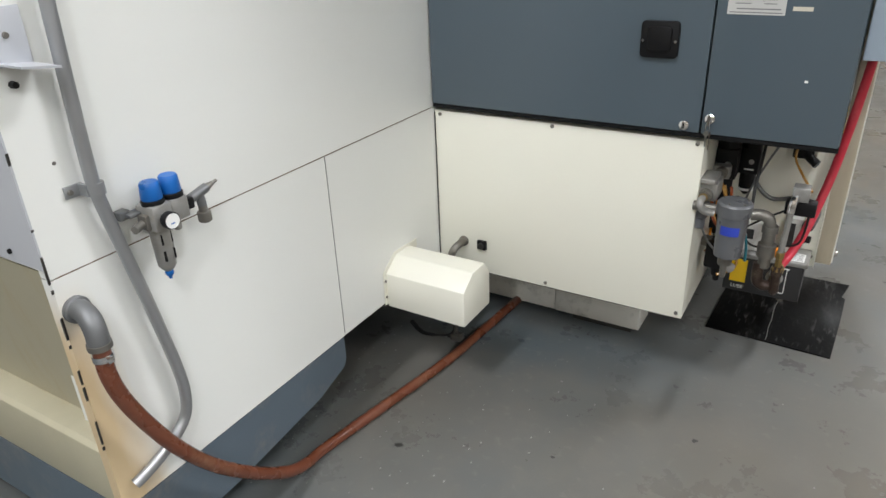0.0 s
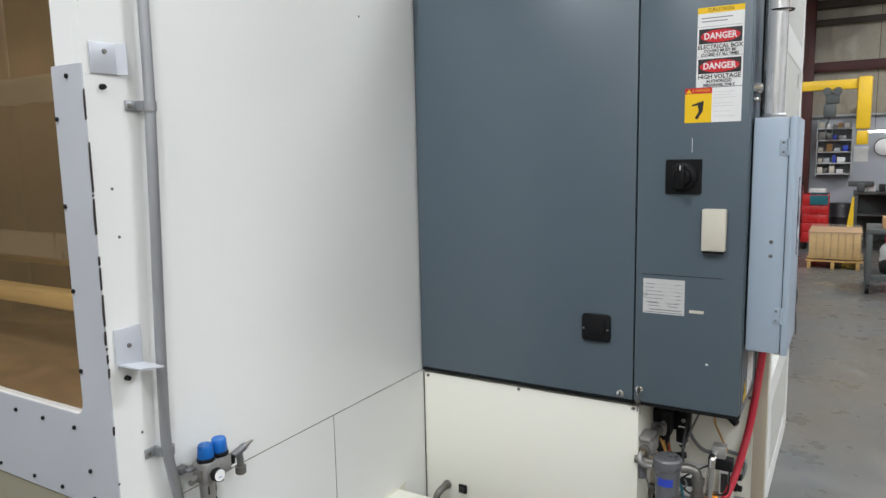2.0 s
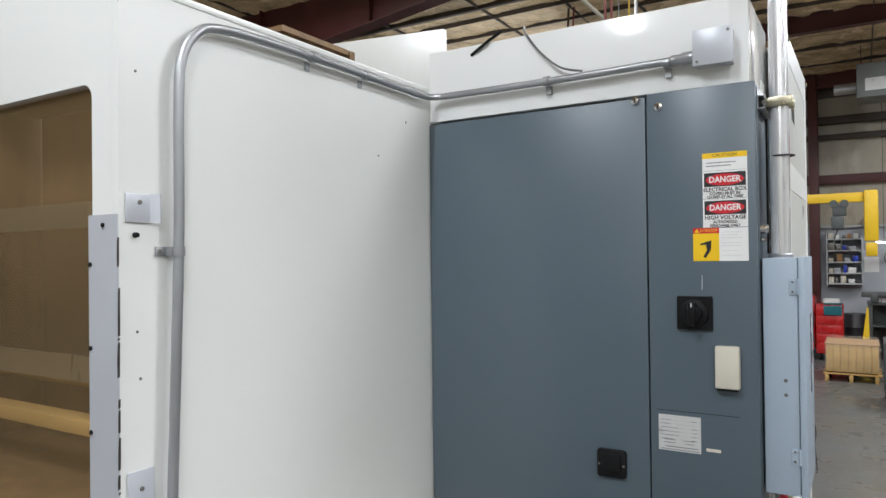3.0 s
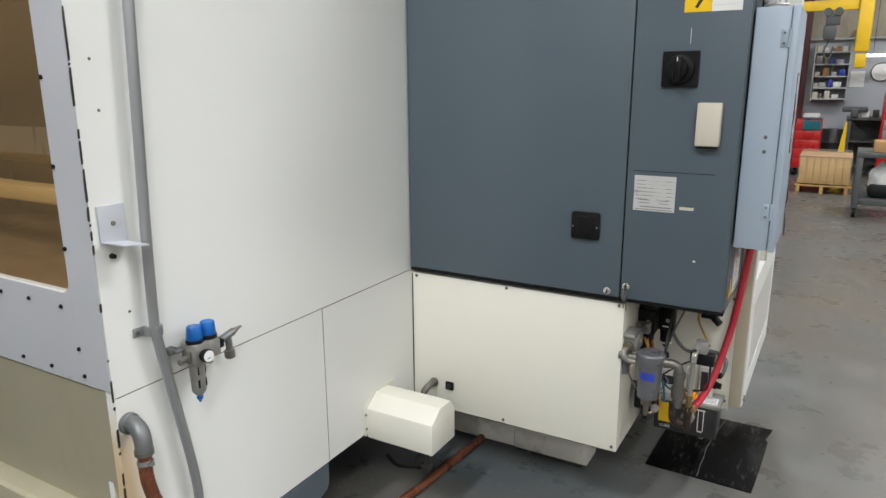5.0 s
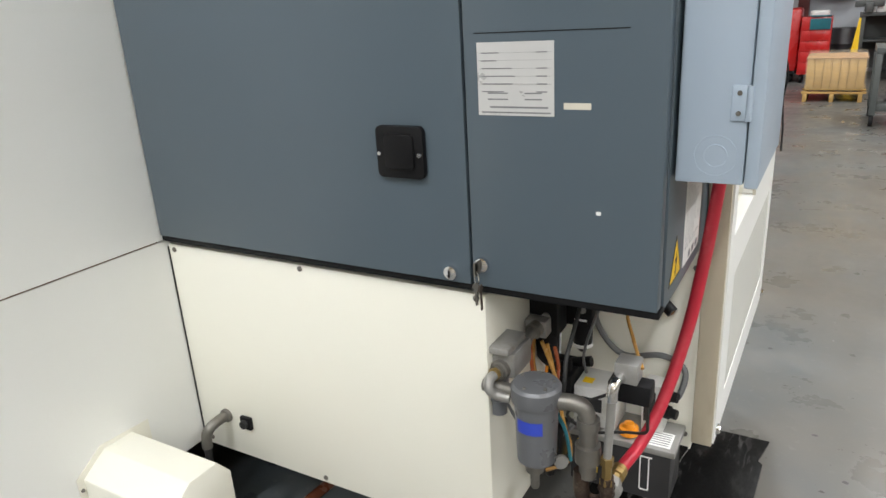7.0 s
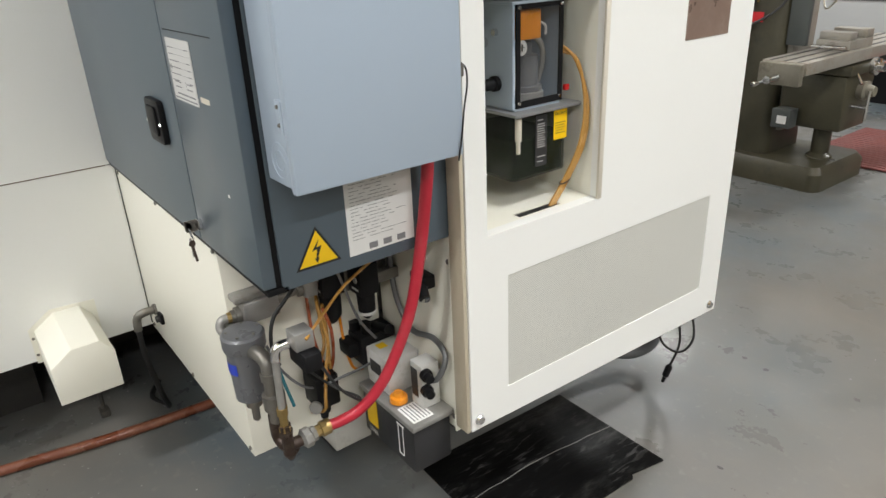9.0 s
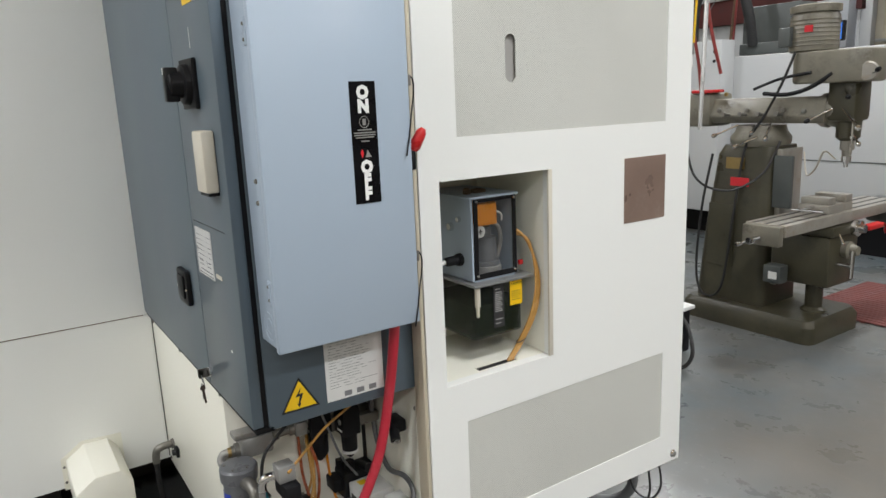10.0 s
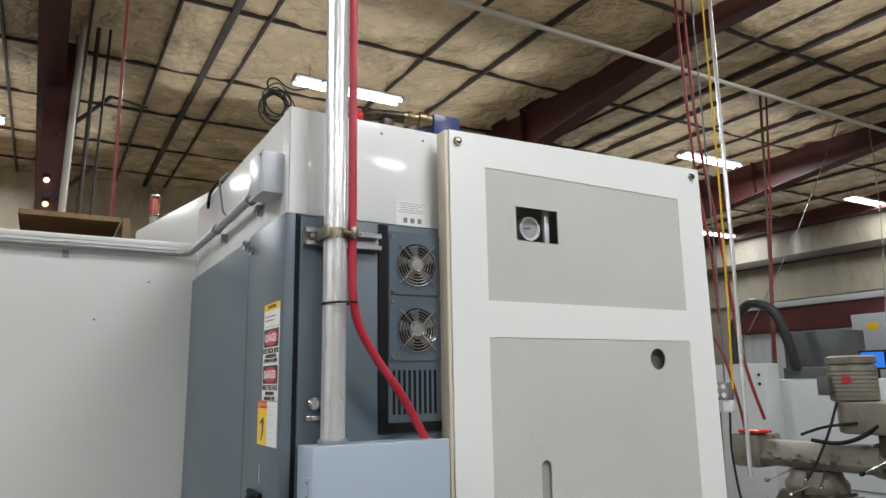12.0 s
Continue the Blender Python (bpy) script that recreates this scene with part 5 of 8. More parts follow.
# ---- brackets on the side panel ----
def angle_bracket(z, up):
    ob = thing("angle_bracket", (0.02, -1.31, z), "small grey sheet-metal angle bracket", "bracket", "angle brackets")
    part("back", box(0.002, 0.006, -1.356, -1.285, z, z + 0.095 if not up else z + 0.07, 0.001), SHEET, ob)
    if up:
        part("flap", prism("z", z, z + 0.072, [(0.006, -1.289), (0.022, -1.272), (0.022, -1.275), (0.006, -1.292)]), SHEET, ob)
    else:
        part("shelf", prism("x", 0.006, 0.085, [(-1.352, z + 0.006), (-1.285, z - 0.004), (-1.285, z + 0.0), (-1.352, z + 0.010)]), SHEET, ob)
    part("screw", lathe((0.006, -1.320, z + 0.05), (1, 0, 0), [(0, 0.006), (0.004, 0.005)], 8), STEEL, ob)
    part("bolt", lathe((0.0, -1.33, z - 0.03), (1, 0, 0), [(0, 0.007), (0.012, 0.006)], 8), BLACK, ob)


angle_bracket(2.0, True)
angle_bracket(1.305, False)

# ---- air service unit on the side panel ----
ar = thing("air_service_unit", (0.07, -1.15, 0.80), "compressed-air filter regulator with blue knobs", "air regulator")
AZ = 0.985
part("filter_block", box(0.030, 0.095, -1.192, -1.135, AZ - 0.035, AZ + 0.03, 0.006), CAST, ar)
part("lubricator_block", box(0.030, 0.090, -1.134, -1.083, AZ - 0.030, AZ + 0.028, 0.006), CAST, ar)
for y in (-1.163, -1.108):
    part("knob_base", lathe((0.063, y, AZ + 0.028), (0, 0, 1), [(0, 0.028), (0.010, 0.028), (0.013, 0.024)], 20), BLACK, ar)
    part("knob", lathe((0.063, y, AZ + 0.040), (0, 0, 1), [(0, 0.0245), (0.004, 0.026), (0.04, 0.023), (0.044, 0.020)], 24), BLUE, ar, "blue adjusting knob")
part("bowl", lathe((0.063, -1.163, AZ - 0.035), (0, 0, -1), [(0, 0.025), (0.012, 0.026), (0.10, 0.023), (0.112, 0.015), (0.118, 0.009)], 20), CAST, ar)
for a in (-0.6, 0.6):
    for dz in (-0.06, -0.105):
        part("sight_slot", box(0.063 + 0.0235 * math.cos(a) - 0.003, 0.063 + 0.0235 * math.cos(a) + 0.003, -1.163 + 0.0235 * math.sin(a) - 0.0025, -1.163 + 0.0235 * math.sin(a) + 0.0025, AZ + dz - 0.014, AZ + dz + 0.014, 0.001), BLACK, ar)
part("drain", lathe((0.063, -1.163, AZ - 0.152), (0, 0, -1), [(0, 0.009), (0.006, 0.011), (0.012, 0.010), (0.018, 0.005), (0.024, 0.004)], 10), BLUE, ar)
gg = part("gauge", lathe((0.09, -1.163, AZ - 0.006), (1, -0.1, 0.05), [(0, 0.014), (0.018, 0.014), (0.020, 0.0215), (0.036, 0.0215), (0.038, 0.019)], 24), BLACK, ar)
part("dial_face", lathe((0.1275, -1.1668, AZ - 0.004), (1, -0.1, 0.05), [(0, 0.0185), (0.001, 0.0185)], 24), PAPER, gg, "white gauge face")
part("needle", box(0.1285, 0.1292, -1.1735, -1.1565, AZ - 0.011, AZ - 0.008), BLUE, gg)
part("muffler", lathe((0.07, -1.115, AZ - 0.030), (0, 0, -1), [(0, 0.010), (0.025, 0.010), (0.028, 0.007)], 12), CAST, ar)
part("inlet", merge(cyl((0.06, -1.193, AZ - 0.01), (0.075, -1.235, AZ - 0.012), 0.010, 12), box(0.045, 0.078, -1.203, -1.19, AZ - 0.028, AZ + 0.010, 0.003)), STEEL, ar)
part("wall_clamp", merge(box(0.002, 0.03, -1.235, -1.205, AZ + 0.0, AZ + 0.022, 0.003), box(0.02, 0.05, -1.222, -1.18, AZ + 0.006, AZ + 0.016, 0.003)), DULLPIPE, ar)
part("outlet_block", box(0.04, 0.082, -1.083, -1.06, AZ - 0.018, AZ + 0.012, 0.004), BLACK, ar)
part("tee", merge(cyl((0.06, -1.06, AZ - 0.002), (0.06, -1.00, AZ + 0.012), 0.013, 12), cyl((0.06, -1.025, AZ + 0.0), (0.06, -1.022, AZ - 0.03), 0.012, 12)), DULLPIPE, ar)
part("nipple", lathe((0.06, -1.003, AZ + 0.011), (0, 1, 0.22), [(0, 0.009), (0.014, 0.009), (0.016, 0.006), (0.024, 0.007), (0.026, 0.005), (0.04, 0.004)], 10), STEEL, ar)
part("coupler", lathe((0.06, -1.022, AZ - 0.03), (0, 0, -1), [(0, 0.011), (0.016, 0.012), (0.018, 0.018), (0.042, 0.018), (0.046, 0.013)], 16), STEEL, ar)

PIVOT = Vector((0.045, -1.155, 0.965))
for o in ar.children_recursive:
    o.data.transform(Matrix.Translation(PIVOT - ORIGIN[ar.name]) @ Matrix.Scale(0.84, 4) @ Matrix.Translation(ORIGIN[ar.name] - PIVOT))

# ---- drain elbow and brown hose ----
dh = thing("coolant_hose", (0.1, -0.9, 0.0), "brown rubber hose clamped to a grey pipe elbow", "hose")
part("elbow", tube([(0.0, -1.342, 0.838), (0.028, -1.345, 0.842), (0.055, -1.349, 0.832), (0.067, -1.352, 0.806), (0.068, -1.353, 0.782)], 0.0215, 16, 5), DULLPIPE, dh, "grey cast pipe elbow")
part("elbow_collar", lathe((0.0, -1.342, 0.838), (1, 0, 0), [(0, 0.028), (0.010, 0.028), (0.014, 0.022)], 18), DULLPIPE, dh)
part("nipple", lathe((0.068, -1.353, 0.787), (0, 0, -1), [(0, 0.024), (0.012, 0.024), (0.015, 0.017), (0.03, 0.017)], 16), STEEL, dh)
part("hose_clamp", merge(lathe((0.068, -1.353, 0.762), (0, 0, -1), [(0, 0.021), (0.014, 0.021)], 18), box(0.085, 0.097, -1.36, -1.347, 0.748, 0.760, 0.002)), CHROME, dh)
part("hose", tube([(0.068, -1.353, 0.775), (0.067, -1.352, 0.70), (0.068, -1.327, 0.605), (0.072, -1.262, 0.46), (0.074, -1.178, 0.33), (0.072, -1.07, 0.21), (0.062, -0.95, 0.105), (0.042, -0.85, 0.045), (0.028, -0.76, 0.021), (0.058, -0.57, 0.018),
                   (0.125, -0.20, 0.018), (0.150, 0.06, 0.018), (0.17, 0.33, 0.018), (0.19, 0.75, 0.018)], 0.0175, 16, 6), BROWNHOSE, dh)

# plug sockets on the tank panel
el = thing("cable_elbow", (0.1, 0.0, 0.40), "corroded cable elbow on the tank panel", "pipe fitting")
part("flange", lathe((0.105, 0.022, 0.437), (0, -1, 0), [(0, 0.019), (0.008, 0.019), (0.01, 0.015)], 14), STEEL, el)
part("bend", tube([(0.105, 0.012, 0.437), (0.104, -0.012, 0.437), (0.098, -0.034, 0.428), (0.088, -0.042, 0.405), (0.085, -0.044, 0.37)], 0.014, 12, 5), STEEL, el)
part("cable", tube([(0.085, -0.044, 0.375), (0.08, -0.04, 0.25), (0.085, -0.02, 0.10), (0.04, 0.0, 0.012), (-0.06, -0.03, 0.012), (-0.15, 0.02, 0.012)], 0.010, 8), RUBBER, el)
so = thing("socket", (0.18, 0.0, 0.42), "small square black plug socket on the panel", "socket")
part("plate", box(0.163, 0.199, 0.010, 0.022, 0.418, 0.454, 0.003), BLACK, so)
part("ring", lathe((0.181, 0.010, 0.436), (0, -1, 0), [(0, 0.012), (0.01, 0.011)], 14), RUBBER, so)

for ob in (el, so):
    ob.location.z -= 0.012
# ---- feet ----
CHIPPED = material("chipped_white_paint", (0.76, 0.74, 0.68), 0.5, vary=0.10, scale=7, bump=0.5, fine=28, dirt=(0.06, 0.045, 0.03), dirt_amount=1.0, dirt_scale=5)
ft = thing("machine_foot", (0.4, 0.4, 0.0), "chipped white cast machine foot on a steel plate", "machine foot")
part("beam", prism("x", -0.05, 0.34, [(0.35, 0.018), (0.48, 0.018), (0.48, 0.13), (0.35, 0.13)], 0.004), CHIPPED, ft)
part("casting", prism("x", 0.342, 0.69, [(0.345, 0.018), (0.48, 0.018), (0.48, 0.135), (0.365, 0.135), (0.345, 0.118)], 0.006), CHIPPED, ft)
part("base_plate", box(0.42, 0.66, 0.35, 0.5, 0.0, 0.017, 0.002), DARK, ft)

# ---- air and lubrication fittings in the open bay ----
fl = thing("air_filter", (0.99, 0.015, 0.53), "grey cylindrical air filter with a blue label", "filter")
part("bowl", lathe((0.99, 0.015, 0.560), (0, 0, 1), [(0, 0.030), (0.004, 0.039), (0.10, 0.042), (0.135, 0.043)], 28), GUNMETAL, fl)
part("cap", lathe((0.99, 0.015, 0.693), (0, 0, 1), [(0, 0.047), (0.006, 0.049), (0.034, 0.049), (0.040, 0.044), (0.043, 0.03)], 28), GUNMETAL, fl)
for a in (0.4, 1.6, 2.8, 4.4, 5.6):
    part("cap_screw", lathe((0.99 + 0.035 * math.cos(a), 0.015 + 0.035 * math.sin(a), 0.734), (0, 0, 1), [(0, 0.004), (0.003, 0.003)], 8), STEEL, fl)
lb = bmesh.new()
for k in range(9):
    a = radians(-125 + k * 9)
    for z in (0.640, 0.668):
        lb.verts.new((0.99 + 0.0434 * math.cos(a), 0.015 + 0.0434 * math.sin(a), z))
lb.verts.ensure_lookup_table()
for k in range(8):
    lb.faces.new((lb.verts[2 * k], lb.verts[2 * k + 2], lb.verts[2 * k + 3], lb.verts[2 * k + 1]))
part("label", lb, BLUELABEL, fl, "blue label")
part("drain_cup", lathe((0.985, 0.015, 0.562), (0, 0, -1), [(0, 0.020), (0.030, 0.019), (0.034, 0.010), (0.07, 0.009), (0.074, 0.006)], 14), STEEL, fl)
part("outlet_elbow", tube([(1.035, 0.018, 0.700), (1.062, 0.022, 0.702), (1.082, 0.026, 0.692), (1.09, 0.027, 0.665)], 0.0165, 14, 5), STEEL, fl)
part("outlet_pipe", lathe((1.09, 0.027, 0.672), (0, 0, -1), [(0, 0.022), (0.02, 0.022), (0.022, 0.018), (0.055, 0.018), (0.057, 0.025), (0.095, 0.025), (0.097, 0.017), (0.13, 0.017)], 14), STEEL, fl)
part("inlet_nipple", cyl((0.876, 0.02, 0.70), (0.945, 0.017, 0.70), 0.014, 12), STEEL, fl)

fl.location += Vector((0.012, 0.0, 0.008))
sv = thing("shutoff_valve", (0.91, 0.09, 0.66), "cast aluminium soft-start air valve", "valve")
part("body", box(0.885, 0.945, 0.045, 0.135, 0.715, 0.772, 0.008), CAST, sv)
part("cover", box(0.893, 0.938, 0.03, 0.12, 0.772, 0.788, 0.004), CAST, sv)
part("flange", box(0.877, 0.886, 0.03, 0.15, 0.70, 0.79, 0.003), CAST, sv)
part("port", lathe((0.915, 0.046, 0.735), (-0.1, -1, 0.0), [(0, 0.021), (0.012, 0.021), (0.013, 0.016), (0.022, 0.016)], 14), STEEL, sv)
part("brass_port", lathe((0.912, 0.025, 0.735), (-0.1, -1, 0.0), [(0, 0.013), (0.01, 0.013), (0.011, 0.009)], 8), BRASS, sv)
part("link", tube([(0.912, 0.016, 0.735), (0.909, 0.002, 0.732), (0.912, -0.006, 0.716), (0.925, 0.0, 0.702), (0.95, 0.006, 0.698)], 0.0105, 12, 5), CAST, sv)
part("lower_body", lathe((0.905, 0.05, 0.715), (0, 0, -1), [(0, 0.022), (0.05, 0.022), (0.054, 0.017), (0.085, 0.017), (0.09, 0.008)], 14), GUNMETAL, sv)
part("rear_nipple", lathe((0.92, 0.135, 0.75), (0.1, 1, 0.1), [(0, 0.017), (0.02, 0.017), (0.022, 0.012), (0.05, 0.012), (0.052, 0.019), (0.07, 0.019)], 12), STEEL, sv)


def black_regulator(x, y, z, s, label):
    ob = thing("air_regulator", (x, y, z - 0.1), label, "air regulator", "black regulators")
    part("body", box(x - 0.040 * s, x + 0.036 * s, y - 0.035 * s, y + 0.03 * s, z - 0.004, z + 0.095 * s, 0.005), BLACK, ob)
    part("knob", lathe((x, y, z + 0.095 * s), (0, 0, 1), [(0, 0.036 * s), (0.05 * s, 0.034 * s), (0.056 * s, 0.026 * s)], 18), BLACK, ob)
    part("bowl", lathe((x, y, z), (0, 0, -1), [(0, 0.027 * s), (0.008, 0.028 * s), (0.07 * s, 0.026 * s), (0.085 * s, 0.016 * s), (0.095 * s, 0.006)], 18), BLACK, ob)
    part("ring", lathe((x, y, z - (0.066 if s < 1 else 0.002) * s), (0, 0, -1), [(0, 0.0285 * s), (0.008, 0.0285 * s)], 18), PAPER if s < 1 else BLACK, ob, "pale marking ring" if s < 1 else "")
    part("badge", lathe((x + 0.010 * s, y - 0.035 * s, z + 0.045 * s), (0, -1, 0), [(0, 0.010 * s), (0.003, 0.009 * s)], 14), CAST, ob)
    part("white_mark", box(x - 0.012 * s, x + 0.022 * s, y - 0.0365 * s, y - 0.035 * s, z + 0.012 * s, z + 0.018 * s), PAPER, ob)
    part("mount", box(x - 0.012, x + 0.012, y + 0.03 * s, 0.440, z + 0.01, z + 0.04, 0.002), STEEL, ob)
    return ob


black_regulator(0.925, 0.275, 0.725, 1.0, "black plastic air filter regulator")
black_regulator(0.985, 0.345, 0.725, 0.85, "black plastic oil mist separator")
tl = thing("manifold_tee", (0.95, 0.21, 0.71), "grey metal pipe tee between the regulators", "pipe fitting")
part("tee", merge(cyl((0.925, 0.19, 0.755), (0.925, 0.246, 0.755), 0.016, 12), box(0.90, 0.95, 0.20, 0.235, 0.735, 0.775, 0.004)), CAST, tl)
part("clip", box(0.945, 0.955, 0.245, 0.40, 0.72, 0.80, 0.002), STEEL, tl)

ps = thing("pressure_switch", (1.16, 0.085, 0.74), "small grey pressure switch with cable", "switch")
part("cube", box(1.138, 1.182, 0.062, 0.106, 0.748, 0.79, 0.003), CAST, ps)
part("connector", box(1.125, 1.205, 0.068, 0.108, 0.704, 0.746, 0.004), BLACK, ps)
part("elbow", tube([(1.150, 0.070, 0.758), (1.148, 0.045, 0.760), (1.146, 0.032, 0.752), (1.145, 0.028, 0.728)], 0.011, 12, 5), CHROME, ps)
part("riser", cyl((1.145, 0.028, 0.73), (1.14, 0.027, 0.60), 0.0085, 12), CAST, ps)
part("riser_nut", lathe((1.14, 0.027, 0.605), (0, 0, -1), [(0, 0.013), (0.018, 0.013), (0.02, 0.010), (0.045, 0.010), (0.046, 0.014), (0.062, 0.014)], 6), BRASS, ps)
part("cable", tube([(1.13, 0.085, 0.71), (1.07, 0.11, 0.66), (1.02, 0.14, 0.60), (1.05, 0.20, 0.53), (1.12, 0.22, 0.535), (1.17, 0.20, 0.56), (1.185, 0.15, 0.62), (1.19, 0.11, 0.70)], 0.0035, 6), RUBBER, ps)

GREASY = material("greasy_pipe_iron", (0.055, 0.036, 0.028), 0.38, 0.5, vary=0.35, scale=35, bump=0.2, dirt=(0.22, 0.18, 0.13), dirt_amount=0.8, dirt_scale=22)
mf = thing("pipe_manifold", (1.10, 0.04, 0.46), "rusty pipe fittings at the air inlet", "pipe fitting")
part("elbow", tube([(1.09, 0.027, 0.56), (1.09, 0.026, 0.52), (1.095, 0.027, 0.497), (1.115, 0.032, 0.487), (1.14, 0.045, 0.490)], 0.016, 14, 5), GREASY, mf)
part("tee", merge(cyl((1.14, 0.027, 0.56), (1.14, 0.030, 0.478), 0.0135, 12), lathe((1.14, 0.027, 0.545), (0, 0, -1), [(0, 0.017), (0.014, 0.017)], 6), cyl((1.13, 0.03, 0.492), (1.135, 0.075, 0.497), 0.014, 12), lathe((1.14, 0.030, 0.482), (0, 0, -1), [(0, 0.016), (0.006, 0.014), (0.018, 0.006)], 10)), GREASY, mf)
part("union", lathe((1.134, 0.062, 0.495), (0.0, 1, 0.08), [(0, 0.016), (0.006, 0.024), (0.022, 0.024), (0.026, 0.018), (0.036, 0.018)], 8), CAST, mf)
part("hose_barb", lathe((1.134, 0.096, 0.4985), (0.05, 1, 0.1), [(0, 0.014), (0.014, 0.014), (0.016, 0.0185), (0.036, 0.0185)], 8), BRASS, mf)
rh = thing("red_air_hose", (1.2, 0.3, 0.5), "thick red rubber air hose feeding the machine", "hose")
part("hose", tube([(1.135, 0.120, 0.503), (1.143, 0.16, 0.505), (1.162, 0.208, 0.530), (1.190, 0.262, 0.605), (1.222, 0.316, 0.755), (1.243, 0.345, 0.92), (1.258, 0.362, 1.08), (1.262, 0.366, 1.16)], 0.013, 14, 6), REDHOSE, rh)
part("hose_clamp", lathe((1.136, 0.124, 0.503), (0.1, 1, 0.05), [(0, 0.0175), (0.01, 0.0175)], 14), BRASS, rh)
uh = thing("upper_air_hose", (1.29, 0.25, 1.89), "thick red rubber air hose tied to the conduit", "hose")
part("hose", tube([(1.272, 0.365, 1.880), (1.276, 0.335, 1.93), (1.285, 0.280, 2.01), (1.292, 0.215, 2.09), (1.296, 0.166, 2.17), (1.298, 0.149, 2.25), (1.297, 0.147, 2.4), (1.296, 0.147, 2.9), (1.294, 0.147, 3.8), (1.29, 0.147, ROOF)], 0.0108, 14, 6), REDHOSE, uh)

ring = [(1.289 + 0.036 * math.cos(2 * math.pi * k / 20), 0.119 + 0.043 * math.sin(2 * math.pi * k / 20), 2.222 + 0.002 * math.sin(2 * math.pi * k / 20)) for k in range(21)]
part("cable_tie", tube(ring, 0.0028, 6, 1), BLACK, uh, "black cable tie")

# spindle oil unit hung on the bay wall
ou = thing("oil_unit", (1.09, 0.38, 0.30), "dark oil tank with grey lid and white solenoids", "oil tank")
part("tank", box(0.965, 1.205, 0.318, 0.432, 0.298, 0.428, 0.006), TANK, ou)
part("lid", box(0.958, 1.214, 0.312, 0.439, 0.429, 0.446, 0.004), CAST, ou)
part("hanger", box(1.0, 1.18, 0.432, 0.441, 0.33, 0.42), STEEL, ou)
part("yellow_label", plate("y", 0.3165, 0.3178, 0.985, 1.035, 0.335, 0.42), YELLOW, ou, "yellow label")
part("lettering", words("LUBE", 0.018, (1.012, 0.3160, 0.318), (1, 0, 0), (0, 0, 1), 0.0004), PAPER, ou)
part("level_marks", merge(box(1.135, 1.1375, 0.3165, 0.3178, 0.325, 0.415), box(1.155, 1.1575, 0.3165, 0.3178, 0.325, 0.415), box(1.13, 1.163, 0.3165, 0.3178, 0.413, 0.4165), box(1.137, 1.155, 0.3165, 0.3178, 0.322, 0.325)), PAPER, ou, "white level window outline")
part("lid_label", plate("z", 0.446, 0.447, 1.125, 1.20, 0.325, 0.385), PAPER, ou, "white printed label")
part("label_lines", merge(*[box(1.13, 1.195, 0.331 + k * 0.009, 0.334 + k * 0.009, 0.447, 0.4474) for k in range(6)]), GREYINK, ou)
part("filler_cap", lathe((1.10, 0.348, 0.446), (0, 0, 1), [(0, 0.020), (0.004, 0.024), (0.018, 0.023), (0.020, 0.015), (0.03, 0.012)], 16), ORANGE, ou, "orange filler cap")
part("drain", lathe((1.15, 0.34, 0.298), (0, 0, -1), [(0, 0.010), (0.012, 0.010), (0.014, 0.006)], 10), STEEL, ou)
SOLENOID = material("dirty_white_plastic", (0.62, 0.62, 0.60), 0.45, vary=0.05, scale=12, bump=0.04, dirt=(0.32, 0.28, 0.20), dirt_amount=0.6, dirt_scale=12)
so1 = part("solenoid", box(0.965, 1.070, 0.340, 0.438, 0.447, 0.552, 0.005), SOLENOID, ou, "white solenoid block")
part("dark_face", plate("y", 0.3385, 0.3400, 0.985, 1.035, 0.49, 0.525), INK, so1)
part("yellow_spot", plate("z", 0.5525, 0.5535, 0.98, 1.005, 0.36, 0.385), YELLOW, so1)
so2 = part("solenoid", box(1.120, 1.172, 0.375, 0.428, 0.447, 0.572, 0.004), SOLENOID, ou, "white solenoid block")
part("dark_face", plate("y", 0.3735, 0.3750, 1.126, 1.152, 0.475, 0.555), INK, so2)
part("plug", lathe((1.172, 0.385, 0.55), (1, -0.2, 0), [(0, 0.016), (0.014, 0.016), (0.016, 0.012), (0.03, 0.012)], 12), BLACK, ou)
part("plug", lathe((1.172, 0.385, 0.505), (1, -0.2, 0), [(0, 0.016), (0.014, 0.016), (0.016, 0.012), (0.03, 0.012)], 12), BLACK, ou)
part("valve_block", merge(box(0.885, 0.962, 0.33, 0.438, 0.49, 0.575, 0.005), box(0.89, 0.95, 0.30, 0.33, 0.52, 0.56, 0.004), cyl((0.905, 0.345, 0.575), (0.905, 0.345, 0.60), 0.014, 12), cyl((0.94, 0.36, 0.575), (0.94, 0.36, 0.605), 0.014, 12), cyl((0.92, 0.40, 0.57), (0.99, 0.40, 0.59), 0.013, 12)), BLACK, ou)
br = thing("lower_regulator", (0.96, 0.2, 0.47), "black miniature regulator with a small white gauge", "air regulator")
part("body", box(0.915, 0.992, 0.175, 0.24, 0.435, 0.525, 0.006), BLACK, br)
part("top", lathe((0.955, 0.21, 0.525), (0, 0, 1), [(0, 0.022), (0.02, 0.02), (0.024, 0.014)], 14), BLACK, br)
part("mount", box(0.877, 0.926, 0.195, 0.225, 0.50, 0.53, 0.003), STEEL, br)
part("gauge", lathe((0.985, 0.178, 0.455), (0.7, -0.7, 0.1), [(0, 0.008), (0.012, 0.008), (0.013, 0.016), (0.022, 0.0165), (0.023, 0.014)], 16), CAST, br)
part("drain_bowl", lathe((0.955, 0.205, 0.435), (0, 0, -1), [(0, 0.02), (0.03, 0.018), (0.034, 0.011), (0.05, 0.010), (0.055, 0.005)], 14), BLACK, br)
REDTUBE = material("red_brown_tube", (0.34, 0.085, 0.03), 0.3, vary=0.12, scale=20, bump=0.02)
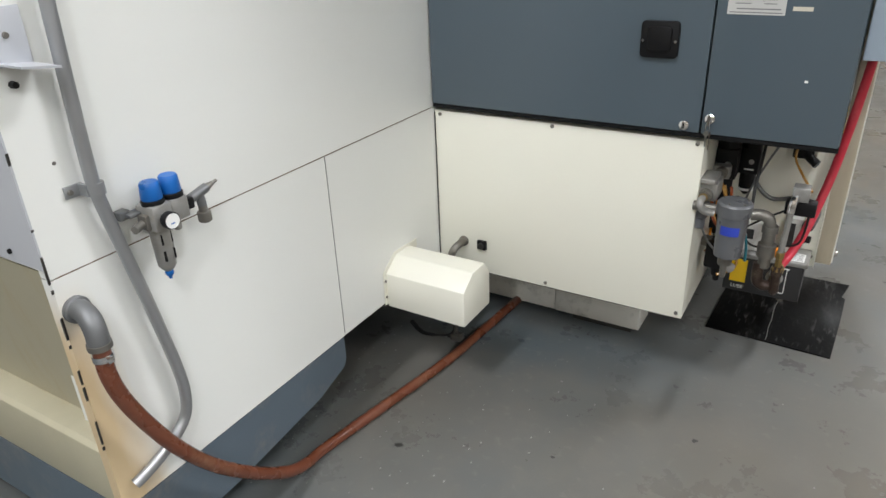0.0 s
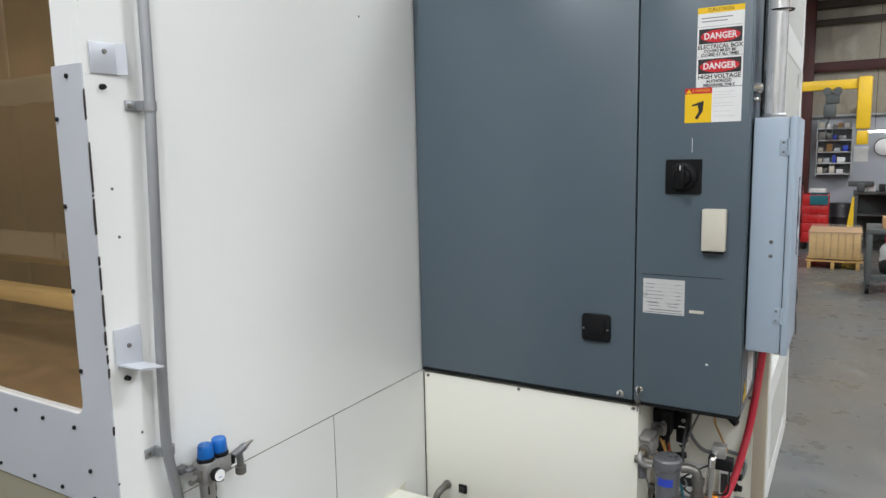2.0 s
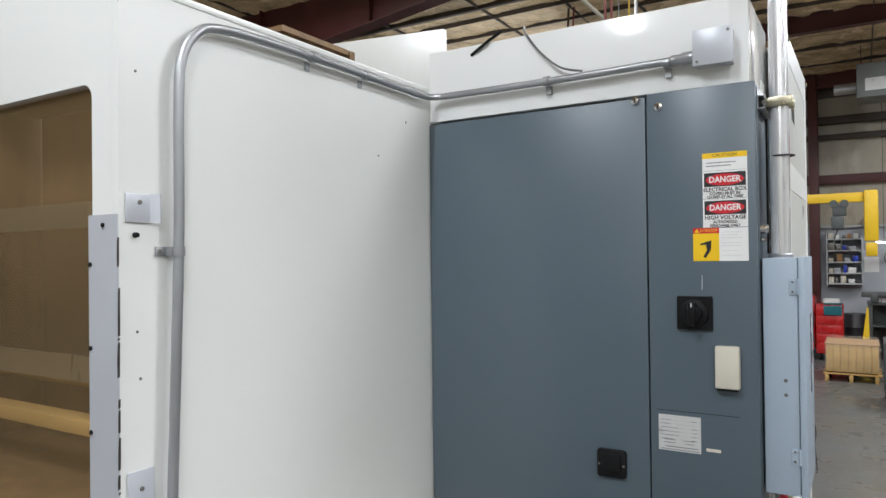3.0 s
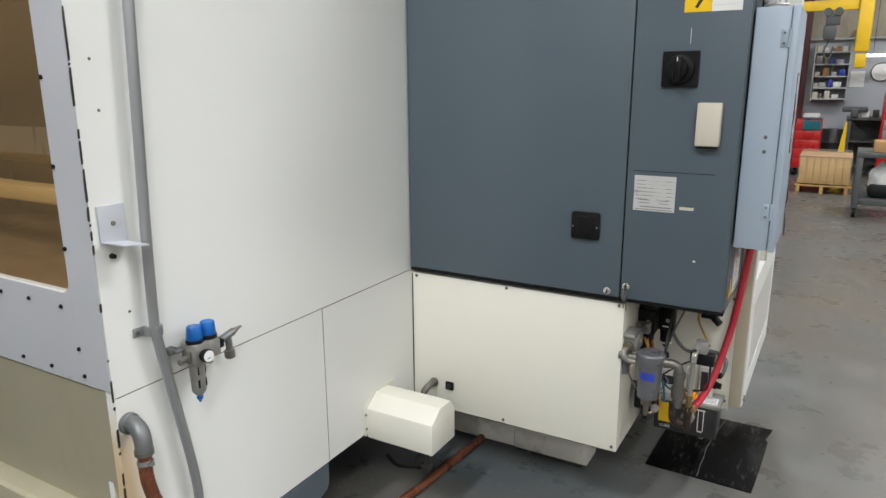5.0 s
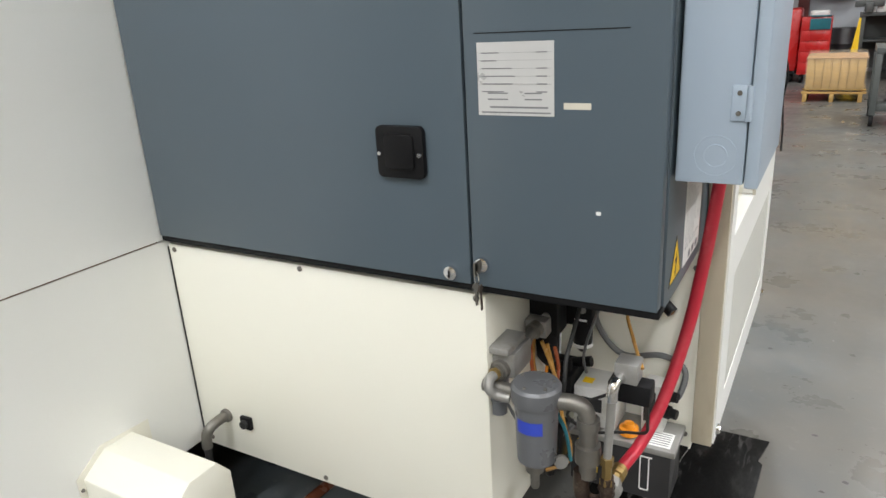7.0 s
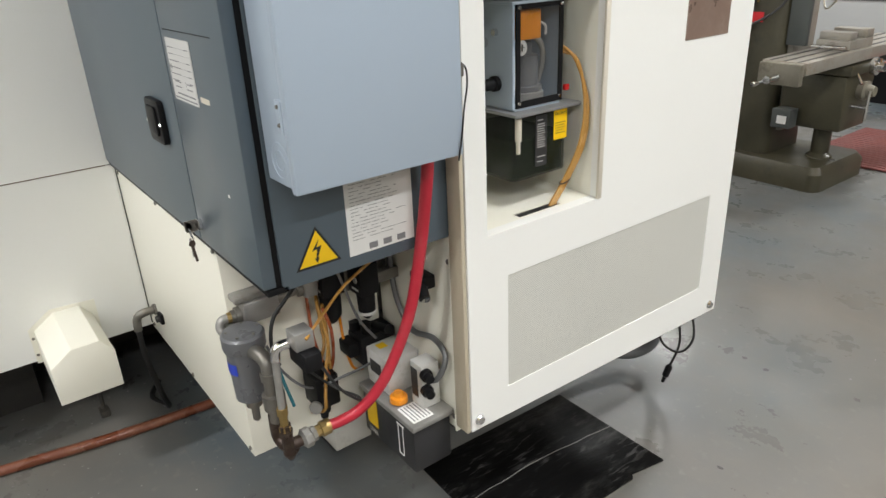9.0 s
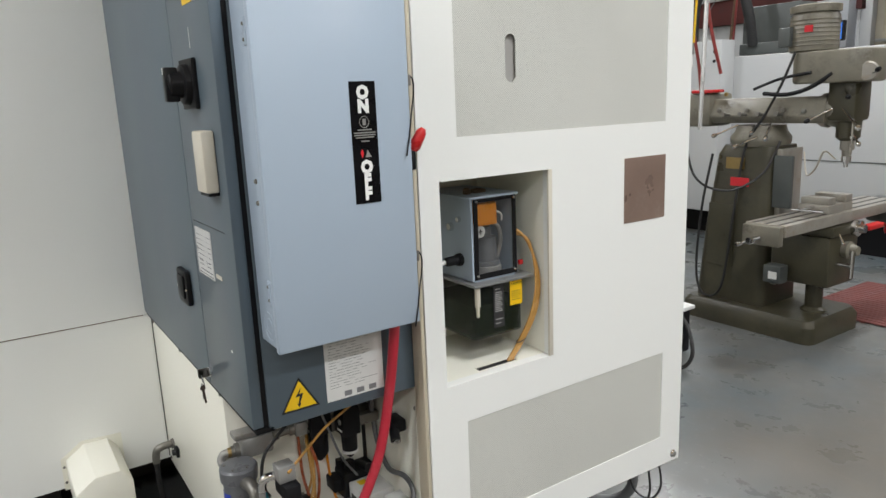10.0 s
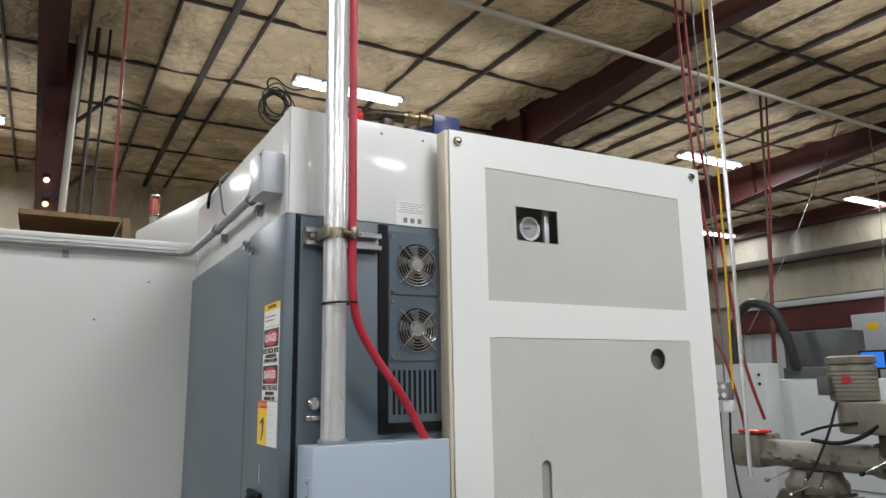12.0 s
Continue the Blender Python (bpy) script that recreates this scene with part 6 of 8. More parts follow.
for name, pts, r, m in (("red_brown_tube", [(0.903, 0.22, 0.74), (0.906, 0.22, 0.684), (0.915, 0.22, 0.60), (0.945, 0.22, 0.555), (0.985, 0.22, 0.52)], 0.0045, REDTUBE), ("red_brown_tube", [(0.957, 0.235, 0.70), (0.96, 0.25, 0.638), (0.945, 0.255, 0.55), (0.935, 0.24, 0.48)], 0.0045, REDTUBE),
                        ("amber_tube", [(0.926, 0.235, 0.71), (0.95, 0.235, 0.65), (0.965, 0.235, 0.60), (0.985, 0.21, 0.54), (1.01, 0.19, 0.49), (1.005, 0.185, 0.445), (0.96, 0.17, 0.42)], 0.0045, TAN), ("blue_tube", [(1.02, 0.075, 0.645), (1.04, 0.077, 0.60), (1.045, 0.092, 0.525)], 0.004, TEAL),
                        ("amber_tube", [(0.905, 0.245, 0.72), (0.90, 0.25, 0.64), (0.92, 0.245, 0.58), (0.945, 0.22, 0.555)], 0.0045, TAN), ("amber_tube", [(0.935, 0.245, 0.70), (0.955, 0.24, 0.62), (0.96, 0.235, 0.53), (0.94, 0.25, 0.46), (0.90, 0.27, 0.45)], 0.0045, TAN),
                        ("copper_tube", [(0.915, 0.30, 0.64), (0.905, 0.31, 0.55), (0.90, 0.33, 0.46), (0.90, 0.36, 0.44)], 0.004, ORANGE), ("amber_tube", [(1.185, 0.085, 0.775), (1.15, 0.15, 0.80), (1.12, 0.22, 0.83), (1.13, 0.30, 0.88), (1.14, 0.33, 0.915)], 0.0036, TAN),
                        ("grey_cable", [(1.02, 0.40, 0.915), (0.985, 0.425, 0.76), (1.0, 0.428, 0.67), (1.06, 0.428, 0.61), (1.15, 0.43, 0.625), (1.205, 0.425, 0.60), (1.20, 0.405, 0.545), (1.185, 0.39, 0.535)], 0.0075, DULLPIPE),
                        ("black_cable", [(1.04, 0.20, 0.915), (1.04, 0.16, 0.85), (1.04, 0.11, 0.80), (1.04, 0.076, 0.765), (1.04, 0.063, 0.71), (1.02, 0.075, 0.65), (0.97, 0.10, 0.60)], 0.0045, RUBBER), ("grey_cable", [(0.90, 0.10, 0.62), (0.93, 0.12, 0.55), (0.97, 0.17, 0.50), (1.02, 0.25, 0.53), (1.0, 0.33, 0.52)], 0.0035, DULLPIPE),
                        ("grey_cable", [(1.10, 0.20, 0.915), (1.05, 0.25, 0.80), (1.0, 0.31, 0.66), (0.99, 0.36, 0.58)], 0.0035, DULLPIPE)):
    solo(name, tube(pts, r, 8), m, {"amber_tube": "thin amber plastic air tube", "copper_tube": "thin orange-brown air tube", "red_brown_tube": "thin red-brown plastic air tube", "blue_tube": "short cut end of dark blue tube", "grey_cable": "grey control cable in the bay", "black_cable": "thin black control cable"}[name], "tube", "bay tubes")
bk = thing("plug_connector", (1.13, 0.42, 0.75), "black plug connector on the bay wall", "connector")
part("plug", merge(box(1.10, 1.16, 0.405, 0.440, 0.765, 0.80, 0.005), cyl((1.14, 0.41, 0.78), (1.175, 0.395, 0.755), 0.014, 12)), BLACK, bk)
part("nut", lathe((1.165, 0.402, 0.762), (1, -0.4, -0.7), [(0, 0.011), (0.018, 0.011)], 6), CHROME, bk)

# ---- rubber mat on the floor ----
MATM = material("wet_black_mat", (0.005, 0.005, 0.005), 0.42, vary=0.3, scale=8, ior=1.14, bump=0.8, fine=45, dirt=(0.09, 0.09, 0.085), dirt_amount=0.5, dirt_scale=6, stretch=(1, 0.35, 1), rough_vary=0.12)
def scuffed(m):
    """Pale scuffs and drag marks on the mat."""
    n, l = m.node_tree.nodes, m.node_tree.links
    b = n["Principled BSDF"]
    old = b.inputs["Base Color"].links[0].from_socket
    geo = n.new("ShaderNodeNewGeometry")
    mp = n.new("ShaderNodeMapping")
    mp.inputs["Rotation"].default_value, mp.inputs["Scale"].default_value = (0, 0, 0.5), (3.0, 0.6, 1)
    l.new(geo.outputs["Position"], mp.inputs["Vector"])
    a, c = n.new("ShaderNodeTexNoise"), n.new("ShaderNodeTexNoise")
    for t, s, src in ((a, 22.0, mp.outputs[0]), (c, 4.5, geo.outputs["Position"])):
        t.inputs["Scale"].default_value, t.inputs["Detail"].default_value, t.inputs["Distortion"].default_value = s, 7.0, 0.8
        l.new(src, t.inputs["Vector"])
    ra, rc_ = n.new("ShaderNodeMapRange"), n.new("ShaderNodeMapRange")
    for r, t, lo, hi in ((ra, a, 0.54, 0.72), (rc_, c, 0.42, 0.68)):
        r.inputs[1].default_value, r.inputs[2].default_value = lo, hi
        l.new(t.outputs[0], r.inputs[0])
    f = n.new("ShaderNodeMath")
    f.operation = "MULTIPLY"
    l.new(ra.outputs[0], f.inputs[0])
    l.new(rc_.outputs[0], f.inputs[1])
    x = n.new("ShaderNodeMix")
    x.data_type = "RGBA"
    l.new(f.outputs[0], x.inputs[0])
    l.new(old, x.inputs[6])
    x.inputs[7].default_value = (0.095, 0.092, 0.09, 1)
    l.new(x.outputs[2], b.inputs["Base Color"])
    return m


fm = thing("floor_mat", (1.13, 0.82, 0.0), "black scuffed rubber floor mat under the machine", "mat")
part("sheet", prism("z", 0.0, 0.006, [(0.905, 0.525), (1.345, 0.508), (1.36, 0.80), (1.366, 0.99), (1.352, 1.005), (1.374, 1.128), (0.925, 1.13)], 0.001), scuffed(MATM), fm)
cr = [(1.123 + 0.002 * math.sin(2.3 * k) + (0.036 if k > 6 else 0.0) * (k - 6) / 6, 0.52 + 0.0505 * k, 0.0062) for k in range(13)]
part("fold_crease", tube(cr, 0.0014, 5, 2), material("worn_crease", (0.15, 0.145, 0.135), 0.6, vary=0.4, scale=40, bump=0.1), fm, "worn pale fold line")
pc = thing("loose_power_cord", (1.18, 1.42, 0.04), "black cord looped under the panel with a plug end", "cable")
part("cord", tube([(1.13, 1.38, 0.41), (1.135, 1.385, 0.28), (1.16, 1.39, 0.22), (1.22, 1.40, 0.215), (1.255, 1.41, 0.28), (1.23, 1.42, 0.36), (1.19, 1.42, 0.34), (1.20, 1.42, 0.24), (1.19, 1.41, 0.17), (1.17, 1.405, 0.115)], 0.004, 8), RUBBER, pc)
part("plug", lathe((1.18, 1.408, 0.14), (-0.25, -0.05, -1), [(0, 0.006), (0.01, 0.012), (0.05, 0.012), (0.055, 0.007), (0.08, 0.006)], 12), BLACK, pc)
solo("drain_hose", tube([(0.70, 1.20, 0.36), (0.80, 1.32, 0.16), (0.93, 1.43, 0.06), (1.02, 1.50, 0.10), (1.05, 1.50, 0.22), (1.02, 1.43, 0.40)], 0.02, 10), DULLPIPE, "grey drain hose looped under the machine", "hose")

# ---- on top of the machine ----
OLDBRASS = material("tarnished_brass", (0.20, 0.15, 0.08), 0.4, 0.8, vary=0.3, scale=30, bump=0.1)
th = thing("coolant_pipe", (1.12, 0.3, 2.736), "dark hose with tarnished brass fittings on the machine roof", "pipe")
part("hose", tube([(1.09, 0.20, 2.775), (1.108, 0.235, 2.785), (1.122, 0.28, 2.795), (1.135, 0.33, 2.797), (1.145, 0.375, 2.795)], 0.017, 12), GREASY, th, "dark rubber hose")
part("red_collar", lathe((1.104, 0.225, 2.783), (0.25, 1, 0.15), [(0, 0.021), (0.028, 0.021)], 14), RED, th)
part("saddle", box(1.115, 1.155, 0.30, 0.335, 2.736, 2.782, 0.004), GREASY, th)
part("union", lathe((1.144, 0.368, 2.795), (0.18, 1, -0.02), [(0, 0.019), (0.012, 0.019), (0.013, 0.023), (0.026, 0.023), (0.027, 0.018), (0.045, 0.018), (0.046, 0.025), (0.066, 0.025), (0.067, 0.02), (0.085, 0.02)], 10), OLDBRASS, th)
solo("blue_box", box(1.05, 1.175, 0.455, 0.545, 2.736, 2.815, 0.004), material("blue_enamel", (0.035, 0.05, 0.17), 0.35, vary=0.08, scale=5), "dark blue steel box on the machine roof", "box")
lc = thing("cable_coil", (-0.4, 0.45, 2.62), "coil of black cable hung above the machine", "cable")
for k in range(6):
    a = [(-0.70 + 0.012 * k, 0.505 + 0.012 * math.sin(2.1 * k) + (0.062 + 0.009 * (k % 3)) * math.cos(2 * math.pi * j / 14 + k), 3.53 + 0.02 * math.cos(1.7 * k) + (0.070 + 0.010 * (k % 4)) * math.sin(2 * math.pi * j / 14 + k)) for j in range(15)]
    part("loop", tube(a, 0.0045, 6, 2), RUBBER, lc)
part("lead", tube([(-0.69, 0.49, 3.60), (-0.72, 0.47, 3.68), (-0.75, 0.52, 3.73), (-0.95, 0.72, 3.78), (-1.6, 1.2, 4.25), (-2.6, 1.7, 4.9), (-3.6, 2.0, LAMP_Z + 0.08)], 0.005, 6), RUBBER, lc)
part("lead", tube([(-0.70, 0.46, 3.50), (-0.73, 0.45, 3.62), (-0.78, 0.55, 3.72), (-0.86, 0.66, 3.66), (-0.90, 0.69, 3.60)], 0.004, 6), RUBBER, lc)
SMOKELENS = glass("clear_lamp_lens", (0.45, 0.42, 0.36), 0.08, 0.5)
REDLENS = material("faded_red_lens", (0.42, 0.08, 0.05), 0.2, vary=0.1, scale=20, bump=0.0)
bn = thing("signal_tower", (-1.2, -0.01, 2.6), "stacked red and clear signal lamp", "signal lamp")
part("pole", cyl((-1.2, -0.01, 2.4), (-1.2, -0.01, 2.84), 0.012, 10), STEEL, bn)
part("base", lathe((-1.2, -0.01, 2.82), (0, 0, 1), [(0, 0.03), (0.05, 0.03)], 14), BLACK, bn)
part("clear_lens", lathe((-1.2, -0.01, 2.87), (0, 0, 1), [(0, 0.028), (0.10, 0.028)], 16), SMOKELENS, bn)
part("lens_ring", lathe((-1.2, -0.01, 2.965), (0, 0, 1), [(0, 0.030), (0.012, 0.030)], 16), CHROME, bn)
part("red_lens", lathe((-1.2, -0.01, 2.978), (0, 0, 1), [(0, 0.028), (0.09, 0.028), (0.10, 0.018)], 16), REDLENS, bn)
part("cap", lathe((-1.2, -0.01, 3.079), (0, 0, 1), [(0, 0.029), (0.012, 0.028), (0.016, 0.01)], 16), CHROME, bn)
tp = thing("steel_column", (-4.2, -0.62, 0.0), "maroon steel building column", "column", kind="structure")
part("web", box(-4.36, -4.06, -0.556, -0.544, 0, ROOF - 0.10), MAROON, tp)
for x in (-4.36, -4.06):
    part("flange", box(x - 0.006, x + 0.006, -0.66, -0.44, 0, ROOF - 0.10), MAROON, tp)
part("sign_box", box(-4.05, -3.98, -0.80, -0.45, 5.22, 5.37, 0.004), BEIGE, tp, "pale box fixed to the column")
for z0, y1, z1 in ((4.30, -0.12, 4.74), (3.70, -0.22, 4.03)):
    solo("brace_rod", tube([(-4.05, -0.53, z0), (-4.0, y1, z1)], 0.020, 8, 1), DARKSTEEL, "dark steel brace rod by the column", "brace", "column braces", "structure")
solo("brace_rod", tube([(-4.0, -0.12, 4.74), (-4.0, 0.2, 4.69)], 0.014, 8, 1), DARKSTEEL, "dark steel brace rod by the column", "brace", "column braces", "structure")
for y, r, m in ((-0.43, 0.032, BEIGE), (-0.30, 0.020, DARKSTEEL), (-0.20, 0.012, DARKSTEEL)):
    solo("riser_pipe", tube([(-3.9, y - 0.05, 0.0), (-3.9, y - 0.02, 3.2), (-3.9, y + 0.03, ROOF)], r, 12, 2), m, "service pipe rising beside the building column", "pipe", "riser pipes", "structure")
for y, z in ((-0.574, 3.64), (-0.583, 3.86)):
    lp = thing("indicator_lamp", (-4.03, y, z), "small warm bulb lit on the column", "lamp", "column bulbs")
    part("bulb", lathe((-4.02, y, z - 0.02), (0, 0, 1), [(0, 0.012), (0.015, 0.026), (0.035, 0.022), (0.045, 0.01)], 12), WARMGLOW, lp)
    part("holder", box(-4.05, -4.0, y - 0.03, y + 0.03, z + 0.026, z + 0.06, 0.004), BLACK, lp)

# ---- knee mill across the aisle ----
ml = thing("milling_machine", (0.0, 4.15, 0.0), "olive-grey vertical knee mill with worn paint", "milling machine")
def loft(rings):
    """Joins rings of equal point counts, closed at both ends."""
    bm = bmesh.new()
    vs = [[bm.verts.new(p) for p in r] for r in rings]
    n = len(rings[0])
    for a, b in zip(vs, vs[1:]):
        for k in range(n):
            bm.faces.new((a[k], a[(k + 1) % n], b[(k + 1) % n], b[k]))
    bm.faces.new(vs[0])
    bm.faces.new(vs[-1])
    bmesh.ops.recalc_face_normals(bm, faces=bm.faces)
    return bm


def at_z(poly, z):
    return [(a, b, z) for a, b in poly]


part("base", loft([at_z(rounded(-0.50, 0.49, 3.83, 4.48, 0.07), 0.0), at_z(rounded(-0.50, 0.49, 3.83, 4.48, 0.07), 0.11), at_z(rounded(-0.47, 0.46, 3.86, 4.45, 0.06), 0.15)]), MILL, ml)
part("column", loft([at_z(rounded(-0.46, 0.08, 3.93, 4.40, 0.07), 0.15), at_z(rounded(-0.42, 0.07, 3.95, 4.38, 0.07), 0.7), at_z(rounded(-0.36, 0.07, 3.98, 4.35, 0.07), 1.20), at_z(rounded(-0.33, 0.07, 4.0, 4.33, 0.07), 1.26)]), MILL, ml)
part("way", box(0.071, 0.11, 4.04, 4.29, 0.3, 1.24, 0.004), GROUNDIRON, ml)
part("way_guard", box(0.075, 0.20, 4.0, 4.035, 0.85, 1.2, 0.004), CARTGREY, ml)
part("tag", plate("y", 3.936, 3.940, -0.20, -0.06, 0.985, 1.045), REDPRINT, ml, "red warning tag")
part("door_plate", plate("y", 3.932, 3.937, -0.36, -0.16, 0.40, 0.85), MILL, ml)
part("turret", lathe((-0.13, 4.165, 1.255), (0, 0, 1), [(0, 0.19), (0.03, 0.20), (0.06, 0.20), (0.10, 0.17), (0.14, 0.16)], 28), MILLLIGHT, ml)
part("ram", prism("x", -0.52, 0.36, [(4.06, 1.41), (4.27, 1.41), (4.30, 1.46), (4.25, 1.58), (4.08, 1.58), (4.03, 1.46)], 0.01), MILLLIGHT, ml)
part("rear_housing", box(-0.68, -0.45, 4.02, 4.30, 1.385, 1.625, 0.025), MILLLIGHT, ml)
part("red_cloth", box(-0.60, -0.42, 4.0, 4.15, 1.626, 1.65, 0.01), RED, ml)
for k in range(4):
    part("ram_lock", lathe((-0.3 + 0.13 * k, 4.03, 1.47), (0, -1, 0.1), [(0, 0.012), (0.05, 0.01), (0.052, 0.016), (0.07, 0.016)], 8), STEEL, ml)
part("head_clamp", lathe((0.34, 4.165, 1.49), (1, 0, 0), [(0, 0.10), (0.05, 0.11), (0.09, 0.10), (0.11, 0.08)], 24), MILLLIGHT, ml)
part("head", merge(box(0.36, 0.54, 4.06, 4.27, 1.42, 1.70, 0.03), lathe((0.46, 4.165, 1.30), (0, 0, 1), [(0, 0.05), (0.02, 0.07), (0.13, 0.075)], 20)), MILL, ml)
part("quill", lathe((0.46, 4.165, 1.20), (0, 0, 1), [(0, 0.025), (0.04, 0.03), (0.042, 0.042), (0.11, 0.042)], 18), GROUNDIRON, ml)
part("belt_housing", prism("z", 1.66, 1.86, rounded(0.12, 0.62, 3.99, 4.34, 0.12), 0.02), MILLLIGHT, ml)
part("motor", lathe((0.20, 4.165, 1.86), (0, 0, 1), [(0, 0.13), (0.01, 0.145), (0.22, 0.145), (0.24, 0.13), (0.245, 0.15), (0.285, 0.15), (0.295, 0.12)], 28), MILLLIGHT, ml)
part("motor_tag", plate("y", 4.008, 4.016, 0.22, 0.27, 1.98, 2.02), REDPRINT, ml)
part("speed_wheel", lathe((0.60, 4.06, 1.72), (0.3, -1, 0), [(0, 0.05), (0.02, 0.06), (0.03, 0.05)], 20), GROUNDIRON, ml)
part("quill_lever", merge(cyl((0.47, 4.06, 1.50), (0.62, 3.93, 1.40), 0.008, 8), lathe((0.62, 3.93, 1.40), (0.7, -0.6, -0.45), [(0, 0.012), (0.012, 0.018), (0.03, 0.012)], 10)), CHROME, ml)
part("brace", tube([(-0.10, 4.0, 1.64), (0.08, 4.0, 1.70), (0.30, 3.97, 1.73)], 0.010, 8), BLACK, ml)
part("brace", tube([(-0.02, 3.99, 1.61), (0.15, 3.98, 1.60), (0.30, 3.98, 1.64), (0.42, 4.0, 1.72)], 0.014, 8), BLACK, ml)
part("cable", tube([(0.18, 3.99, 1.86), (0.10, 3.98, 1.65), (-0.02, 4.0, 1.45), (-0.12, 3.97, 1.25), (-0.16, 3.93, 0.8), (-0.22, 3.91, 0.25), (-0.36, 3.9, 0.17), (-0.44, 3.92, 0.35), (-0.42, 3.93, 0.8), (-0.36, 3.95, 1.2)], 0.009, 8), RUBBER, ml)
part("knee", prism("x", 0.11, 0.50, [(3.98, 0.36), (4.32, 0.36), (4.34, 0.70), (3.96, 0.70)], 0.02), MILL, ml)
part("knee_box", box(0.12, 0.24, 3.87, 3.97, 0.36, 0.48, 0.006), CARTGREY, ml)
part("knee_label", plate("y", 3.866, 3.869, 0.16, 0.22, 0.39, 0.44), PAPER, ml)
part("pedestal", lathe((0.33, 4.15, 0.13), (0, 0, 1), [(0, 0.085), (0.03, 0.08), (0.05, 0.055), (0.24, 0.055)], 20), MILL, ml)
part("saddle", box(0.16, 0.52, 3.96, 4.36, 0.701, 0.765, 0.01), MILL, ml)
tb = part("table", merge(box(0.24, 0.50, 3.45, 4.90, 0.775, 0.845, 0.004), box(0.28, 0.46, 3.5, 4.85, 0.762, 0.776)), GROUNDIRON, ml, "slotted ground-iron table")
for x in (0.29, 0.37, 0.45):
    part("t_slot", box(x - 0.009, x + 0.009, 3.451, 4.899, 0.8452, 0.847), DARK, tb)
part("end_bracket", box(0.25, 0.49, 3.40, 3.449, 0.72, 0.84, 0.008), MILLLIGHT, ml)
part("crank", merge(cyl((0.36, 3.40, 0.76), (0.36, 3.30, 0.76), 0.022, 12), cyl((0.30, 3.325, 0.735), (0.42, 3.325, 0.785), 0.009, 8), lathe((0.30, 3.325, 0.735), (0, -1, 0), [(0, 0.012), (0.05, 0.015), (0.06, 0.01)], 10)), CHROME, ml)
part("vise", merge(box(0.27, 0.47, 3.98, 4.28, 0.846, 0.90, 0.006), box(0.27, 0.47, 4.18, 4.27, 0.90, 0.95, 0.005), box(0.28, 0.46, 3.99, 4.08, 0.90, 0.945, 0.005)), GROUNDIRON, ml)
part("vise_handle", merge(cyl((0.37, 3.98, 0.885), (0.40, 3.80, 0.885), 0.012, 10), cyl((0.33, 3.80, 0.885), (0.52, 3.82, 0.885), 0.008, 8)), CHROME, ml)
part("lock_lever", cyl((0.50, 4.05, 0.73), (0.56, 4.02, 0.66), 0.008, 8), CHROME, ml)
part("feed_handle", lathe((0.50, 4.15, 0.60), (1, 0, 0), [(0, 0.05), (0.04, 0.06), (0.05, 0.04), (0.09, 0.03)], 20), MILLLIGHT, ml)
part("red_grip", box(0.50, 0.56, 4.35, 4.55, 0.70, 0.735, 0.01), RED, ml)
st2 = thing("floor_bin", (0.18, 3.05, 0.0), "small dark waste stand beside the machine", "stand")
part("box", box(-0.10, 0.07, 3.0, 3.17, 0.02, 0.30, 0.01), BLACK, st2)
part("top", box(-0.12, 0.09, 2.98, 3.19, 0.30, 0.325, 0.005), PAPER, st2)
solo("floor_cable", tube([(-0.02, 3.06, 0.33), (0.10, 3.0, 0.335), (0.23, 2.94, 0.25), (0.29, 2.90, 0.12), (0.24, 2.88, 0.03), (0.12, 2.90, 0.012), (-0.05, 3.0, 0.012), (-0.3, 3.2, 0.012)], 0.012, 8), RUBBER, "black cable looped down to the floor", "cable")

# handles, knobs and small fittings of the mill
def ball_lever(a, b, r, parent, tip=BLACK):
    d = (Vector(b) - Vector(a)).normalized()
    lev = part("lever", cyl(a, b, r, 8), CHROME, parent)
    part("lever_ball", lathe(b, d, [(0, r), (0.008, r * 2.2), (0.022, r * 2.4), (0.036, r * 1.6)], 10), tip, lev)


for a, b in (((-0.22, 4.03, 1.40), (-0.30, 3.90, 1.34)), ((-0.10, 4.03, 1.40), (-0.02, 3.88, 1.36)), ((0.02, 4.03, 1.42), (0.07, 3.90, 1.33)), ((-0.05, 3.99, 1.32), (-0.12, 3.88, 1.27)),
             ((0.47, 4.06, 1.62), (0.56, 3.92, 1.58)), ((0.40, 4.06, 1.50), (0.33, 3.94, 1.44)), ((0.54, 4.10, 1.66), (0.66, 4.02, 1.72)), ((0.50, 4.12, 1.36), (0.60, 4.0, 1.30))):
    ball_lever(a, b, 0.0065, ml, CHROME if a[2] < 1.45 else BLACK)
for x, z in ((-0.38, 1.50), (-0.16, 1.50), (0.10, 1.50), (0.24, 1.49)):
    part("bolt", lathe((x, 4.034, z), (0, -1, 0.1), [(0, 0.016), (0.012, 0.016), (0.014, 0.010)], 6), STEEL, ml)
part("graduated_ring", lathe((0.30, 4.165, 1.49), (1, 0, 0), [(0, 0.108), (0.03, 0.112), (0.04, 0.108)], 28), GROUNDIRON, ml)
part("spindle_nose", lathe((0.46, 4.165, 1.13), (0, 0, 1), [(0, 0.012), (0.03, 0.014), (0.032, 0.028), (0.07, 0.030)], 16), CHROME, ml)
part("depth_stop", merge(cyl((0.53, 4.07, 1.22), (0.53, 4.07, 1.44), 0.007, 8), lathe((0.53, 4.07, 1.32), (0, 0, 1), [(0, 0.015), (0.014, 0.015)], 12)), CHROME, ml)
part("motor_box", box(0.05, 0.13, 4.0, 4.09, 1.90, 2.02, 0.008), CARTGREY, ml)
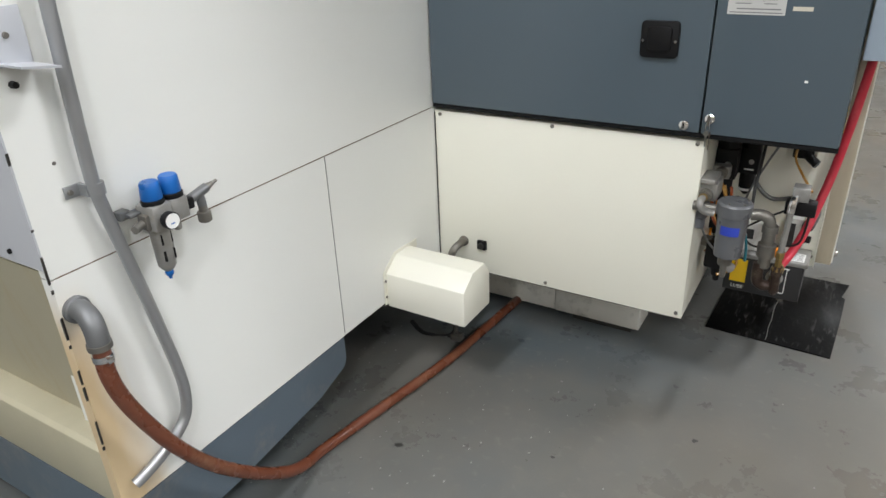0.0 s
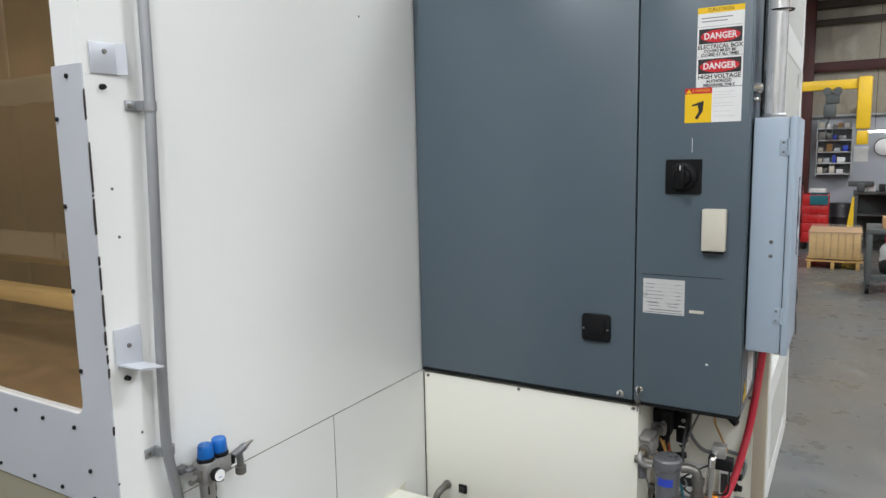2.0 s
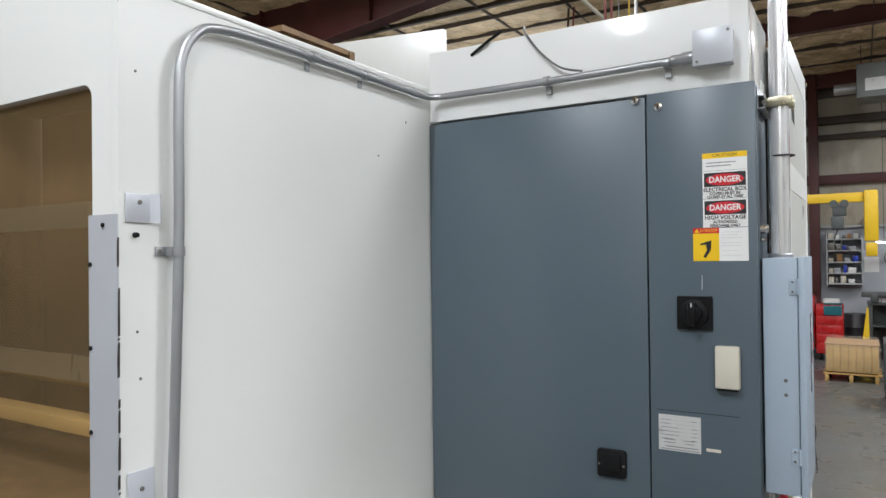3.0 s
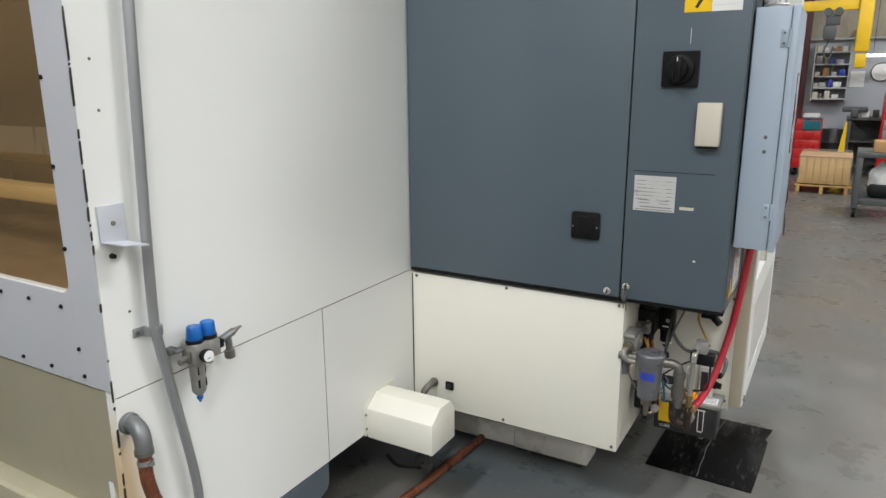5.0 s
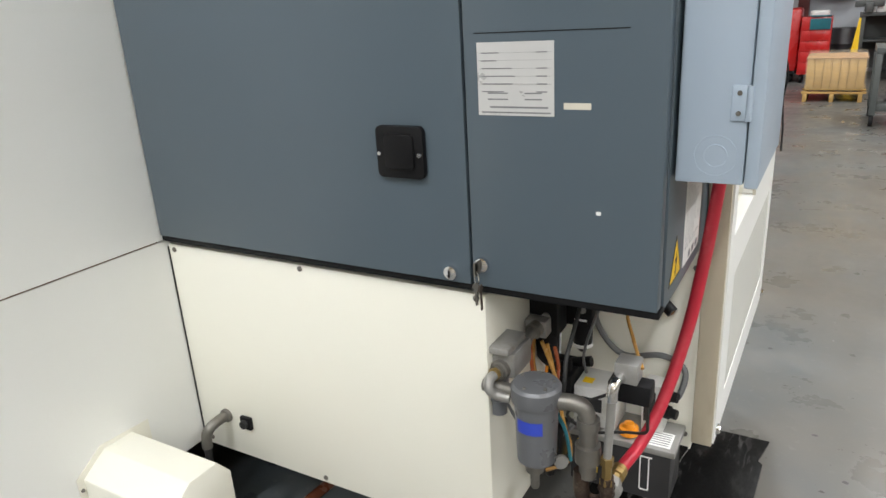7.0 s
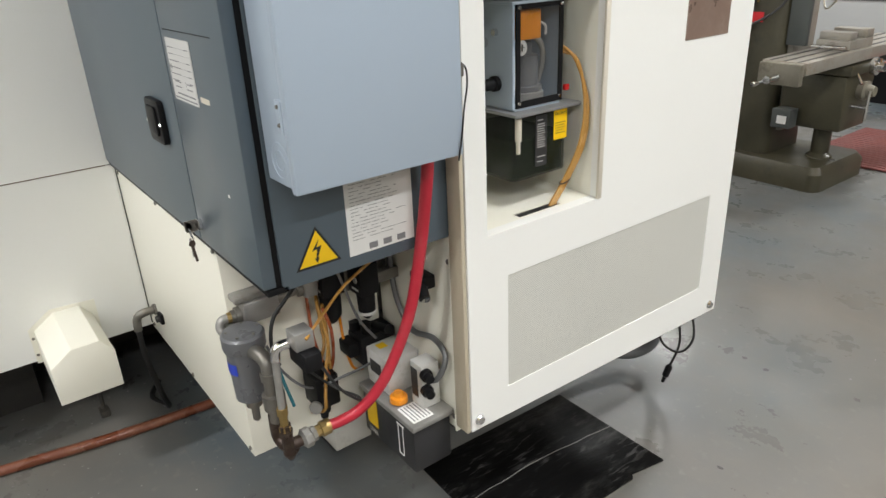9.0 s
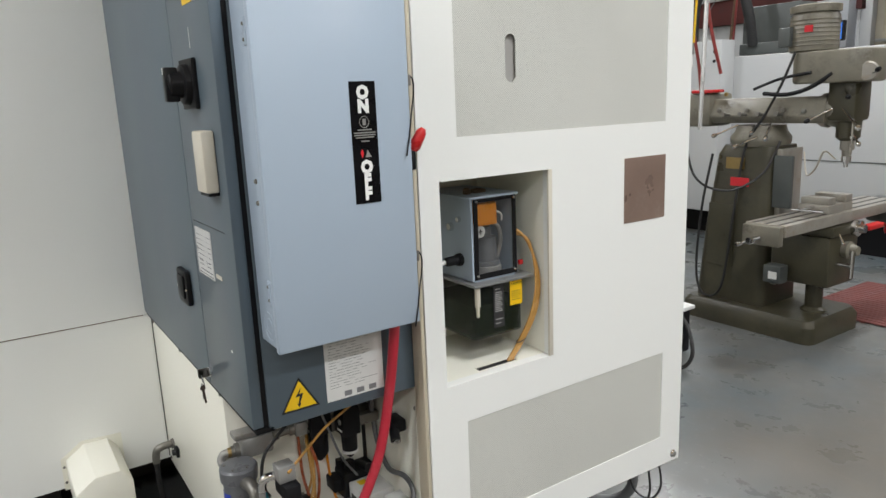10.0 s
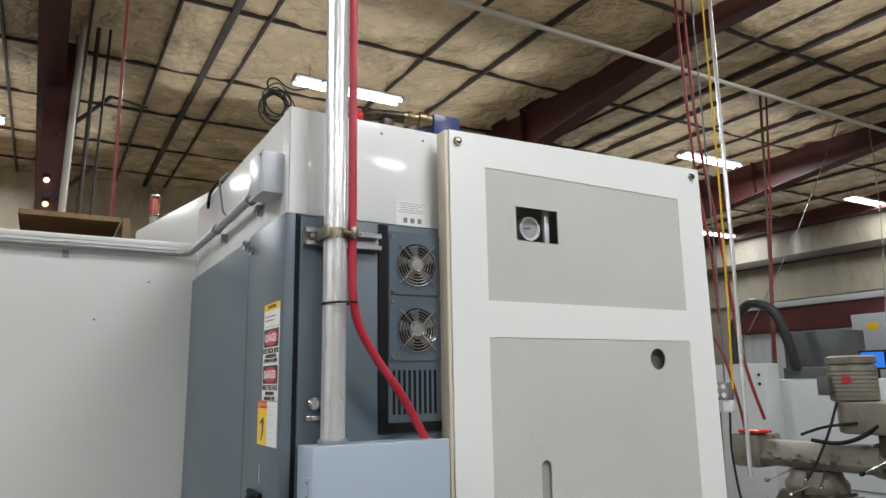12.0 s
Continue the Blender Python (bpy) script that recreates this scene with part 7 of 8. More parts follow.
for k in range(7):
    part("motor_rib", lathe((0.20, 4.165, 1.895 + 0.026 * k), (0, 0, 1), [(0, 0.147), (0.008, 0.149), (0.012, 0.147)], 28), MILLLIGHT, ml)
part("paper_tag", plate("y", 4.012, 4.018, 0.27, 0.33, 1.70, 1.76), PAPER, ml)
part("serial_plate", plate("y", 3.965, 3.972, -0.26, -0.12, 1.10, 1.18), BRASS, ml)
part("oil_cup", lathe((-0.32, 4.02, 1.60), (0, 0, 1), [(0, 0.012), (0.02, 0.014), (0.026, 0.008)], 10), BRASS, ml)
part("knee_crank", merge(cyl((0.505, 4.05, 0.52), (0.60, 4.05, 0.52), 0.014, 10), cyl((0.60, 4.05, 0.44), (0.60, 4.05, 0.62), 0.009, 8)), CHROME, ml)
part("saddle_dial", lathe((0.52, 4.22, 0.735), (1, 0, 0), [(0, 0.05), (0.03, 0.052), (0.034, 0.03), (0.07, 0.028)], 20), CHROME, ml)
part("power_feed", box(0.26, 0.46, 4.901, 5.08, 0.66, 0.84, 0.03), CARTGREY, ml)
part("feed_red_grip", lathe((0.36, 5.0, 0.66), (0.3, 0, -1), [(0, 0.008), (0.05, 0.008), (0.055, 0.018), (0.09, 0.016)], 10), RED, ml)
part("coolant_line", tube([(0.08, 4.36, 1.2), (0.14, 4.30, 1.05), (0.22, 4.26, 1.10), (0.30, 4.2, 1.22), (0.40, 4.15, 1.18)], 0.006, 8), BEIGE, ml)
for k, (dy, m) in enumerate(((0.0, BEIGE), (0.05, YELLOWPAINT), (0.10, BEIGE))):
    loop = [(0.62 + 0.09 * math.cos(a), 6.30 + dy + 0.02 * math.sin(3 * a), 1.30 + (0.34 + 0.03 * k) * math.sin(a)) for a in (2 * math.pi * j / 20 for j in range(21))]
    solo("hose_coil", tube(loop, 0.011, 8, 2), m, "loop of pale air hose hung behind the mill", "hose", "coiled hoses")
hk = thing("hose_post", (0.62, 6.40, 0.0), "thin grey steel post that carries hose loops", "post")
part("post", cyl((0.62, 6.42, 0.0), (0.62, 6.42, 1.95), 0.022, 12), DULLPIPE, hk)
part("hook", tube([(0.62, 6.42, 1.72), (0.62, 6.34, 1.70), (0.62, 6.27, 1.66), (0.62, 6.24, 1.72)], 0.008, 8), STEEL, hk)
part("base", box(0.48, 0.76, 6.28, 6.56, 0.0, 0.012, 0.002), DULLPIPE, hk)

# red slatted mat
rm = thing("slatted_mat", (0.46, 5.07, 0.0), "red-brown slatted rubber floor mat", "mat")
slat = None
for k in range(21):
    y = 4.56 + k * 0.052
    if slat is None:
        slat = part("slat", box(0.0, 0.92, y, y + 0.036, 0.006, 0.016, 0.002), REDMAT, rm)
    else:
        o = new("slat", slat.data)
        o.parent = rm
        o.location = (0, y - 4.56, 0)
for x in (0.03, 0.45, 0.87):
    part("strip", box(x, x + 0.03, 4.56, 5.64, 0.0, 0.0058), REDMAT, rm)

# hoses, cords and a rod that hang from the roof beside the mill
def drop(name, pts, r, m, label, cat="hose"):
    return solo(name, tube(pts, r, 8), m, label, cat, "hanging drops")


drop("hanging_hose", [(-0.38, 3.45, ROOF), (-0.37, 3.5, 3.6), (-0.33, 3.55, 2.9), (-0.35, 3.6, 2.4)], 0.011, REDDROP, "red air hose hanging from the roof")
drop("hanging_hose", [(-0.34, 3.5, ROOF), (-0.32, 3.5, 3.9), (-0.25, 3.55, 3.0), (-0.20, 3.6, 2.2), (-0.15, 3.7, 1.75)], 0.011, REDDROP, "red air hose hanging from the roof")
drop("hanging_hose", [(-0.46, 3.4, 2.45), (-0.35, 3.45, 2.36), (-0.28, 3.5, 2.2), (-0.22, 3.55, 1.85), (-0.22, 3.6, 1.6)], 0.010, REDDROP, "thin red hose hooked over a pipe")
drop("extension_cord", [(-0.17, 3.5, ROOF), (-0.17, 3.5, 3.6), (-0.19, 3.5, 2.7), (-0.22, 3.5, 1.95)], 0.007, YELLOWPAINT, "yellow power cord hanging from the roof", "cable")
drop("extension_cord", [(-0.26, 3.5, ROOF), (-0.26, 3.5, 3.0), (-0.28, 3.5, 2.0)], 0.006, DULLPIPE, "grey power cord hanging from the roof", "cable")
drop("hanging_pipe", [(-0.10, 3.5, ROOF), (-0.12, 3.5, 3.0), (-0.15, 3.5, 1.4)], 0.014, BRIGHT, "bright steel pipe hanging from the roof", "pipe")
ob_ = thing("outlet_box", (-0.28, 3.5, 1.80), "hanging grey double power outlet", "outlet")
part("box", box(-0.345, -0.235, 3.46, 3.53, 1.88, 2.0, 0.006), CAST, ob_)
for dx in (-0.028, 0.028):
    for dz in (-0.028, 0.028):
        part("socket", lathe((-0.29 + dx, 3.46, 1.94 + dz), (0, -1, 0), [(0, 0.017), (0.004, 0.016)], 14), PAPER, ob_)
part("plug", box(-0.29, -0.23, 3.47, 3.52, 1.80, 1.879, 0.01), PAPER, ob_)
part("plug_cord", tube([(-0.26, 3.5, 1.80), (-0.27, 3.5, 1.5), (-0.20, 3.52, 1.1), (0.0, 3.6, 1.0), (0.12, 3.8, 1.1), (0.14, 3.95, 1.3)], 0.008, 8), RUBBER, ob_)
drop("extension_cord", [(-0.30, 3.45, 1.80), (-0.31, 3.45, 1.3), (-0.30, 3.45, 0.7), (-0.25, 3.5, 0.10)], 0.008, RUBBER, "black power cord running down to the floor", "cable")
drop("hanging_hose", [(-1.60, -0.20, ROOF), (-1.61, -0.20, 3.8), (-1.60, -0.20, 2.4)], 0.010, REDDROP, "thin red air hose hanging from the roof")
drop("hanging_hose", [(-1.86, 6.75, ROOF), (-1.95, 6.75, 4.2), (-2.06, 6.75, 3.0), (-2.12, 6.75, 2.01)], 0.012, REDDROP, "red air hose dropping from the ceiling pipe")
drop("hanging_pipe", [(-1.94, 6.75, ROOF), (-2.05, 6.75, 3.4), (-2.16, 6.75, 2.01)], 0.016, RUST, "dark drop pipe with a valve", "pipe")
drop("support_wire", [(-2.0, 8.5, ROOF), (-2.4, 8.0, 4.0), (-2.9, 7.4, 2.6)], 0.006, DULLPIPE, "slack grey suspension wire", "wire")
drop("support_wire", [(-1.7, 8.6, ROOF), (-1.4, 8.0, 4.0), (-1.2, 7.4, 2.6)], 0.006, DULLPIPE, "slack grey suspension wire", "wire")
solo("ceiling_pipe", tube([(-1.25, Y0, 4.9), (-1.25, 4.0, 4.9), (-1.25, Y1, 4.9)], 0.022, 10, 2), BEIGE, "pale pipe running along under the roof", "pipe", kind="structure")
solo("ceiling_pipe", tube([(X0, 5.2, 5.2), (X1, 5.2, 5.2)], 0.02, 10, 1), DARKSTEEL, "dark pipe running across under the roof", "pipe", kind="structure")

# ---- second machine behind the mill ----
wm = thing("white_machine", (-1.2, 7.2, 0.0), "white machine tool with grey control cabinet on top", "machine tool")
part("body", box(-3.6, 0.15, 6.6, 8.2, 0.30, 1.99, 0.02), WALLWHITE, wm)
part("base", box(-3.5, 0.05, 6.65, 8.1, 0.0, 0.299), BLACK, wm)
part("side_cabinet", box(-2.7, -1.98, 6.35, 6.598, 0.30, 2.17, 0.01), WALLWHITE, wm)
part("seam", box(-1.96, 0.12, 6.594, 6.5985, 0.90, 0.91), CARTGREY, wm)
for z in (2.05, 1.95):
    part("knob", lathe((-2.06, 6.35, z), (0, -1, 0), [(0, 0.018), (0.01, 0.015)], 10), BLACK, wm)
part("drive_box", box(-2.1, -1.45, 6.9, 7.4, 2.0, 2.52, 0.015), CARTGREY, wm)
part("drive_tray", box(-2.0, -1.25, 6.7, 6.9, 2.0, 2.12, 0.01), CARTGREY, wm)
part("cable_arch", tube([(-2.45, 6.5, 2.18), (-2.42, 6.5, 2.6), (-2.2, 6.5, 2.85), (-1.95, 6.55, 2.75), (-1.85, 6.6, 2.45), (-1.84, 6.7, 2.1)], 0.055, 12), RUBBER, wm)
mo = thing("monitor", (-1.05, 7.0, 2.0), "lit blue monitor on the white machine", "monitor")
part("stand", box(-1.20, -1.14, 6.98, 7.04, 1.99, 2.08, 0.005), BLACK, mo)
part("case", box(-1.31, -1.03, 6.98, 7.03, 2.08, 2.28, 0.008), BLACK, mo)
part("screen", plate("y", 6.976, 6.979, -1.29, -1.05, 2.10, 2.26), BLUESCREEN, mo)
gc = thing("wall_cabinet", (-2.4, 12.9, 2.9), "grey electrical cabinet on the far wall", "cabinet")
part("body", box(-4.6, -3.9, 12.8, 13.19, 2.3, 3.15, 0.01), WALLGREY, gc)
part("label", plate("y", 12.796, 12.799, -4.32, -4.12, 2.85, 2.98), YELLOW, gc)
# Added ledges that darken the upper wall; the lower stands for a shadow line.
for z, h, d, m in ((4.38, 0.14, 0.28, DARKSTEEL), (5.08, 0.30, 0.34, MAROON)):
    solo("wall_girt", box(X0, X1, 13.19 - d, 13.195, z, z + h, 0.004), m, "dark ledge added along the upper far wall", "girt", "wall girts", "structure")
# large door opening in the north wall
dr = thing("door_1", (-5.3, 13.1, 0.0), "large white sheet-metal shop door with header", "door", kind="structure")
for k in range(17):
    x = -7.2 + k * 0.21
    part("sheet", box(x, x + 0.205, 13.12, 13.16, 0.0, 2.95, 0.004), WALLWHITE, dr)
part("header", box(-7.4, -3.6, 13.02, 13.19, 3.46, 3.58, 0.005), WALLWHITE, dr)
part("lintel", box(-7.2, -3.8, 13.05, 13.19, 2.96, 3.459), MAROON, dr)
for x in (-7.4, -3.72):
    part("jamb", box(x, x + 0.12, 13.02, 13.19, 0.0, 3.459, 0.004), WALLWHITE, dr)

# ---- far end of the shop ----
solo("wall_lining", box(-3.3, 7.0, 13.06, 13.185, 0.0, 2.345), WALLGREY, "grey painted lower wall panelling", "wall", kind="structure")
for z, h, m in ((2.35, 0.05, GALV), (3.21, 0.18, MAROON), (4.07, 0.11, DARKSTEEL), (4.90, 0.16, DARKSTEEL)):
    solo("wall_girt", box(-3.5, X1, 12.98, 13.04, z, z + h, 0.004), m, "steel girt along the far wall", "girt", "wall girts", "structure")
for x in (0.64, 5.5):
    solo("wall_column", box(x, x + 0.17, 12.78, 12.979, 0.0, ROOF - 0.03, 0.004), MAROON, "maroon steel wall column", "column", "wall columns", "structure")
sh = thing("wall_shelf", (1.2, 12.8, 1.45), "white wall shelves with small parts", "shelf")
for k, z in enumerate((1.27, 1.47, 1.68, 1.90, 2.12)):
    part("board", box(0.94, 1.50, 12.72, 13.055, z, z + 0.025, 0.003), WALLWHITE, sh)
for x in (0.92, 1.50):
    part("side", box(x, x + 0.02, 12.72, 13.055, 1.25, 2.30), WALLWHITE, sh)
random.seed(12)
for z in (1.2955, 1.4955, 1.7055, 1.9255, 2.1455):
    x = 0.955
    while x < 1.40:
        w, h = random.uniform(0.05, 0.13), random.uniform(0.06, 0.15)
        solo("stored_box", box(x, x + w, 12.74, 12.90, z, z + h, 0.004), random.choice([CARDBOARD, PAPER, CARTGREY, BEIGE, STEEL, BEIGE, WALLGREY, PAPER, BLUELABEL]), "small box or part stored on a shelf", "box", "stored parts")
        x += w + random.uniform(0.01, 0.06)
bc2 = thing("work_bench", (2.0, 12.4, 0.0), "dark steel workbench crowded with tools", "workbench")
part("top", box(1.57, 3.2, 12.0, 12.7, 0.94, 0.99, 0.005), CARTGREY, bc2)
part("shelf", box(1.59, 3.18, 12.05, 12.68, 0.55, 0.58, 0.004), CARTGREY, bc2)
part("back", box(1.59, 3.18, 12.65, 12.69, 0.1, 0.939), CARTGREY, bc2)
for x in (1.58, 3.12):
    for y in (12.02, 12.62):
        part("leg", box(x, x + 0.07, y, y + 0.07, 0, 0.939), CARTGREY, bc2)
for k in range(9):
    x = 1.62 + k * 0.17
    w, h = random.uniform(0.08, 0.16), random.uniform(0.05, 0.16)
    solo("bench_clutter", box(x, x + w, 12.06, 12.22, 0.991, 0.991 + h, 0.01), random.choice([CARDBOARD, PAPER, RED, STEEL, CARTGREY, BLUE]), "small tool box or part on the bench", "tool", "bench clutter")
vs = thing("bench_vise", (1.68, 12.0, 0.99), "dark steel bench vise", "vise")
part("body", merge(box(1.62, 1.74, 11.95, 12.2, 0.991, 1.14, 0.02), box(1.48, 1.88, 11.98, 12.05, 1.08, 1.18, 0.02)), CARTGREY, vs)
wc = thing("wall_clock", (2.03, 13.0, 1.6), "round white wall clock", "clock")
part("face", lathe((2.03, 13.05, 1.77), (0, -1, 0), [(0, 0.155), (0.03, 0.155), (0.035, 0.14)], 28), PAPER, wc)
part("rim", lathe((2.03, 13.055, 1.77), (0, -1, 0), [(0, 0.168), (0.025, 0.168)], 28, True), BLACK, wc)
solo("wall_paper_sheet", plate("y", 13.045, 13.055, 1.54, 1.78, 1.50, 1.79), PAPER, "white paper sheet on the wall", "paper")
jc = thing("jib_crane", (1.5, 10.6, 2.0), "yellow jib crane arm with trolley", "crane")
part("arm", box(-0.6, 1.42, 10.55, 10.67, 2.84, 2.99, 0.006), YELLOWPAINT, jc)
part("hinge_post", box(1.42, 1.62, 10.50, 10.72, 2.20, 3.02, 0.03), YELLOWPAINT, jc)
part("foot", box(1.44, 1.60, 10.52, 10.70, 1.96, 2.18, 0.02), YELLOWPAINT, jc)
part("wall_tie", box(1.46, 1.56, 10.74, 13.09, 2.60, 2.75), YELLOWPAINT, jc)
part("trolley", merge(cyl((1.0, 10.52, 2.82), (1.0, 10.70, 2.82), 0.06, 14), cyl((1.15, 10.52, 2.82), (1.15, 10.70, 2.82), 0.06, 14), box(0.98, 1.18, 10.55, 10.67, 2.62, 2.80, 0.01)), CARTGREY, jc)
part("hoist", merge(box(0.96, 1.14, 10.54, 10.70, 2.40, 2.62, 0.03), tube([(1.05, 10.62, 2.4), (1.0, 10.62, 2.2), (1.08, 10.62, 2.1), (1.12, 10.62, 2.3)], 0.012, 6)), CARTGREY, jc)
HEATER = material("grey_heater_enamel", (0.17, 0.18, 0.17), 0.4, vary=0.08, scale=4, bump=0.04)
ht = thing("unit_heater", (1.6, 11.0, 4.5), "grey suspended unit heater with duct", "heater")
part("case", box(1.38, 2.2, 10.7, 11.4, 4.50, 5.05, 0.01), HEATER, ht)
part("grille", box(1.50, 2.1, 10.69, 10.70, 4.60, 4.80), PLATE, ht)
part("flue", cyl((1.05, 11.0, 4.72), (1.38, 11.0, 4.72), 0.09, 16), GALV, ht)
for x in (1.45, 2.1):
    part("hanger", cyl((x, 11.0, 5.05), (x, 11.0, ROOF), 0.008, 6), DARKSTEEL, ht)
SHIFT = [(jc, (0.12, 0.0, -0.14)), (ht, (0.09, 0.0, -0.10))]
tc = thing("tool_chest", (1.0, 11.5, 0.0), "red rolling tool chest", "tool chest")
part("case", box(0.80, 1.216, 11.3, 11.8, 0.13, 0.985, 0.01), RED, tc)
for k in range(5):
    part("drawer", box(0.82, 1.196, 11.286, 11.3, 0.17 + k * 0.155, 0.315 + k * 0.155, 0.003), RED, tc)
for x in (0.86, 1.16):
    for y in (11.38, 11.72):
        part("caster", cyl((x - 0.02, y, 0.06), (x + 0.02, y, 0.06), 0.06, 12), BLACK, tc)
rc = thing("tool_cabinet", (0.48, 11.7, 0.0), "red steel rolling cabinet beside the tool chest", "cabinet")
part("case", box(0.18, 0.785, 11.42, 11.95, 0.17, 1.12, 0.04), RED, rc)
part("base", box(0.20, 0.765, 11.44, 11.93, 0.121, 0.169, 0.006), BLACK, rc, "black base frame")
for x in (0.25, 0.71):
    for y in (11.50, 11.87):
        part("caster", cyl((x - 0.02, y, 0.06), (x + 0.02, y, 0.06), 0.06, 12), BLACK, rc)
bk = thing("shelf_cart", (-0.15, 11.8, 0.0), "black steel rolling cart with open shelves", "cart")
for z in (0.13, 0.34, 0.95):
    part("shelf", box(-0.46, 0.14, 11.55, 12.05, z, z + 0.03, 0.004), BLACK, bk)
part("back", box(-0.46, 0.14, 12.051, 12.07, 0.13, 0.98), BLACK, bk)
for x in (-0.46, 0.10):
    for y in (11.51, 12.071):
        part("post", box(x, x + 0.04, y, y + 0.039, 0.121, 1.02, 0.004), BLACK, bk)
        part("caster", cyl((x, y + 0.02, 0.06), (x + 0.04, y + 0.02, 0.06), 0.06, 12), BLACK, bk)
solo("cardboard_carton", merge(box(-0.40, 0.02, 11.60, 11.95, 0.371, 0.56, 0.006), box(-0.42, -0.20, 11.55, 11.598, 0.50, 0.515), box(-0.18, 0.05, 11.55, 11.598, 0.52, 0.535)), CARDBOARD, "open cardboard carton on the black cart", "box")
solo("cardboard_carton", box(-0.30, 0.04, 11.64, 11.92, 0.561, 0.69, 0.006), CARDBOARD, "smaller cardboard carton stacked on another", "box")
solo("grey_case", box(-0.38, -0.10, 11.62, 11.90, 0.981, 1.14, 0.02), CARTGREY, "grey tool case on top of the black cart", "case")
solo("parts_bin", prism("z", 0.986, 1.07, rounded(0.90, 1.16, 11.45, 11.7, 0.05), 0.02), PAPER, "white plastic bundle on the tool chest", "bundle")
db = thing("scrap_drum", (1.38, 12.1, 0.0), "dark green-black steel drum by the bench", "drum")
part("body", lathe((1.38, 12.1, 0.0), (0, 0, 1), [(0, 0.17), (0.02, 0.18), (0.25, 0.175), (0.27, 0.185), (0.29, 0.175), (0.52, 0.175), (0.54, 0.185), (0.56, 0.175), (0.76, 0.18), (0.78, 0.17)], 28), TANK, db)
ys_ = thing("yellow_stand", (1.52, 11.2, 0.0), "yellow painted triangular steel floor bracket", "bracket")
part("gusset", prism("y", 11.19, 11.20, [(1.44, 0.012), (1.60, 0.012), (1.585, 0.95), (1.56, 0.95)]), YELLOWPAINT, ys_)
part("foot", box(1.40, 1.66, 11.05, 11.35, 0.0, 0.0118, 0.003), YELLOWPAINT, ys_)
solo("folded_cloth", merge(box(0.92, 1.20, 11.262, 11.283, 0.80, 0.96, 0.009), box(0.92, 1.20, 11.262, 11.40, 0.9865, 1.005, 0.008)), TEAL, "teal shop cloth on the tool chest", "cloth")
rc2 = thing("tool_cabinet", (2.38, 11.3, 0.0), "tall red steel tool cabinet with drawers", "tool cabinet")
part("case", box(2.08, 2.68, 11.3, 11.8, 0.10, 1.43, 0.01), RED, rc2)
part("plinth", box(2.10, 2.66, 11.32, 11.78, 0.0, 0.099), BLACK, rc2)
for k in range(6):
    dw = part("drawer", box(2.11, 2.65, 11.284, 11.299, 0.16 + k * 0.17, 0.315 + k * 0.17, 0.003), CAST if 1 < k < 5 else RED, rc2)
    part("pull", box(2.16, 2.60, 11.274, 11.2835, 0.295 + k * 0.17, 0.307 + k * 0.17), CHROME, dw)
bl = thing("bench_lamp", (2.2, 12.5, 2.0), "white fluorescent tube lamp, lit, over the workbench", "lamp")
part("housing", box(1.70, 2.75, 12.44, 12.56, 2.075, 2.12, 0.004), WALLWHITE, bl)
part("tube", cyl((1.72, 12.5, 2.055), (2.73, 12.5, 2.055), 0.018, 10), TUBEGLOW, bl)
for x in (1.85, 2.6):
    part("hanger", cyl((x, 12.5, 2.12), (x, 12.5, ROOF - 0.05), 0.005, 6), DARKSTEEL, bl)
cr_ = thing("shipping_crate", (1.3, 10.2, 0.0), "wooden crate on a pallet wrapped in clear film", "crate")
for k in range(7):
    part("board", box(0.96 + k * 0.095, 0.96 + k * 0.095 + 0.088, 9.86, 9.88, 0.15, 0.54, 0.003), PINE, cr_)
part("box", box(0.965, 1.615, 9.885, 10.6, 0.15, 0.535), PINE, cr_)
part("lid", box(0.95, 1.63, 9.85, 10.62, 0.54, 0.56, 0.004), CARDBOARD, cr_)
for y in (9.86, 10.2, 10.55):
    part("deck_board", box(0.92, 1.66, y, y + 0.09, 0.105, 0.13, 0.003), PINE, cr_)
for x in (0.94, 1.25, 1.57):
    part("runner", box(x, x + 0.05, 9.86, 10.62, 0.0, 0.104, 0.003), PINE, cr_)
part("film", box(0.94, 1.64, 9.84, 10.63, 0.16, 0.60, 0.03), WRAP, cr_, "loose clear plastic film").visible_shadow = False
ct = thing("steel_cart", (2.1, 8.0, 0.0), "dark grey two-shelf steel cart with cardboard", "cart")
part("top", box(1.70, 2.75, 7.65, 8.40, 0.74, 0.80, 0.005), CARTGREY, ct)
part("shelf", box(1.72, 2.73, 7.67, 8.38, 0.16, 0.24, 0.005), CARTGREY, ct)
for x in (1.70, 2.69):
    for y in (7.65, 8.34):
        part("leg", box(x, x + 0.06, y, y + 0.06, 0.12, 0.739, 0.003), CARTGREY, ct)
        part("caster", cyl((x + 0.01, y + 0.03, 0.06), (x + 0.05, y + 0.03, 0.06), 0.06, 14), BLACK, ct)
solo("cardboard_box", box(1.86, 2.25, 7.75, 8.1, 0.901, 1.03, 0.005), CARDBOARD, "open cardboard box on the cart", "box")
solo("dark_part", box(1.85, 2.3, 7.75, 8.2, 0.241, 0.40, 0.05), BLACK, "dark bundle on the lower cart shelf", "bundle")
bag = bmesh.new()
bmesh.ops.create_icosphere(bag, subdivisions=3, radius=1.0)
for v in bag.verts:
    v.co *= 1 + 0.22 * noise.noise(v.co * 2.3)
    v.co = Vector((2.02 + 0.17 * v.co.x, 7.98 + 0.14 * v.co.y, max(0.2415, 0.44 + 0.22 * v.co.z)))
solo("plastic_bag", bag, PAPER, "crumpled white plastic bag on the lower cart shelf", "bag")
SHIFT += [(cr_, (0.07, -0.645, 0.0)), (ct, (0.02, -0.25, 0.0))]
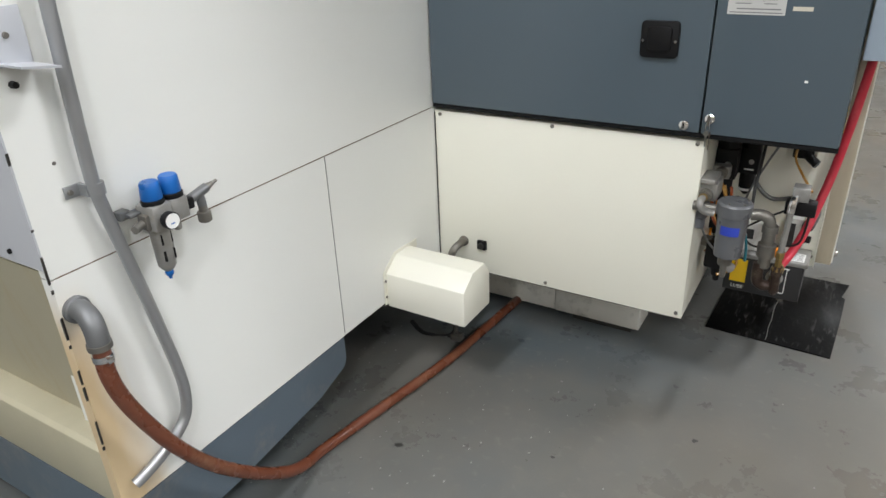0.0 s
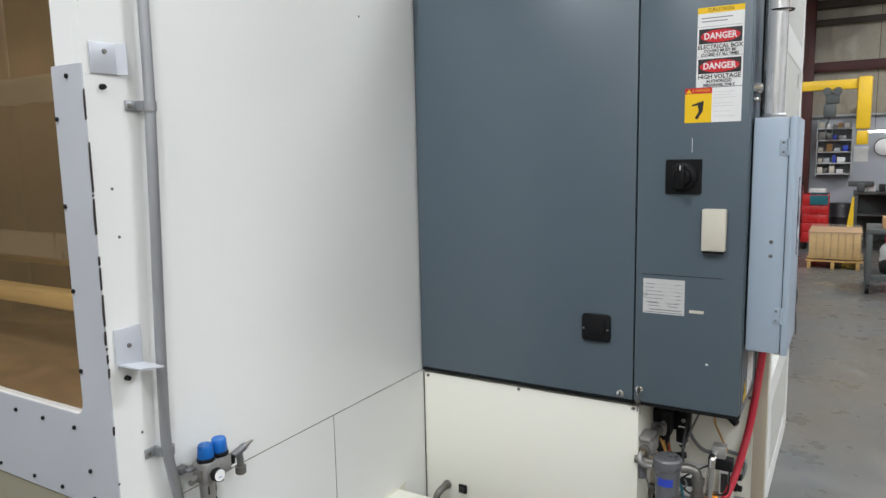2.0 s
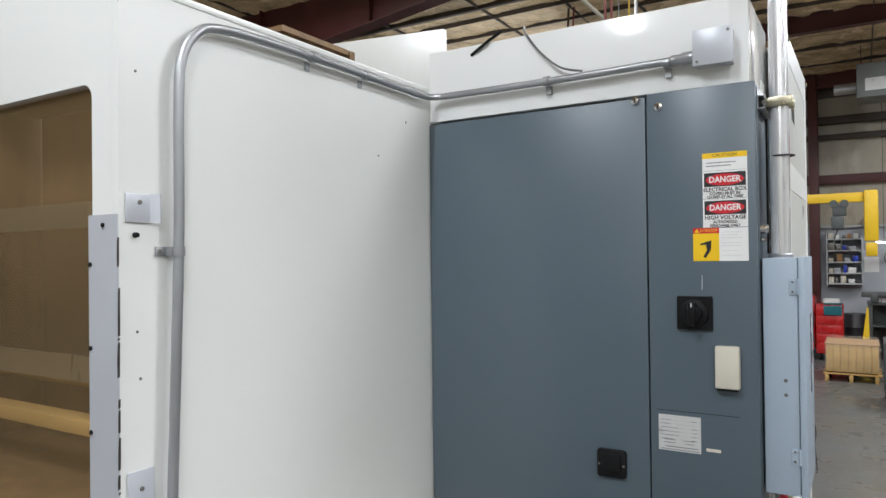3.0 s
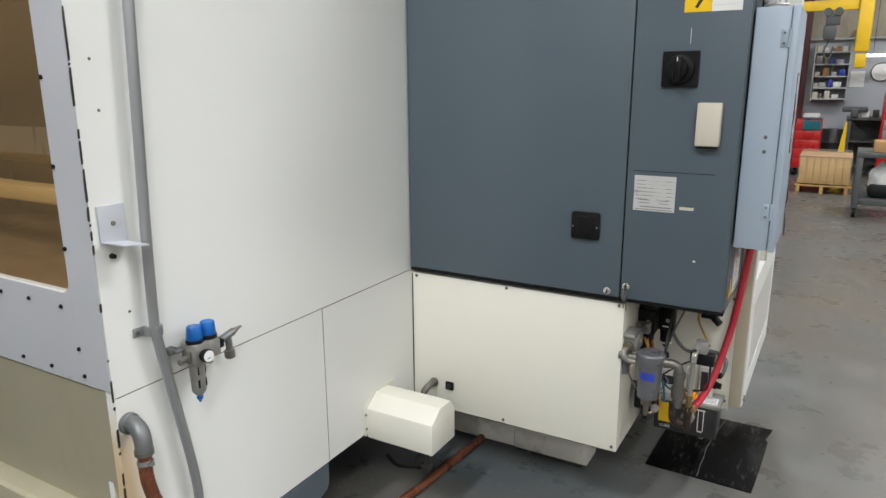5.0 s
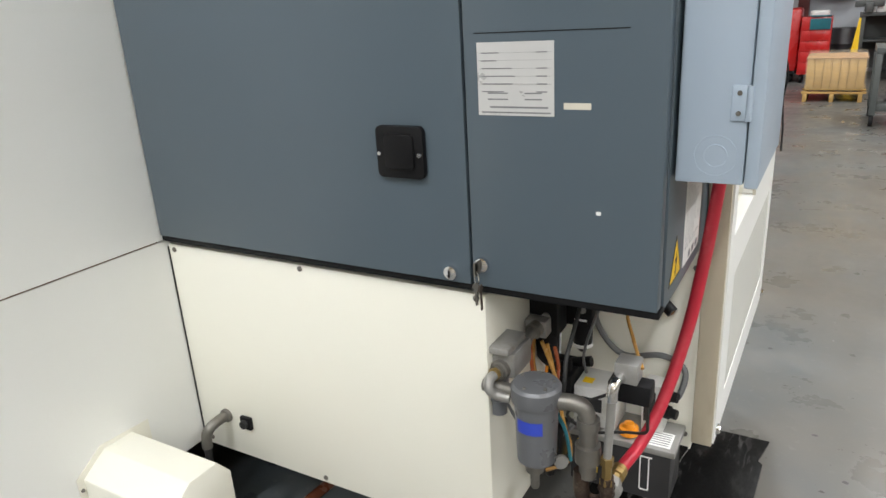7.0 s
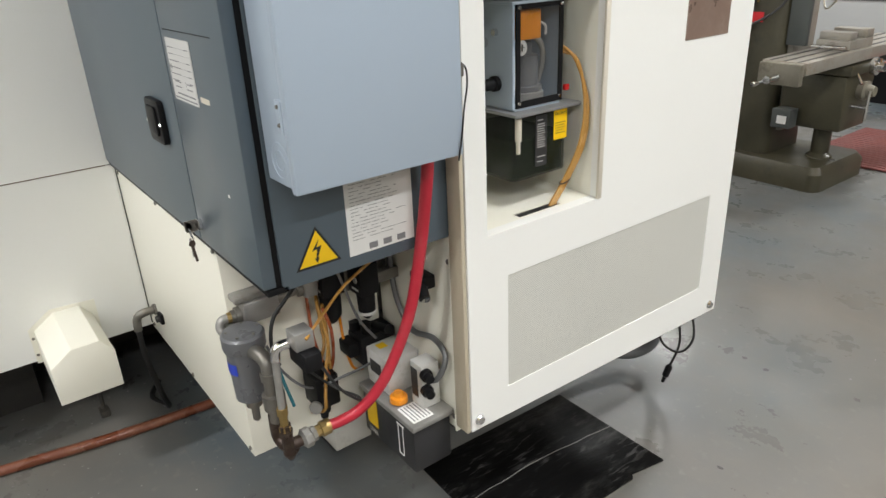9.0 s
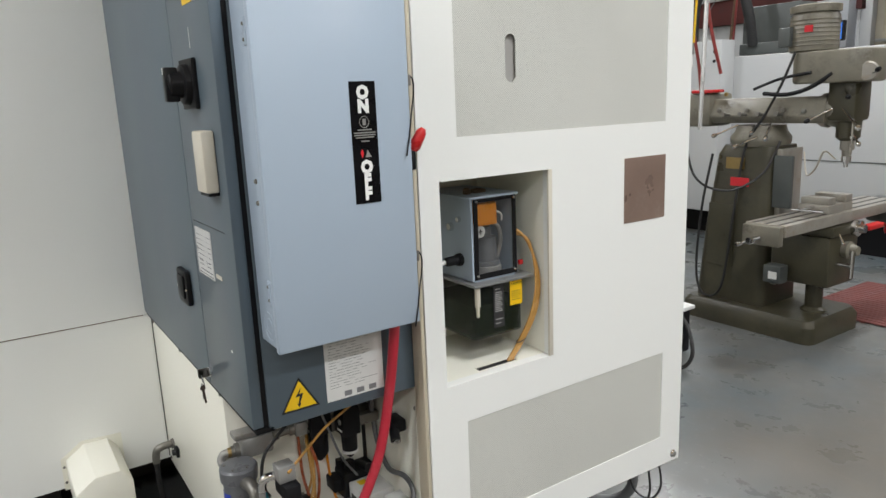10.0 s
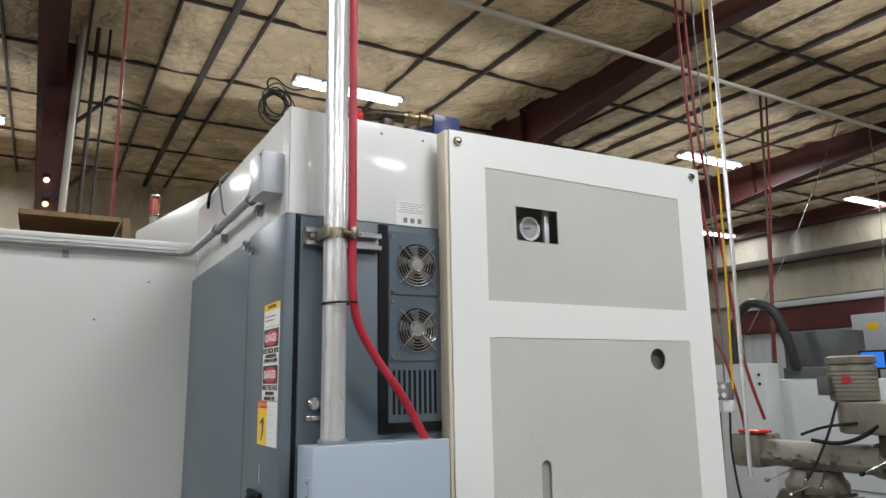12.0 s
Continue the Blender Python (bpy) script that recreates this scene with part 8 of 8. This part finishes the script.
SHIFT += [(o, (0.02, -0.25, 0.0)) for o in scene.objects if o.name in ("plastic_bag", "dark_part")] + [(o, (0.02, -0.25, -0.10)) for o in scene.objects if o.name == "cardboard_box"]
for ob, (dx, dy, dz) in SHIFT:
    ob.location += Vector((dx, dy, dz))
tr = thing("trash_can", (0.40, 6.45, 0.0), "grey-blue round plastic trash can", "trash can")
BIN = material("grey_blue_plastic", (0.07, 0.09, 0.11), 0.5, vary=0.08, scale=6, bump=0.04)
part("barrel", lathe((0.40, 6.45, 0.0), (0, 0, 1), [(0, 0.20), (0.02, 0.21), (0.52, 0.26), (0.53, 0.285), (0.60, 0.285), (0.60, 0.265), (0.3, 0.24)], 28, False), BIN, tr)
part("handle", box(0.50, 0.60, 6.17, 6.23, 0.53, 0.58, 0.01), RED, tr)
bu = thing("plastic_bucket", (0.44, 5.86, 0.0), "white plastic bucket with a printed band", "bucket")
part("pail", lathe((0.45, 5.9, 0.0), (0, 0, 1), [(0, 0.12), (0.32, 0.145), (0.33, 0.155), (0.36, 0.155), (0.365, 0.14), (0.37, 0.14)], 24), PAPER, bu)
part("band", lathe((0.45, 5.9, 0.22), (0, 0, 1), [(0, 0.1385), (0.02, 0.140)], 24, False), REDPRINT, bu)
part("bail", tube([(0.30, 5.9, 0.33), (0.35, 5.80, 0.40), (0.45, 5.76, 0.43), (0.55, 5.80, 0.40), (0.60, 5.9, 0.33)], 0.004, 6), STEEL, bu)

# flakes and chips on the floor round the machine
random.seed(21)
fk = bmesh.new()
for k in range(220):
    near = k < 180
    x = random.uniform(-0.25, 0.75) if near else random.uniform(0.2, 2.6)
    y = random.uniform(-1.9, 0.2) if near else random.uniform(-1.6, 2.6)
    a, r = random.uniform(0, 6.28), random.uniform(0.001, 0.0038)
    pts = [(x + r * random.uniform(0.5, 1.4) * math.cos(a + b), y + r * random.uniform(0.5, 2.0) * math.sin(a + b), 0.0012) for b in (0.0, 1.3, 2.6, 3.9, 5.1)]
    top = [fk.verts.new(p) for p in pts]
    low = [fk.verts.new((p[0], p[1], 0.0)) for p in pts]
    fk.faces.new(top)
    for j in range(5):
        fk.faces.new((top[j], low[j], low[(j + 1) % 5], top[(j + 1) % 5]))
bmesh.ops.recalc_face_normals(fk, faces=fk.faces)
solo("floor_chips", fk, CAST, "pale paint flakes and metal chips scattered on the floor", "debris", kind="stuff")
ck = bmesh.new()
for k in range(60):
    x, y = random.uniform(-0.1, 2.6), random.uniform(-1.8, 3.0)
    a, r = random.uniform(0, 6.28), random.uniform(0.002, 0.012)
    pts = [(x + r * random.uniform(0.6, 1.5) * math.cos(a + b), y + r * random.uniform(0.4, 1.2) * math.sin(a + b), 0.0008) for b in (0.0, 0.9, 1.8, 2.7, 3.6, 4.5, 5.4)]
    ck.faces.new([ck.verts.new(p) for p in pts])
solo("floor_spots", ck, DARK, "small dark oil spots on the floor", "stain", kind="stuff")
